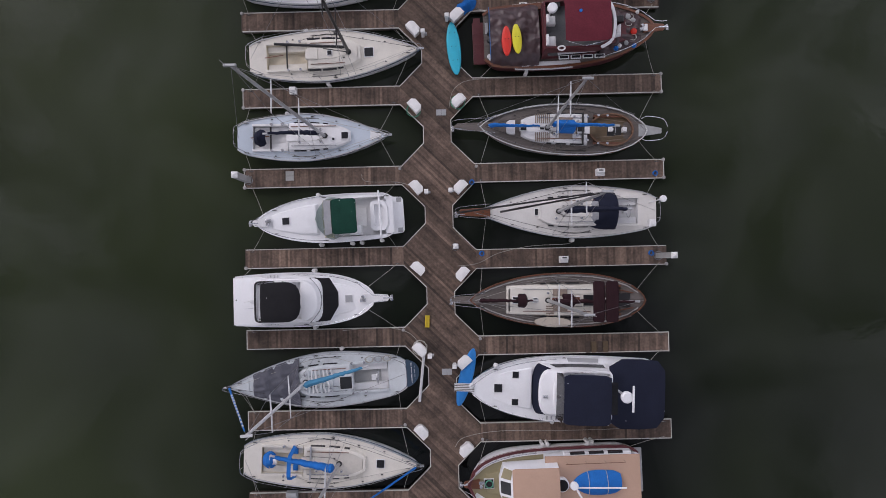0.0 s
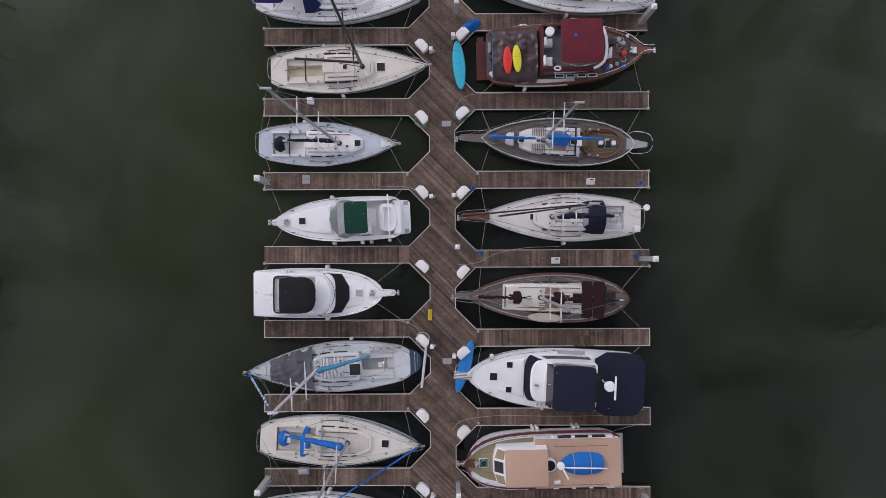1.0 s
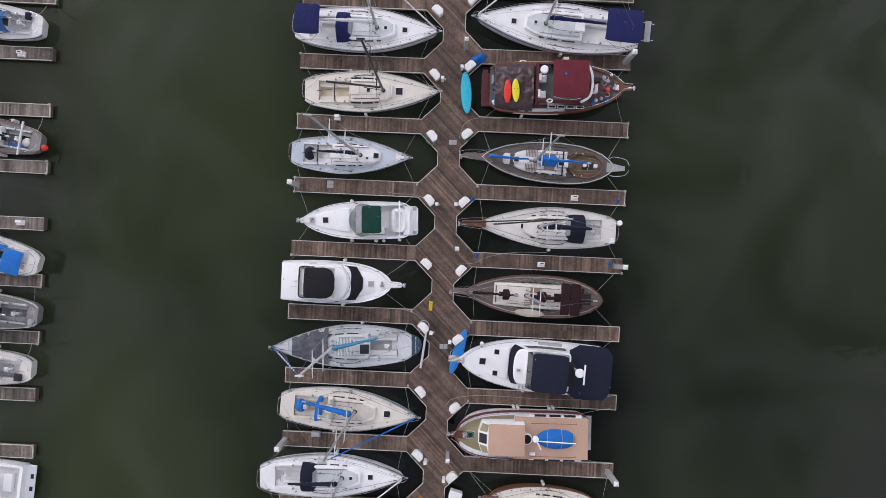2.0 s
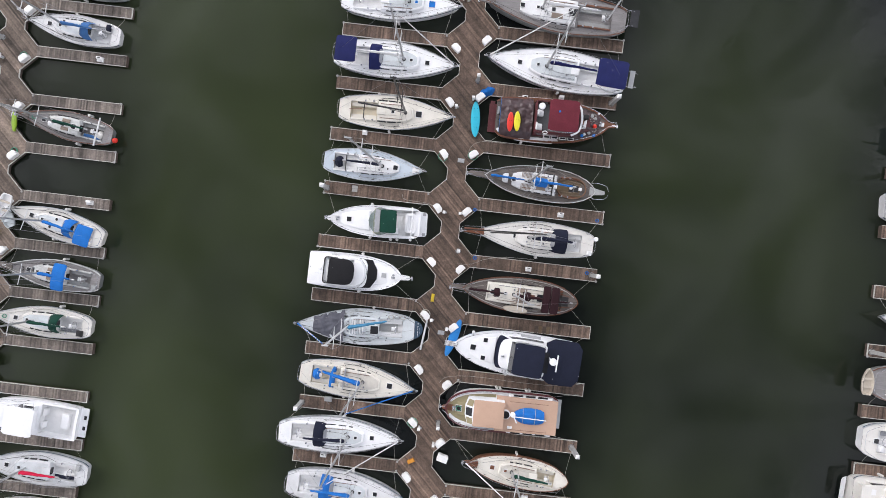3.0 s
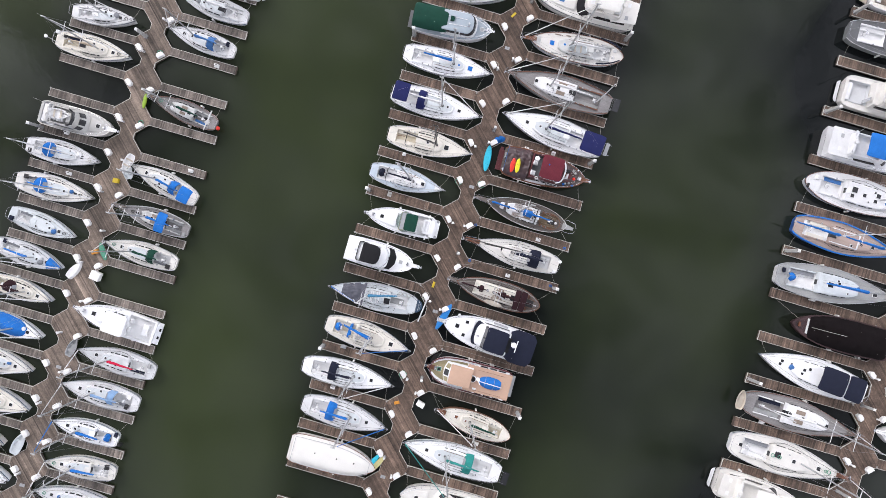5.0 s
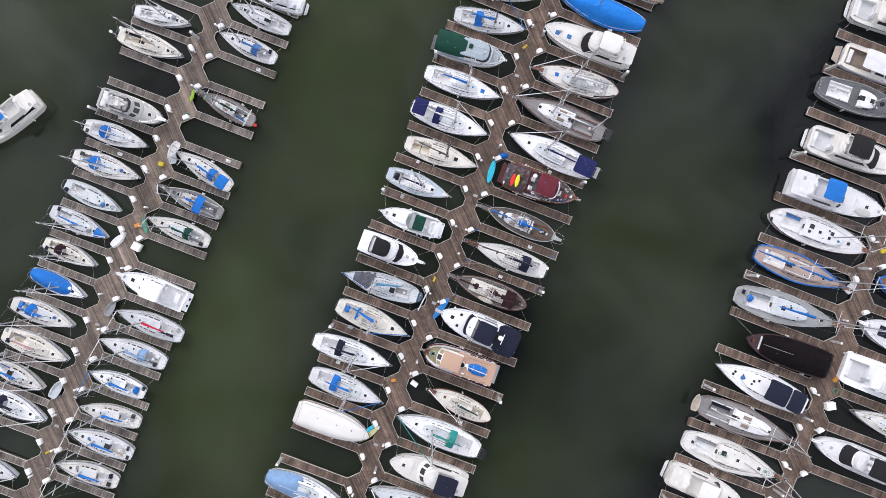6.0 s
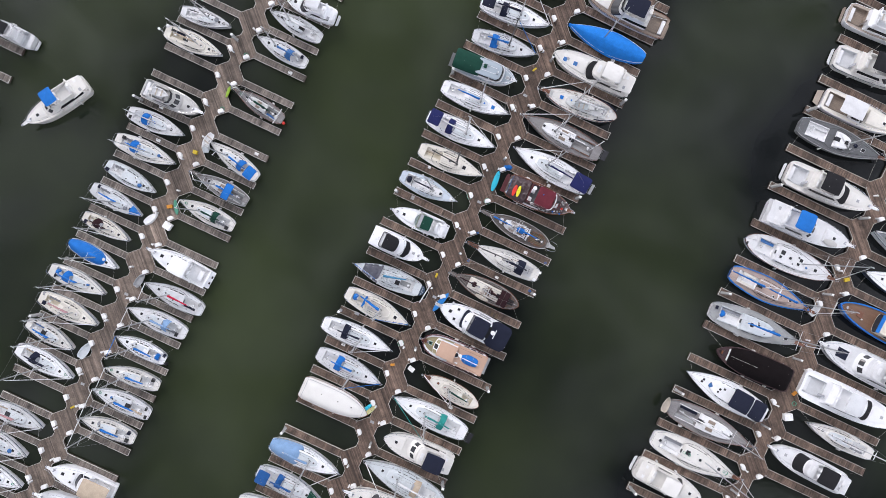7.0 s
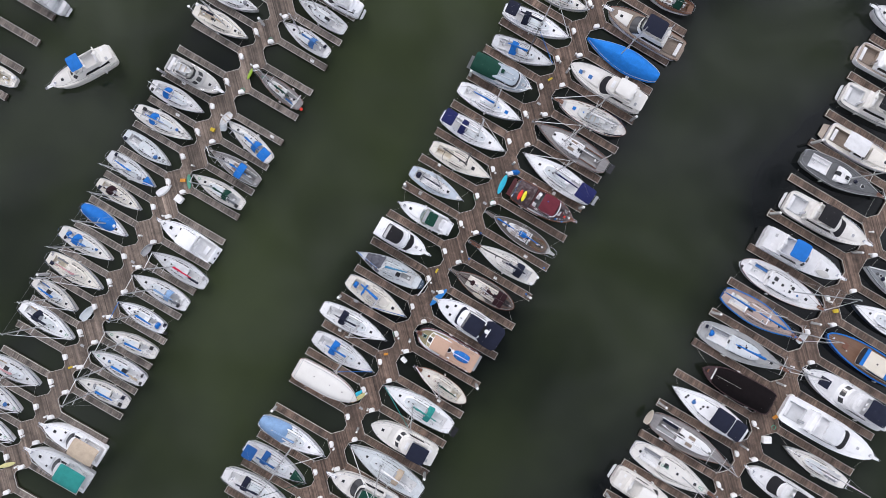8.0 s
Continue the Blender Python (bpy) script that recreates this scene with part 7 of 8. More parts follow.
    part("name_board", Geo().box(F.x(0.01), F.x(0.028), 0.2, 0.9, F.z(0.02) + 0.03, F.z(0.02) + 0.06, 0.01), "grey_plastic", root)
    m = root.matrix_basis
    for dx, dy, mt, words in ((0.125, -0.62, "kayak_red", "small red sit-on kayak lying on a brown tarpaulin"), (0.185, -0.52, "kayak_yellow", "small yellow sit-on kayak lying on a brown tarpaulin")):
        p = m @ Vector((F.x(dx), dy, F.z(0.2) + 0.96))
        kayak(p.x, p.y, p.z, 91 if mt == "kayak_red" else 94, 1.8, mt, words, 1, wide=0.6)
    return root, F


def sportfish(x, y, turn, L, label):
    root, F = motor_base("sport_fishing_yacht", x, y, turn, L, label, B=4.1, free=1.35, sheer=0.6, bow=2.5, rnd=0.66, well=(0.03, 0.24, 1.55, 0.6), stern=0.95, floor="white_soft", stripe="navy_paint")
    B = F.B
    part("foredeck", Geo().prism(F.outline(0.66, 0.92, 0.72, 10), F.z(0.7) - 0.25, F.z(0.75) + 0.14, 0.1, 0.1), "white", root, smooth=True)
    hatch(root, F.x(0.845), 0, F.z(0.75) + 0.15, 0.55)
    for s in (1, -1):
        hatch(root, F.x(0.755), s * 0.82, F.z(0.75) + 0.12, 0.45)
    top, zt = deckhouse(root, F, 0.27, 0.635, 0.80, F.z(0.4), 1.25, 0.75, "white", "c_navy", 0.45)
    top2 = capsule(F.x(0.36), F.x(0.645), B * 0.33, 0.6)
    part("cabin_top", Geo().prism(top2, zt - 0.02, zt + 0.22, 0.09, 0.08), "white", root, smooth=True)
    part("search_light", Geo().box(F.x(0.60), F.x(0.60) + 0.3, 0.12, 0.3, zt + 0.22, zt + 0.4, 0.05), "steel", root)
    part("horn", Geo().box(F.x(0.61), F.x(0.61) + 0.22, -0.4, -0.28, zt + 0.0, zt + 0.12, 0.03), "grey_plastic", root)
    line = capsule(F.x(0.28), F.x(0.575), B * 0.37, 0.8, 0.3)
    part("flybridge", Geo().bowl(line, zt, zt + 0.8, 0.12, zt + 0.1, 0.05), "white", root, smooth=True)
    part("helm_console", Geo().box(F.x(0.515), F.x(0.55), -1.0, 1.0, zt + 0.1, zt + 0.9, 0.06), "grey_plastic", root)
    part("bridge_curtain", Geo().arch([(F.x(0.565), B * 0.32, zt + 0.8, zt + 0.9), (F.x(0.545), B * 0.34, zt + 1.5, zt + 1.95)], 10, 0.01, 6), "smoke", root)
    canvas_top(root, "bimini", F.x(0.315), F.x(0.545), B * 0.345, zt + 1.95, "c_navy", 0.12, zt + 0.8)
    # wide cockpit awning over the stern
    zc = zt + 0.0
    rows = [(F.x(-0.01), F.w(0) * 0.92, zc - 0.4, zc - 0.28), (F.x(0.03), F.w(0.05) * 1.03, zc - 0.32, zc - 0.08), (F.x(0.12), F.w(0.12) * 1.04, zc - 0.22, zc + 0.0), (F.x(0.22), F.w(0.2) * 1.02, zc - 0.15, zc + 0.06), (F.x(0.285), F.w(0.2) * 0.80, zc - 0.05, zc + 0.1)]
    part("cockpit_awning", Geo().arch(rows, 14, 0.03, 4), "c_navy", root, "wide navy canvas awning over the cockpit", True)
    for s in (1, -1):
        part("awning_post", Geo().tube([(F.x(0.02), s * F.w(0) * 0.85, F.z(0)), (F.x(0.02), s * F.w(0) * 0.9, zc - 0.34)], 0.02), "steel", root)
        part("side_rail_grating", Geo().box(F.x(0.32), F.x(0.58), s * (F.w(0.4) - 0.28) - 0.12, s * (F.w(0.4) - 0.28) + 0.12, F.z(0.4) - 0.01, F.z(0.4) + 0.04), "grey_plastic" if s < 0 else "white_soft", root)
    part("rear_window", Geo().box(F.x(0.265), F.x(0.31), -0.9, 0.95, zt + 1.1, zt + 1.14), "smoke", root)
    ax = F.x(0.25)
    part("radar_dome", Geo().cyl(ax, -0.32, zt + 2.2, zt + 2.45, 0.33, 18, bevel=0.08), "white", root, smooth=True)
    part("radar_post", Geo().cyl(ax, -0.32, zt, zt + 2.2, 0.07, 8), "alu_white", root)
    part("radar_bar", Geo().box(ax - 0.35, ax - 0.24, -1.0, 0.45, zt + 2.5, zt + 2.6, 0.03), "white", root)
    part("bow_pulpit_grating", Geo().box(F.x(1) - 0.35, F.x(1) + 0.85, -0.24, 0.24, F.z(1) + 0.02, F.z(1) + 0.07, 0.01), "white_soft", root)
    for i in range(5):
        part("grating_slat", Geo().box(F.x(1) - 0.35, F.x(1) + 0.85, -0.22 + i * 0.1, -0.18 + i * 0.1, F.z(1) + 0.072, F.z(1) + 0.085), "greywood", root)
    bow_rail(root, F, 0.55, 6, 0.0)
    part("windlass", Geo().dome(F.x(0.985), -0.1, F.z(1), 0.18, 0.2, 12), "white_soft", root, smooth=True)
    part("davit_ball", Geo().dome(F.x(0.86), -1.35, F.z(0.86), 0.16, 0.25, 10), "white_soft", root, smooth=True)
    part("boarding_ladder", Geo().box(F.x(0.35), F.x(0.62), F.w(0.45) - 0.42, F.w(0.45) - 0.12, F.z(0.45), F.z(0.45) + 0.09, 0.01), "white_soft", root)
    for i in range(11):
        part("ladder_rung", Geo().box(F.x(0.36) + i * 0.28, F.x(0.36) + i * 0.28 + 0.1, F.w(0.45) - 0.38, F.w(0.45) - 0.16, F.z(0.45) + 0.088, F.z(0.45) + 0.10), "grey_plastic", root)
    return root, F


def cabin_trawler(x, y, turn, L, label):
    root, F = motor_base("trawler_yacht", x, y, turn, L, label, "white", "olive_deck", B=3.8, free=1.3, sheer=0.6, bow=3.9, rnd=0.5, rail="varnish", stern=0.97)
    B = F.B
    z = F.z(0.3)
    for s in (1, -1):
        part("bulwark", Geo().ribbon([(F.x(q), s * (F.w(q) - 0.04), F.z(q) - 0.03) for q in stations(14)], 0.07, 0.28), "white", root)
        part("cap_rail", Geo().ribbon([(F.x(q), s * (F.w(q) - 0.04), F.z(q) + 0.25) for q in stations(14)], 0.16, 0.05), "burgundy", root)
        part("waterway", Geo().ribbon([(F.x(q), s * max(0.05, F.w(q) - 0.24), F.z(q) + 0.0) for q in stations(14) if q < 0.985], 0.3, 0.05), "white", root)
        for q in (0.1, 0.21, 0.32):
            part("cabin_window", Geo().box(F.x(q), F.x(q + 0.085), s * B * 0.445 - 0.06, s * B * 0.445 + 0.06, z + 0.7, z + 0.95, 0.02), "smoke", root)
        part("window_strake", Geo().box(F.x(0.05), F.x(0.44), s * B * 0.43 - 0.1, s * B * 0.43 + 0.1, z - 0.1, z + 0.9, 0.04), "white", root)
    aft = [(F.x(0.01), -B * 0.40), (F.x(0.55), -B * 0.415), (F.x(0.55), B * 0.415), (F.x(0.01), B * 0.40)]
    part("aft_cabin", Geo().prism(aft, z - 0.2, z + 0.98, 0.03), "white", root)
    part("boat_deck", Geo().prism(offset(aft, -0.04), z + 0.984, z + 1.06, 0.02), "tan_deck", root)
    pil = [(F.x(0.485), -B * 0.31), (F.x(0.735), -B * 0.315), (F.x(0.752), -B * 0.3), (F.x(0.752), B * 0.3), (F.x(0.735), B * 0.315), (F.x(0.485), B * 0.31)]
    xf, x0, hw = F.x(0.752), F.x(0.485), B * 0.30
    foot = [(x0, -hw - 0.12), (xf + 0.45, -hw - 0.05), (xf + 0.72, -hw * 0.4), (xf + 0.72, hw * 0.4), (xf + 0.45, hw + 0.05), (x0, hw + 0.12)]
    head = [(x0, -hw), (xf - 0.12, -hw), (xf, -hw * 0.4), (xf, hw * 0.4), (xf - 0.12, hw), (x0, hw)]
    part("pilothouse", Geo().loft([[(px, py, z + 0.3) for px, py in foot], [(px, py, z + 1.1) for px, py in foot], [(px, py, z + 1.8) for px, py in head]], True, True, True), "white", root)
    part("pilothouse_roof", Geo().prism(pil, z + 1.8, z + 1.9, 0.04), "tan_deck", root, smooth=True)
    for i, mt in ((1, "olive_deck"), (2, "smoke"), (3, "olive_deck")):
        lo0, lo1 = Vector((*foot[i], z + 1.1)), Vector((*foot[i + 1], z + 1.1))
        up0, up1 = Vector((*head[i], z + 1.8)), Vector((*head[i + 1], z + 1.8))
        o = Vector((0.015, 0, 0.015))
        quad = [lo0.lerp(lo1, 0.1).lerp(up0.lerp(up1, 0.1), 0.1) + o, lo0.lerp(lo1, 0.9).lerp(up0.lerp(up1, 0.9), 0.1) + o, lo0.lerp(lo1, 0.9).lerp(up0.lerp(up1, 0.9), 0.85) + o, lo0.lerp(lo1, 0.1).lerp(up0.lerp(up1, 0.1), 0.85) + o]
        part("front_pane", Geo().add(quad, [(0, 1, 2, 3)]), mt, root)
    part("fore_trunk", Geo().prism(F.outline(0.80, 0.90, 0.45, 6), F.z(0.8) - 0.3, F.z(0.8) + 0.2, 0.05, 0.05), "olive_deck", root)
    hatch(root, F.x(0.88), 0, F.z(0.85) + 0.15, 0.6)
    ring = [(F.x(0.88) + 0.22 * math.cos(a * 0.4), 0.22 * math.sin(a * 0.4), F.z(0.85) + 0.24 + 0.002 * a) for a in range(48)]
    part("hose_coil", Geo().tube(ring, 0.03, 5), "rope_green", root)
    part("helm_seat", Geo().cyl(F.x(0.465), 0.0, z + 1.06, z + 1.4, 0.42, 18, bevel=0.06), "white", root, smooth=True)
    part("helm_cover", Geo().cyl(F.x(0.465), 0.0, z + 1.4, z + 1.45, 0.34, 18, bevel=0.02), "c_black", root, smooth=True)
    part("radar_dome", Geo().cyl(F.x(0.415), -0.3, z + 2.3, z + 2.5, 0.24, 14, bevel=0.05), "white", root, smooth=True)
    part("mast", Geo().tube([(F.x(0.40), -0.05, z + 1.0), (F.x(0.40), -0.05, z + 4.0)], 0.06, 8), "white_soft", root, smooth=True)
    part("cargo_boom", Geo().tube([(F.x(0.40), -0.05, z + 2.0), (F.x(0.12), 0.0, z + 2.2)], 0.045, 6), "white", root)
    d = Form(2.9, 1.5, 0.8, 0.45, 2.4, 0.8, 0.3, 0)
    rows = [(F.x(0.265) + d.x(s), d.w(s), z + 1.1, z + 1.25 + 0.35 * math.sin(math.pi * (0.15 + 0.7 * s))) for s in [i / 8 for i in range(9)]]
    part("dinghy_cover", Geo().arch(rows, 10, 0.03, 3), "c_blue", root, "bright blue cover lashed over a dinghy", True)
    for q in (-0.6, 0.5):
        part("lashing", Geo().arch([(F.x(0.265) + q, 0.77, z + 1.1, z + 1.63), (F.x(0.265) + q + 0.03, 0.77, z + 1.1, z + 1.63)], 8, 0.01, 3), "rope", root)
    for yy in (-1.25, 1.25):
        part("hand_rail", Geo().tube([(F.x(0.10), yy, z + 1.5), (F.x(0.44), yy, z + 1.5)], 0.018, 5), "varnish", root)
        for i in range(4):
            part("rail_post", Geo().tube([(F.x(0.10 + 0.11 * i), yy, z + 1.05), (F.x(0.10 + 0.11 * i), yy, z + 1.5)], 0.015, 5), "steel", root)
    part("deck_box", Geo().box(F.x(0.40), F.x(0.44), 1.05, 1.25, z + 1.06, z + 1.3, 0.03), "white_soft", root)
    part("swim_platform", Geo().box(F.x(0) - 0.6, F.x(0) - 0.02, -F.w(0) * 0.92, F.w(0) * 0.92, 0.4, 0.48, 0.02), "grey_plastic", root)
    for s in (0.28, 0.52):
        shared("fender", FENDER, root, pose(F.x(s), -(F.w(s) + 0.12), F.z(s) - 0.8))
    bow_rail(root, F, 0.60, 5, 0.3, True)
    return root, F


# ---- the moored boats ----
sail(-5.10, 38.43, 7.2, 7.94, "white sailing yacht with a navy sail cover in its berth", deck="white", cover="navy")
sail(-7.10, 32.97, 6.1, 11.23, "white sailing yacht with navy dodger and sail cover", deck="white", cover="navy", dodger="navy", bimini="navy")
sail(-6.63, 28.00, 7.8, 10.22, "white sloop with a bright blue dodger and dark mast", deck="white", cover="blue", dodger="blue", mast_mat="black_paint", furl="blue")
pilothouse(-7.75, 23.10, 4.6, 9.9, "white and pale blue pilothouse cruiser under a green canopy")
sail(-7.02, 18.35, 1.5, 11.11, "white sloop with bright blue sail cover and hatch", deck="white", cover="blue", hatch_mat="c_blue", furl="alu")
sail(-6.92, 13.00, -0.3, 11.40, "white cruising sloop with navy bimini and dodger", deck="white", dodger="royal", bimini="royal", cover="white", wide=1.04)
sail(-6.33, 8.13, 1.6, 10.65, "cream sailing sloop with a black mast and open tan cockpit", deck="cream", cover="black", mast_mat="black_paint", furl="none", bare_boom=True, mast_at=0.585, boom_turn=-0.09, beam=3.25, tiller=True, hatches=[(0.70,0.0,0.62),(0.475,0.0,0.34)], cabin_len=(0.335,0.66), long_window=True)
sail(-7.78, 3.01, -0.4, 9.42, "pale blue racing sloop with a navy sail cover", deck="paleblue", cover="navy", mast_at=0.585, tiller=True, wheel_cover="navy", furl="alu", hatches=[(0.715,0.0,0.48),(0.64,-0.07,0.22)], rake=1.0, mast_h=15.5, cabin_len=(0.335,0.76), beam=3.0)
express(-7.10, -2.11, -177.4, 8.42, "white express cruiser with a dark green cockpit canopy", canvas="green")
sedan(-8.31, -7.03, 0.2, 8.62, "white flybridge motor yacht with black canopy and windscreen cover")
sail(-7.79, -12.05, -177.1, 10.96, "grey-white sloop with a blue transom and a grey bow tarp", deck="palegrey", cover="faded_blue", mast_at=0.56, tarp=True, stern_col="navy_paint", furl="blue", mast_mat="alu_white", cover_thick=0.23, boom_turn=0.22, mast_h=13.3, hatches=[(0.335,0.06,0.8)], cabin_len=(0.30,0.62), bands=True, folds=True)
sail(-6.98, -17.05, -2.6, 10.89, "cream sailing yacht with bright blue sail covers", deck="cream", cover="blue", mast_at=0.545, furl="blue", wheel_cover="blue", traveller=True, cover_thick=0.27, boom_turn=-0.17, hatches=[(0.775,0.0,0.55)], hull="white_navy")
sail(-8.01, -22.25, 2.5, 11.42, "white sailing yacht with a navy dodger and sail cover", deck="white", cover="navy", dodger="navy", mast_at=0.57, furl="white")
sail(-7.01, -27.25, -1.3, 10.92, "white sailing sloop with bright blue dodger and covers", deck="white", cover="blue", dodger="blue", furl="blue")
covered(-6.95, -32.62, 1.3, 11.04, "motor cruiser wrapped in a white storage cover", canvas="white_canvas", wide=1.05)
sail(-7.27, -42.66, 0.8, 11.53, "white sloop with a pale blue cockpit tent", deck="white", cover="paleblue_c", tent="paleblue_c", tent_end=0.44, furl="white")
sail(-7.53, -47.56, -1.6, 11.09, "white sloop with blue canvas and a green bow cover", deck="white", cover="midblue", dodger="midblue", bimini="midblue", furl="green", bow_tarp="green")
sail(-8.07, -52.47, 3.4, 11.57, "white sailing yacht with a navy dodger", deck="white", cover="navy", dodger="navy")
sail(8.96, 46.81, -171.3, 8.46, "wooden-decked sailing boat with green canvas", deck="wood", cover="green", dodger="green")
flybridge(8.13, 40.62, -179.0, 13.50, "trawler yacht with teak decks and a navy bimini", canvas="navy", deck="teak_c", wind="glass", mast=True, open_aft=True)
tarped(7.35, 35.21, -178.4, 12.76, "sailing boat fully wrapped in a bright blue tarpaulin", canvas="tarp")
flybridge(7.30, 30.11, -178.9, 13.08, "white flybridge motor yacht with a dark windscreen", canvas="white_canvas", wind="black", deck="white", mast=False, open_aft=False, platform=False, plan=(0.20, 0.41, 0.505, 0.51), pulpit=0.0, blue_hatch=True)
CREAM_CUTTER = sail(7.86, 24.68, -174.9, 12.0, "weathered cream cutter with a blue hatch cover and deck dinghy", deck="white_warm", cover="white", hatch_mat="c_blue", furl="white", double=True, sprit=0.9, top_mat="offgrey")
dress_cutter(*CREAM_CUTTER)
ketch(7.34, 19.14, 178.1, 13.13, "grey-decked ketch with white deckhouse and solar panel", deck="silverwood", cover="white", sprit=0.6, aft="solar")
sail(7.93, 13.83, 176.1, 12.99, "white sailing yacht with a large navy bimini", deck="white", cover="royal", bimini="royal", bimini_long=True, furl="white", davits=True)
trawler(8.10, 8.92, 1.1, 10.37, "burgundy trawler yacht with a maroon bimini and kayaks aboard")
ketch(7.72, 3.13, 177.8, 10.38, "grey teak-decked ketch with blue sail covers and bowsprit", deck="greywood", cover="blue", sprit=1.6, aft="davits", dodger=None, boomkin=True)
sail(7.72, -2.00, 179.4, 11.12, "cream sailing yacht with a navy dodger and stern gear", deck="white_warm", cover="navy", cover_thick=0.3, twin_furl=True, dodger="navy", mast_at=0.545, sprit=1.15, furl="black", hatches=[(0.655,0.0,0.45),(0.44,-0.17,0.24)], radar=True, mast_h=12.8, cabin_len=(0.30, 0.66))
dress_double_ender(*ketch(7.11, -7.42, 178.6, 10.83, "double-ended teak-decked cutter with maroon canvas", deck="greywood", cover="maroon", sprit=1.1, aft="none", double=True))
sportfish(7.25, -12.81, 177.0, 11.56, "white sport fishing yacht with navy canopies")
cabin_trawler(6.49, -18.23, -178.9, 10.27, "trawler yacht with a tan deck and blue-covered dinghy")
sail(8.81, -23.79, 174.3, 9.51, "wooden double-ended sloop with a green sail cover", deck="cream", cover="green", hatch_mat="varnish", double=True, sprit=0.5, hull="wood_hull")
sail(7.25, -28.61, 177.4, 12.64, "white sailing yacht with teal dodger and sail cover", deck="white", cover="teal", dodger="teal", furl="teal", aft_solar=True)
flybridge(7.92, -34.23, -178.3, 11.24, "white motor cruiser with a navy aft canopy", canvas="navy", wind="glass", open_aft=False, platform=False, plan=(0.14, 0.40, 0.50, 0.57), pulpit=0.0)
sail(7.86, -39.61, 175.5, 13.61, "pale grey sailing yacht with a tan dodger", deck="palegrey", cover="white", dodger="tan")
flybridge(6.70, -44.29, -178.7, 11.50, "white trawler yacht with a dark green hatch cover", canvas="green", wind="glass", mast=True, deck="white", open_aft=True)
flybridge(-35.60, 20.17, -175.8, 7.86, "white motor cruiser in its berth", canvas="white_canvas", wind="glass")
sail(-36.84, 16.93, 177.1, 8.88, "plain white sailing sloop in its berth", deck="white", cover="white")
sail(-37.08, 12.50, 175.6, 8.67, "white sloop with a blue dodger and sail cover", deck="white", cover="blue_f", dodger="blue_f", furl="white")
sail(-36.75, 3.46, 172.5, 8.69, "weathered grey sailing boat with a green sail cover", deck="silverwood", cover="green", hull="grey_hull", gear=True, sprit=0.4)
sail(-36.61, -5.78, 167.2, 9.13, "white sloop with bright blue dodger and bimini", deck="white", cover="blue", dodger="blue", bimini="blue", bow_dinghy=True)
sail(-36.47, -10.48, 175.9, 8.99, "grey-decked sloop with a bright blue canopy", deck="silverwood", cover="blue", bimini_mid="blue", sprit=0.9, hull="grey_hull")
sail(-36.88, -14.97, 178.1, 9.24, "white sloop with dark green dodger and sail cover", deck="white", cover="green", dodger="green")
sportcruiser(-37.2, -23.85, 176.5, 9.6, "white open sport fishing boat with a hardtop")
sail(-35.96, -28.65, 178.3, 9.84, "white racing sloop with a red sail cover", deck="white", cover="red")
sail(-36.75, -33.13, 179.4, 9.80, "white sloop with pale blue dodger and sail cover", deck="white", cover="paleblue_c", dodger="paleblue_c")
sail(-37.28, -38.01, 177.9, 8.43, "small white sloop with crumpled blue sail cover", deck="white", cover="blue", wheel_cover="blue", furl="blue", outboard=True)
sail(-36.58, -42.53, -175.0, 8.75, "white sloop with a blue sail cover", deck="white", cover="blue")
sail(-36.46, -46.71, 179.6, 9.62, "white sloop with a long blue sail cover", deck="white", cover="blue")
sail(-36.63, -51.30, -177.6, 8.97, "white sailing boat with a blue sail cover and dark stay", deck="white", cover="blue")
sportcruiser(-36.53, -60.2, 179.7, 10.4, "white motor boat under a beige cockpit cover", canvas="tan")
sportcruiser(-36.42, -64.74, 179.0, 10.70, "white motor boat with a teal cockpit tent", canvas="teal")
sail(-49.53, 11.99, 7.5, 8.04, "white sloop in its berth", deck="white", cover="white")
sail(-49.63, 7.79, 1.8, 9.64, "cream cruising sloop with a radar pole", deck="cream", cover="tan", radar=True)
flybridge(-48.99, -1.48, 1.2, 9.28, "grey motor yacht with a dinghy on its cabin top", canvas="white_canvas", wind="glass", deck="dovegrey", dinghy=True, open_aft=True, grey=True, bare=True, bow=3.0, rnd=0.56)
sail(-49.57, -5.78, 2.1, 9.43, "white sloop with a blue sail cover and dodger", deck="white", cover="blue", dodger="blue")
sail(-49.27, -10.32, 1.7, 10.06, "white sloop with blue canvas over its cockpit", deck="white", cover="blue", dodger="blue")
sail(-49.53, -15.03, -5.5, 8.72, "pale grey sloop without a mast", deck="palegrey", cover="none", mast_mat="none")
sail(-49.98, -19.14, -5.3, 8.91, "white sloop with blue sail cover and bow cover", deck="white", cover="blue", bow_tarp="blue")
sail(-49.68, -23.51, -4.0, 8.13, "cream sloop with a dark maroon dodger", deck="cream", cover="maroon", dodger="maroon")
sail(-49.65, -28.12, -4.4, 8.4, "small sailing boat under a bright blue cover", deck="white", cover="none", tent="blue")
sail(-50.18, -32.73, -0.1, 9.43, "white sloop with blue covers and cockpit cushions", deck="white", cover="blue", wheel_cover="blue", dodger="blue")
sail(-49.53, -37.36, -1.7, 10.02, "cream sloop with a faded pink sail cover", deck="cream", cover="faded_red")
sail(-50.45, -42.05, -5.7, 8.30, "small white sloop with a blue sail cover", deck="white", cover="blue")
sail(-49.41, -46.21, -3.5, 9.91, "white sloop with a navy sail cover and dodger", deck="white", cover="navy", dodger="navy")
sail(-50.00, -55.50, 1.9, 9.18, "white racing sloop with a faded red cover", deck="white", cover="faded_red")
sail(-50.65, -60.33, -1.0, 9.65, "white sloop with bare decks", deck="white", cover="white")
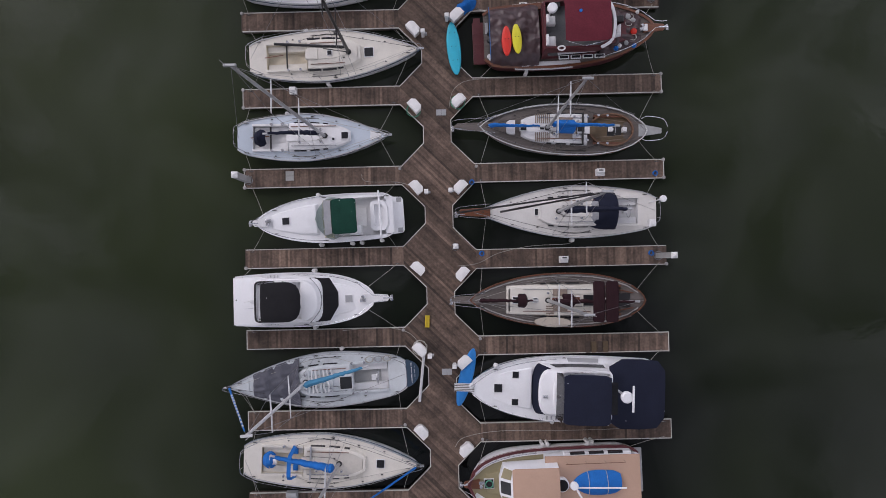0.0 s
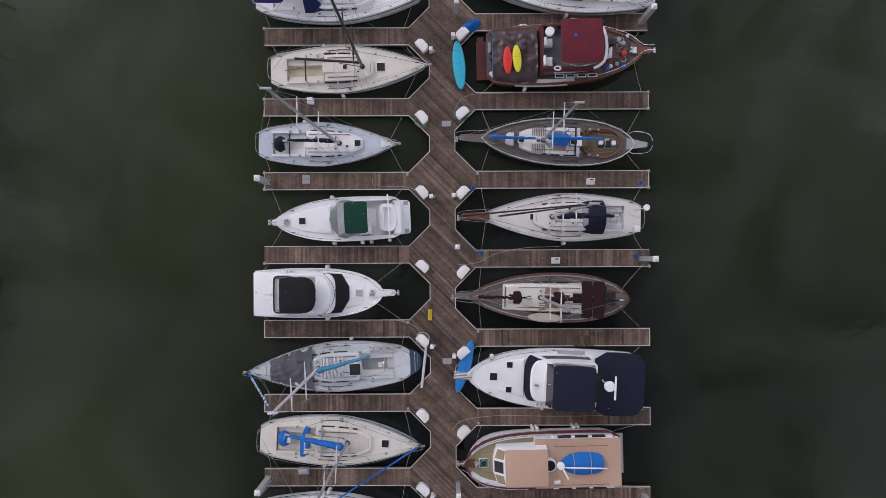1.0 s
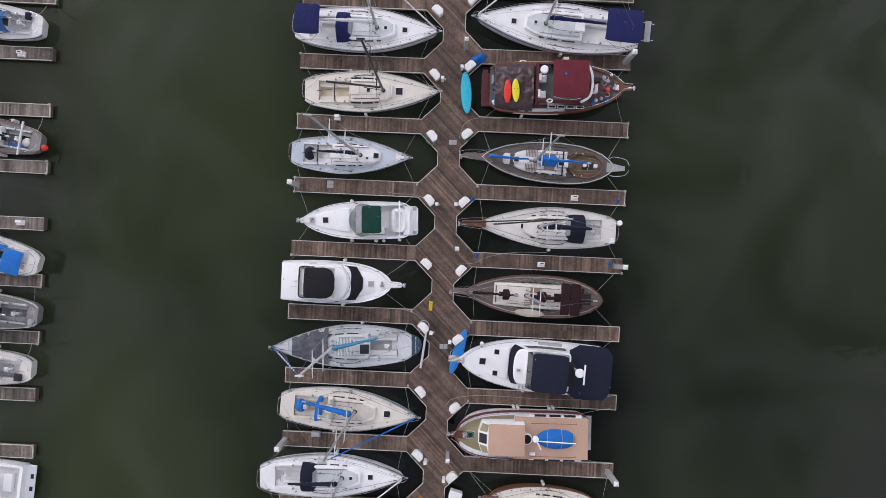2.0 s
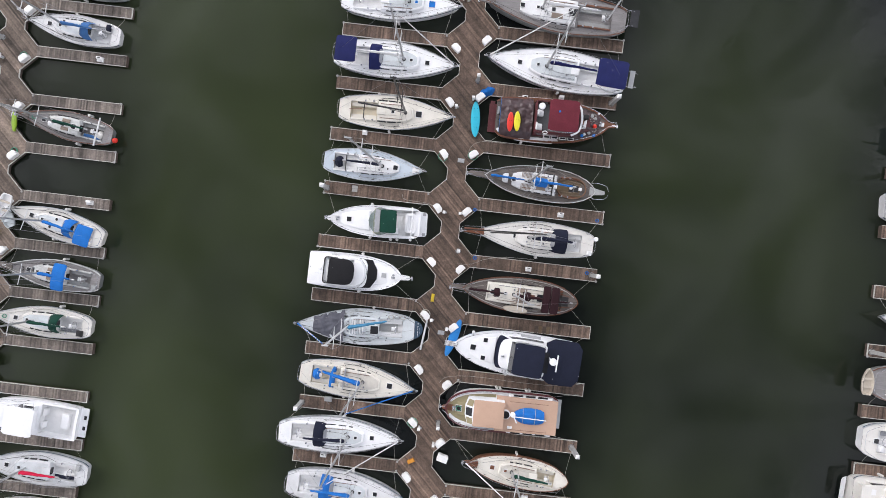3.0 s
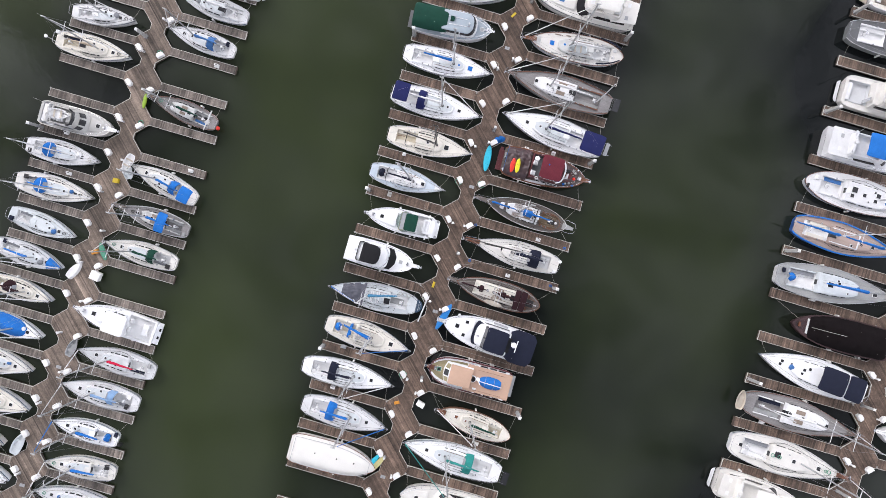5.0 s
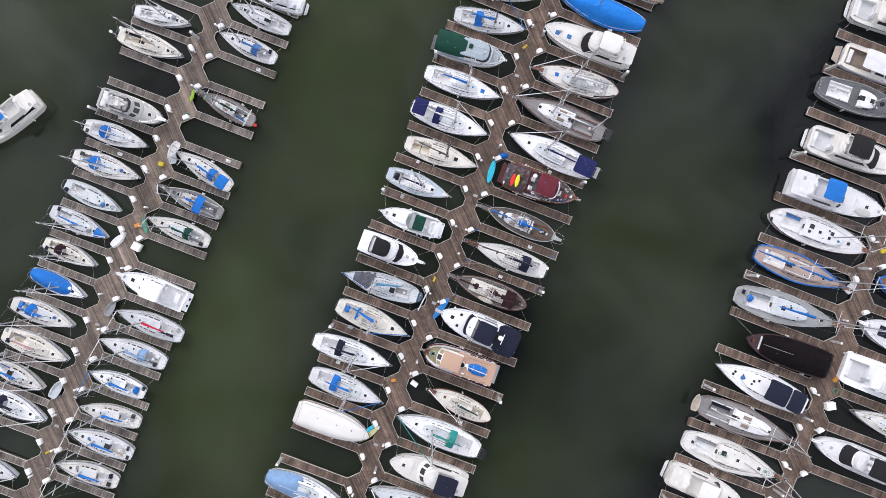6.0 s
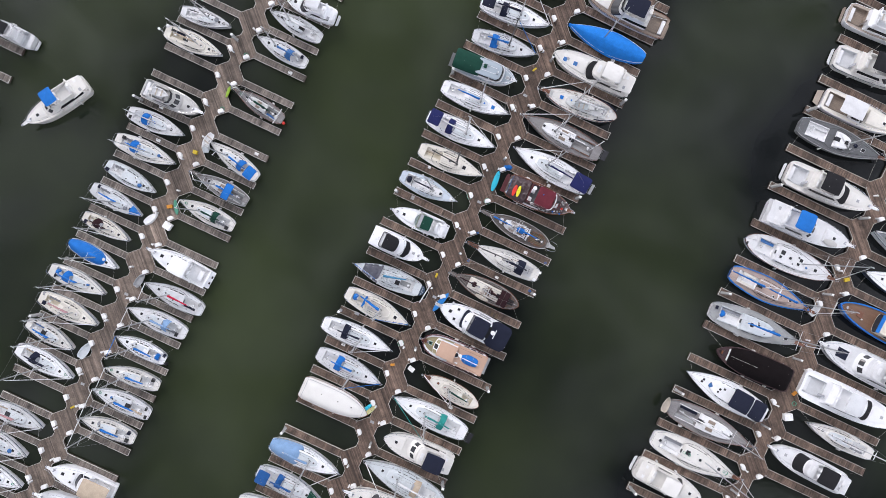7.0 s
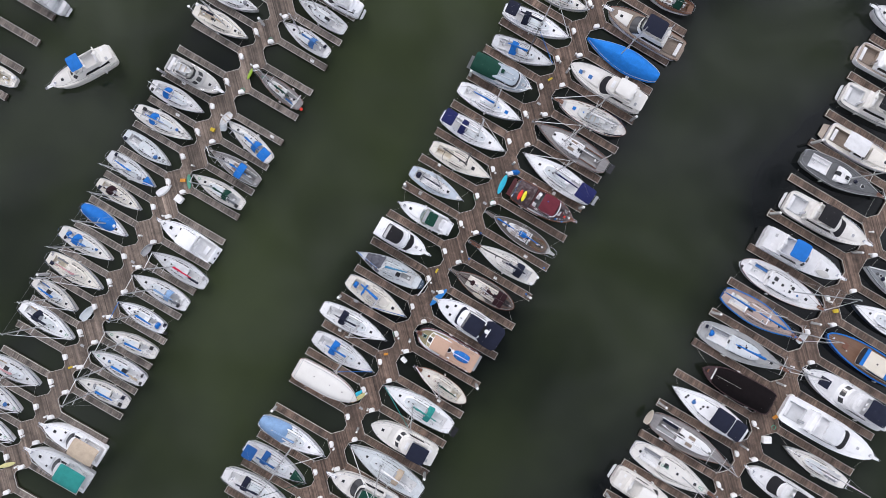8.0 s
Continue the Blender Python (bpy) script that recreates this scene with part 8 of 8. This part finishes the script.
sail(-49.32, -65.10, 1.4, 9.63, "white sloop moored bow to the walkway", deck="white", cover="white")
flybridge(-64.27, -9.33, -120.1, 10.7, "white motor yacht with a blue bimini on open water", canvas="blue", wind="glass", open_aft=False, beam=3.4, platform=False, plan=(0.38, 0.56, 0.60, 0.64))
flybridge(-75.19, -2.68, 178.5, 7.39, "white motor yacht with dark canvas at the far pier", canvas="black", wind="glass", open_aft=True)
sail(-77.07, -16.88, -175.1, 9.32, "cream sailing boat at the far pier", deck="cream", cover="navy")
flybridge(42.46, 62.23, -179.5, 9.65, "white motor yacht moored stern to the walkway", canvas="white_canvas", wind="glass")
flybridge(45.80, 55.60, 3.1, 13.2, "tan-decked trawler yacht with a covered dinghy", canvas="white_canvas", wind="glass", deck="sanddeck", dinghy=True, open_aft=True, bare=True)
flybridge(47.20, 49.00, 3.6, 13.7, "white motor yacht with black canopy and open cockpit", canvas="black", wind="glass", open_aft=True)
picnic(48.00, 42.00, 0.3, 12.9, "cream picnic boat with a white hardtop and tan platform", deck="cream", platform="sanddeck")
sail(46.90, 36.85, 2.5, 14.1, "grey steel sailing boat with a small white deckhouse", deck="darkgrey", top_mat="white_soft", cover="none", hull="grey_hull", cabin_len=(0.42, 0.60), hatches=[(0.55, 0.0, 0.7), (0.76, 0.0, 0.6)], sprit=0.5)
flybridge(48.40, 29.35, 1.5, 14.3, "sleek white flybridge yacht with a black bimini", canvas="black", wind="black", open_aft=True, sleek=True)
flybridge(47.70, 22.50, 2.0, 13.9, "white motor yacht with a bright blue bimini", canvas="blue", wind="glass", open_aft=False, mat_oval=True, platform=False, square=True, plan=(0.26, 0.45, 0.50, 0.55))
sail(47.34, 17.05, -0.3, 14.9, "weathered white cruising yacht with many deck hatches", deck="white_dull", cover="none", double=True, hull="white", sprit=0.5, mast_at=0.64, hatches=[(0.80, 0.0, 0.55), (0.615, 0.09, 0.6), (0.60, -0.08, 0.5), (0.50, 0.0, 0.5), (0.41, 0.08, 0.75), (0.40, -0.10, 0.5)], cabin_len=(0.34, 0.74), mast_h=17.5)
BLUE_KETCH = sail(46.80, 11.20, -1.2, 13.4, "blue-hulled ketch with tan deck and blue sail covers", deck="pinkdeck", top_mat="pinkdeck", cover="blue", sprit=1.2, hull="blue_hull", mast_at=0.80, boom_len=4.9, cabin_len=(0.34, 0.74), cover_thick=0.22)
second_mast(*BLUE_KETCH, 0.39, 11.5, 5.6, "c_blue")
sail(47.10, 5.25, 3.8, 14.9, "grey-decked sailing yacht with a blue sail cover", deck="grey", top_mat="palegrey", cover="blue", hull="white", sprit=0.9, mast_at=0.73, boom_len=5.3, cover_thick=0.26, wheel_cover="blue", hatches=[(0.84, 0.0, 0.6), (0.45, 0.0, 0.7), (0.52, 0.08, 0.4)])
covered(49.45, -0.35, -178.0, 12.7, "old dark wooden boat under a black cover", canvas="old_black", wood=True)
sail(47.45, -6.05, 175.6, 14.3, "white sailing yacht with large navy dodger and bimini", deck="white_hi", bimini="navy", bimini_span=((0.09, 0.24), (0.25, 0.48)), mast_mat="none", cover="none", wide=1.0, mast_at=0.66, hatches=[(0.80, 0.05, 0.42), (0.79, -0.05, 0.42), (0.71, 0.07, 0.28), (0.70, -0.07, 0.28), (0.60, 0.10, 0.36), (0.59, -0.02, 0.42), (0.545, -0.10, 0.4)])
ketch(47.36, -11.68, -1.2, 14.18, "weathered grey ketch with a dinghy on davits", deck="silverwood", cover="white", sprit=0.7, aft="dinghy")
sail(47.32, -17.10, -1.0, 14.6, "weathered white cruising sloop with green lines on deck", deck="white_warm", cover="none", bow_gear=True, mast_at=0.62, hatches=[(0.09, 0.0, 0.5), (0.78, 0.0, 0.55), (0.40, 0.05, 0.8), (0.55, 0.0, 0.5)], sprit=0.8)
flybridge(45.13, -22.31, -2.4, 11.21, "white motor yacht with a long flybridge", canvas="white_canvas", wind="glass")
sail(63.41, 26.18, 177.3, 11.97, "grey sailing boat with grey cockpit tent", deck="midgrey", cover="grey", dodger="grey")
sail(65.12, 20.48, -177.3, 12.54, "navy-hulled sailing yacht with white deck", deck="white", cover="white", hull="navy_hull")
launch(64.89, 13.77, 178.2, 14.84, "blue-hulled wooden motor boat with a cream deckhouse")
flybridge(65.16, 6.99, 177.7, 15.14, "white motor yacht with navy canopy and sun pad", canvas="navy", wind="glass", sunpad="navy", plan=(0.13, 0.38, 0.48, 0.57))
flybridge(65.55, 0.75, 0.5, 16.3, "large white motor yacht with a hardtop", canvas="white_canvas", wind="black", sleek=True, open_aft=True)
sail(66.6, -4.95, 178.6, 11.7, "slim white racing sloop with a black boom", deck="white", cover="black", slim=True)
flybridge(63.80, -10.91, 177.4, 12.82, "white motor yacht with a dark windscreen and black canopy", canvas="black", wind="black", plan=(0.26, 0.49, 0.58, 0.64), platform=False)


# ---- mooring lines ----
def mooring_line(a, b, sag=0.12):
    a, b = Vector(a), Vector(b)
    mid = (a + b) / 2 - Vector((0, 0, sag))
    g = Geo().tube(spline([a, mid, b], 4), 0.011, 5)
    ob = new("mooring_line", mesh_of("mooring_line", g, MAT["rope"]))
    tagged(ob, "pale mooring rope tied from a boat to a dock cleat", "rope", "mooring lines")


def tie_up(xc, half, end, edges, wide):
    s = 1 if end > xc else -1
    xi = xc + s * (half + 1.42 + 0.35)
    xo = end - s * 0.45
    for root, F in BOATS:
        m = root.matrix_basis
        c = m.translation
        if not min(xc, end) < c.x < max(xc, end):
            continue
        below = [e for e in edges if e < c.y]
        above = [e for e in edges if e >= c.y]
        if not below or not above:
            continue
        lo, hi = max(below) + wide - 0.12, min(above) + 0.12
        near = abs(c.x) < 20
        bow_in = abs((m @ Vector((F.x(1), 0, 0))).x - xc) < abs((m @ Vector((F.x(0), 0, 0))).x - xc)
        for q, inner in ((0.94, bow_in), (0.05, not bow_in)):
            for side in (1, -1):
                if not near and side > 0:
                    continue
                p = m @ Vector((F.x(q), side * max(0.08, F.w(q) - 0.1), F.z(q) + 0.08))
                y = hi if p.y > c.y else lo
                mooring_line(p, (xi if inner else xo, y, DECK + 0.06))


tie_up(-0.08, 0.87, -12.3, CW, 1.17)
tie_up(-0.08, 0.87, 14.1, CE, 1.17)
tie_up(-43.1, 0.9, -32.25, WE, 1.0)
tie_up(-43.1, 0.9, -53.8, WW, 1.0)
tie_up(56.6, 1.0, 40.15, EW, 1.2)
tie_up(56.6, 1.0, 73.0, EE, 1.2)


# ---- things on the docks ----
def hose_coil(x, y, mat, label, r0=0.16, turns=5):
    pts = [(x + (r0 + 0.012 * (k % 7)) * math.cos(k * 0.6), y + (r0 + 0.015 * (k % 5)) * math.sin(k * 0.6), DECK + 0.02 + 0.002 * k) for k in range(int(turns * 10.5))]
    ob = new("hose_coil", mesh_of("hose_coil", Geo().tube(pts, 0.022, 5), MAT[mat]))
    tagged(ob, label, "hose", "hose coils")


def hose(pts, mat, label, r=0.016):
    ob = new("dock_hose", mesh_of("dock_hose", Geo().tube(spline([(x, y, DECK + 0.02) for x, y in pts], 6), r, 5), MAT[mat], True))
    tagged(ob, label, "hose", "hoses")


def boarding_step(x, y, turn, mat, label, slot=True, w=0.55, d=0.42):
    st = thing("boarding_step", pose(x, y, DECK, 0, 0, turn), label, "boarding step", "boarding steps")
    part("base_tread", Geo().box(-w / 2, w / 2, -d / 2, d / 2, 0, 0.25, 0.03), mat, st)
    part("upper_tread", Geo().box(-w / 2 + 0.03, w / 2 - 0.03, -0.02, d / 2, 0.25, 0.5, 0.03), mat, st)
    if slot:
        part("slot", Geo().box(-w * 0.25, w * 0.25, 0.06, 0.14, 0.498, 0.506), "rubber", st)


def slab(x, y, turn, w, d, mat, label, h=0.04):
    st = thing("dock_plate", pose(x, y, DECK, 0, 0, turn), label, "plate", "dock plates")
    part("plate", Geo().box(-w / 2, -0.01, -d / 2, d / 2, 0, h, 0.01), mat, st)
    part("plate", Geo().box(0.01, w / 2, -d / 2, d / 2, 0, h, 0.01), mat, st)


def dinghy(x, y, z, turn, L, mat, label, upside=False):
    root = thing("dinghy", pose(x, y, z + (0.42 if upside else 0), 180 if upside else 0, 0, turn), label, "dinghy", "dinghies")
    B = L * 0.46
    F = Form(L, B, 0.75, 0.4, 2.0, 0.8, 0.4, 0.05)
    ss = [i / 10 for i in range(11)]
    out = [(F.x(s), -F.w(s)) for s in ss] + [(F.x(s), F.w(s)) for s in reversed(ss)]
    part("hull", Geo().loft([[(a * 0.9, b * 0.7, 0) for a, b in out], [(a, b, 0.38) for a, b in out], [(a, b, 0.42) for a, b in offset(out, 0.07)], [(a, b, 0.12) for a, b in offset(out, 0.13)]], True, True, True), mat, root, smooth=True)
    for q in (0.3, 0.6):
        part("thwart", Geo().box(F.x(q) - 0.1, F.x(q) + 0.1, -F.w(q) + 0.1, F.w(q) - 0.1, 0.26, 0.3), mat, root)


def tote(x, y, turn, w, d, h, mat, label):
    t = thing("storage_box", pose(x, y, DECK, 0, 0, turn), label, "storage box")
    part("body", Geo().box(-w / 2, w / 2, -d / 2, d / 2, 0, h * 0.85, 0.02), mat, t)
    part("lid", Geo().box(-w / 2 - 0.02, w / 2 + 0.02, -d / 2 - 0.02, d / 2 + 0.02, h * 0.85 + 0.004, h, 0.04), mat, t)


def fender_step(x, y, turn, mat, label):
    f = thing("yellow_fender", pose(x, y, DECK, 0, 0, turn), label, "fender", "yellow fenders")
    for i in (-1, 0, 1):
        part("roll", Geo().tube([(-0.37, i * 0.09, 0.1), (-0.34, i * 0.09, 0.1), (0.34, i * 0.09, 0.1), (0.37, i * 0.09, 0.1)], 0.06, 10), mat, f, smooth=True)


kayak(1.09, 8.48, DECK, 95, 3.35, "kayak_cyan", "cyan sit-on kayak lying on the timber walkway", 3, wide=0.88)
kayak(1.38, -12.11, DECK + 0.15, 74, 3.7, "kayak_blue", "bright blue kayak lying across the dock corner", 2, wide=0.85)
fender_step(-0.96, -8.62, 88, "yellow", "bright yellow ribbed fender lying on the walkway")
spar = new("spare_spar", mesh_of("spare_spar", Geo().tube([(-1.22, -10.7, DECK + 0.1), (-1.55, -13.6, DECK + 0.1)], 0.09, 8), MAT["alu_white"], True))
tagged(spar, "white aluminium spar lying along the dock edge", "spar")
for x, y in ((0.2, 4.5), (0.2, -11.8), (-43.0, -31.6), (-43.2, -47.0), (-0.3, -33.5), (-0.4, 22.5)):
    slab(x, y, 0, 0.62, 0.38, "grey_plastic", "pair of grey plastic hatch plates set on the walkway")
boarding_step(-9.08, 6.04, 0, "box_white", "small white plastic boarding step on a finger pier", False, 0.45, 0.4)
slab(-9.43, 0.71, 90, 0.6, 0.52, "concrete", "square grey grating plate on the finger pier")
boarding_step(10.06, 0.46, 0, "box_white", "white moulded boarding step with a dark slot")
boarding_step(7.65, -4.93, 0, "box_white", "white moulded boarding step with a dark slot")
boarding_step(8.88, 11.36, 0, "box_white", "white boarding step standing on a finger pier", False, 0.5, 0.45)
boarding_step(5.48, 10.97, 0, "box_white", "white boarding step beside the burgundy trawler")
boarding_step(-9.60, -19.20, 0, "grey_plastic", "grey slatted boarding step on a finger pier", False, 0.7, 0.45)
boarding_step(-9.46, -24.45, 0, "box_white", "white boarding step on a finger pier")
boarding_step(-9.10, -34.44, 0, "box_white", "white boarding step on a finger pier", False)
boarding_step(-48.51, -8.04, 0, "box_white", "white boarding step on a narrow finger pier")
boarding_step(-50.22, -3.25, 0, "box_white", "white boarding step on a narrow finger pier")
boarding_step(-34.65, 10.02, 0, "box_white", "white boarding step on a narrow finger pier")
boarding_step(-34.04, -3.48, 0, "box_white", "white boarding step on a narrow finger pier", False)
boarding_step(45.42, 2.93, 0, "box_white", "white boarding step on a finger pier")
boarding_step(43.43, -13.65, 0, "box_white", "white boarding step on a finger pier", False)
boarding_step(9.59, 33.06, 0, "box_white", "white boarding step on a finger pier")
boarding_step(9.75, -26.25, 0, "box_white", "white boarding step on a finger pier", False)
for x, y in ((2.03, 0.05), (2.55, -4.45), (13.55, 0.35), (13.15, -4.65)):
    hose_coil(x, y, "c_blue", "coiled bright blue water hose on the dock", 0.10, 4)
hose_coil(1.27, 5.12, "rope_green", "green hose coiled round a dock locker", 0.40, 4)
hose_coil(-1.53, 4.68, "rope_green", "green hose coiled round a dock locker", 0.40, 3)
hose_coil(-1.46, -10.26, "rope", "pale hose coiled round a dock locker", 0.42, 4)
hose_coil(-1.48, -20.50, "rope_green", "green hose coiled round a dock locker", 0.42, 4)
hose_coil(-41.75, 0.58, "rope_green", "heap of green rope beside a dock locker", 0.25, 7)
hose_coil(-41.93, 9.62, "rope_green", "heap of green rope beside a dock locker", 0.3, 5)
hose_coil(58.29, -3.00, "rope_green", "heap of green rope beside a dock locker", 0.3, 6)
hose_coil(-1.26, 20.00, "rope", "pale rope coiled on the walkway", 0.4, 6)
hose([(1.0, -5.2), (2.3, -5.05), (3.6, -4.45), (5.6, -4.05), (8.0, -3.95), (8.2, -3.6)], "rope", "thin tan hose trailing along a finger pier", 0.014)
hose([(0.6, -16.5), (1.2, -15.9), (3.5, -15.55), (8.0, -15.6), (11.5, -15.5), (12.2, -15.0)], "rope", "pale hose trailing along a finger pier", 0.014)
hose([(-1.3, -10.4), (-2.0, -9.4), (-3.2, -9.0), (-4.5, -8.95), (-6.3, -9.1)], "rope", "pale hose trailing along a finger pier", 0.014)
hose([(0.7, 4.8), (1.0, 5.9), (2.0, 6.5), (4.2, 6.55)], "rope", "thin hose trailing along a finger pier", 0.012)
hose([(-4.9, 0.7), (-4.6, 0.25), (-2.6, 0.15), (-1.6, -0.2)], "rope", "thin hose trailing along a finger pier", 0.012)
# a blue tarpaulin crumpled behind a locker
rows = [(-0.55, 0.25, 0.0, 0.3), (-0.3, 0.42, 0.0, 0.62), (0.0, 0.36, 0.0, 0.5), (0.3, 0.45, 0.0, 0.6), (0.6, 0.3, 0.0, 0.35), (0.8, 0.1, 0.0, 0.15)]
rag = new("crumpled_tarpaulin", mesh_of("crumpled_tarpaulin", Geo().arch(rows, 9, 0.03, 1.6), MAT["c_blue"]))
rag.matrix_basis = pose(1.85, 11.15, DECK, 0, 0, 30)
tagged(rag, "crumpled bright blue tarpaulin behind a dock locker", "tarpaulin")
for i, x in enumerate((9.05, 9.42, 9.8, 10.15)):
    slab(x, -10.45, 90, 0.7, 0.3, "sole_brown" if i % 2 else "dock_frame", "dark wooden board lying on the finger pier", 0.05)
tote(1.67, -23.38, -15, 0.95, 0.6, 0.7, "box_white", "large white storage box at the walkway edge")
tote(-41.56, -19.31, -8, 1.15, 1.05, 0.8, "box_white", "large white storage box at the walkway edge")
tote(58.07, -5.30, 30, 1.25, 1.0, 0.8, "box_white", "large white storage box at the walkway edge")
tote(-1.23, -24.06, 30, 0.62, 0.32, 0.3, "orange", "low orange-yellow box on the walkway")
tote(-42.58, -7.26, 5, 0.62, 0.55, 0.5, "yellow", "yellow storage box on the walkway")
tote(-42.6, -16.5, 30, 0.8, 0.5, 0.4, "orange", "orange-yellow box beside a green kayak")
tote(57.38, 18.04, 40, 0.75, 0.5, 0.35, "yellow", "yellow box on the walkway")
tote(57.61, -1.50, 60, 0.75, 0.4, 0.3, "orange", "orange box on the walkway")
fender_step(-0.80, 26.72, 60, "yellow", "bright yellow ribbed fender lying on the walkway")
fender_step(-43.04, -50.84, 50, "yellow", "bright yellow ribbed fender lying on the walkway")
kayak(-41.7, -16.2, DECK, 123, 2.3, "rope_green", "green kayak propped across the dock corner", 1, wide=0.7)
kayak(-42.0, 3.3, DECK, 95, 1.9, "lime", "lime green kayak lying under a bowsprit", 1, wide=0.5)
kayak(-1.47, -32.20, DECK, 62, 2.9, "kayak_pale", "faded yellow kayak leaning at the dock corner", 2, wide=0.7)
kayak(-2.07, -32.00, DECK + 0.05, 62, 2.7, "kayak_cyan", "cyan kayak leaning at the dock corner", 2, wide=0.6)
kayak(-43.84, -69.08, DECK, 45, 2.6, "kayak_pale", "faded yellow kayak on the walkway", 1, wide=0.7)
dinghy(54.9, 11.7, DECK, 70, 2.4, "white_grey", "pale grey rowing dinghy lying across the dock corner")
dinghy(-44.44, -19.40, DECK, 62, 2.6, "white_soft", "white rowing dinghy turned over on the dock", True)
dinghy(-41.93, -28.65, DECK, 80, 2.5, "grey_plastic", "grey rowing dinghy standing on the dock corner")
dinghy(-44.93, -41.97, DECK, 78, 3.0, "palegrey", "pale grey dinghy lying across the dock corner")
dinghy(-41.55, -5.5, DECK + 0.1, 118, 2.5, "palegrey", "grey inflatable dinghy stowed under a bow")

board = new("surfboard", kayak_mesh("surfboard", 2.3, "ply", 0.62))
board.matrix_basis = Matrix.Translation((6.75, -8.75, 1.35)) @ pose(0, 0, 0, 0, 0, 177) @ Matrix.Diagonal((1, 1, 0.3, 1))
tagged(board, "pale cream surfboard lying on the side deck of a cutter", "surfboard")
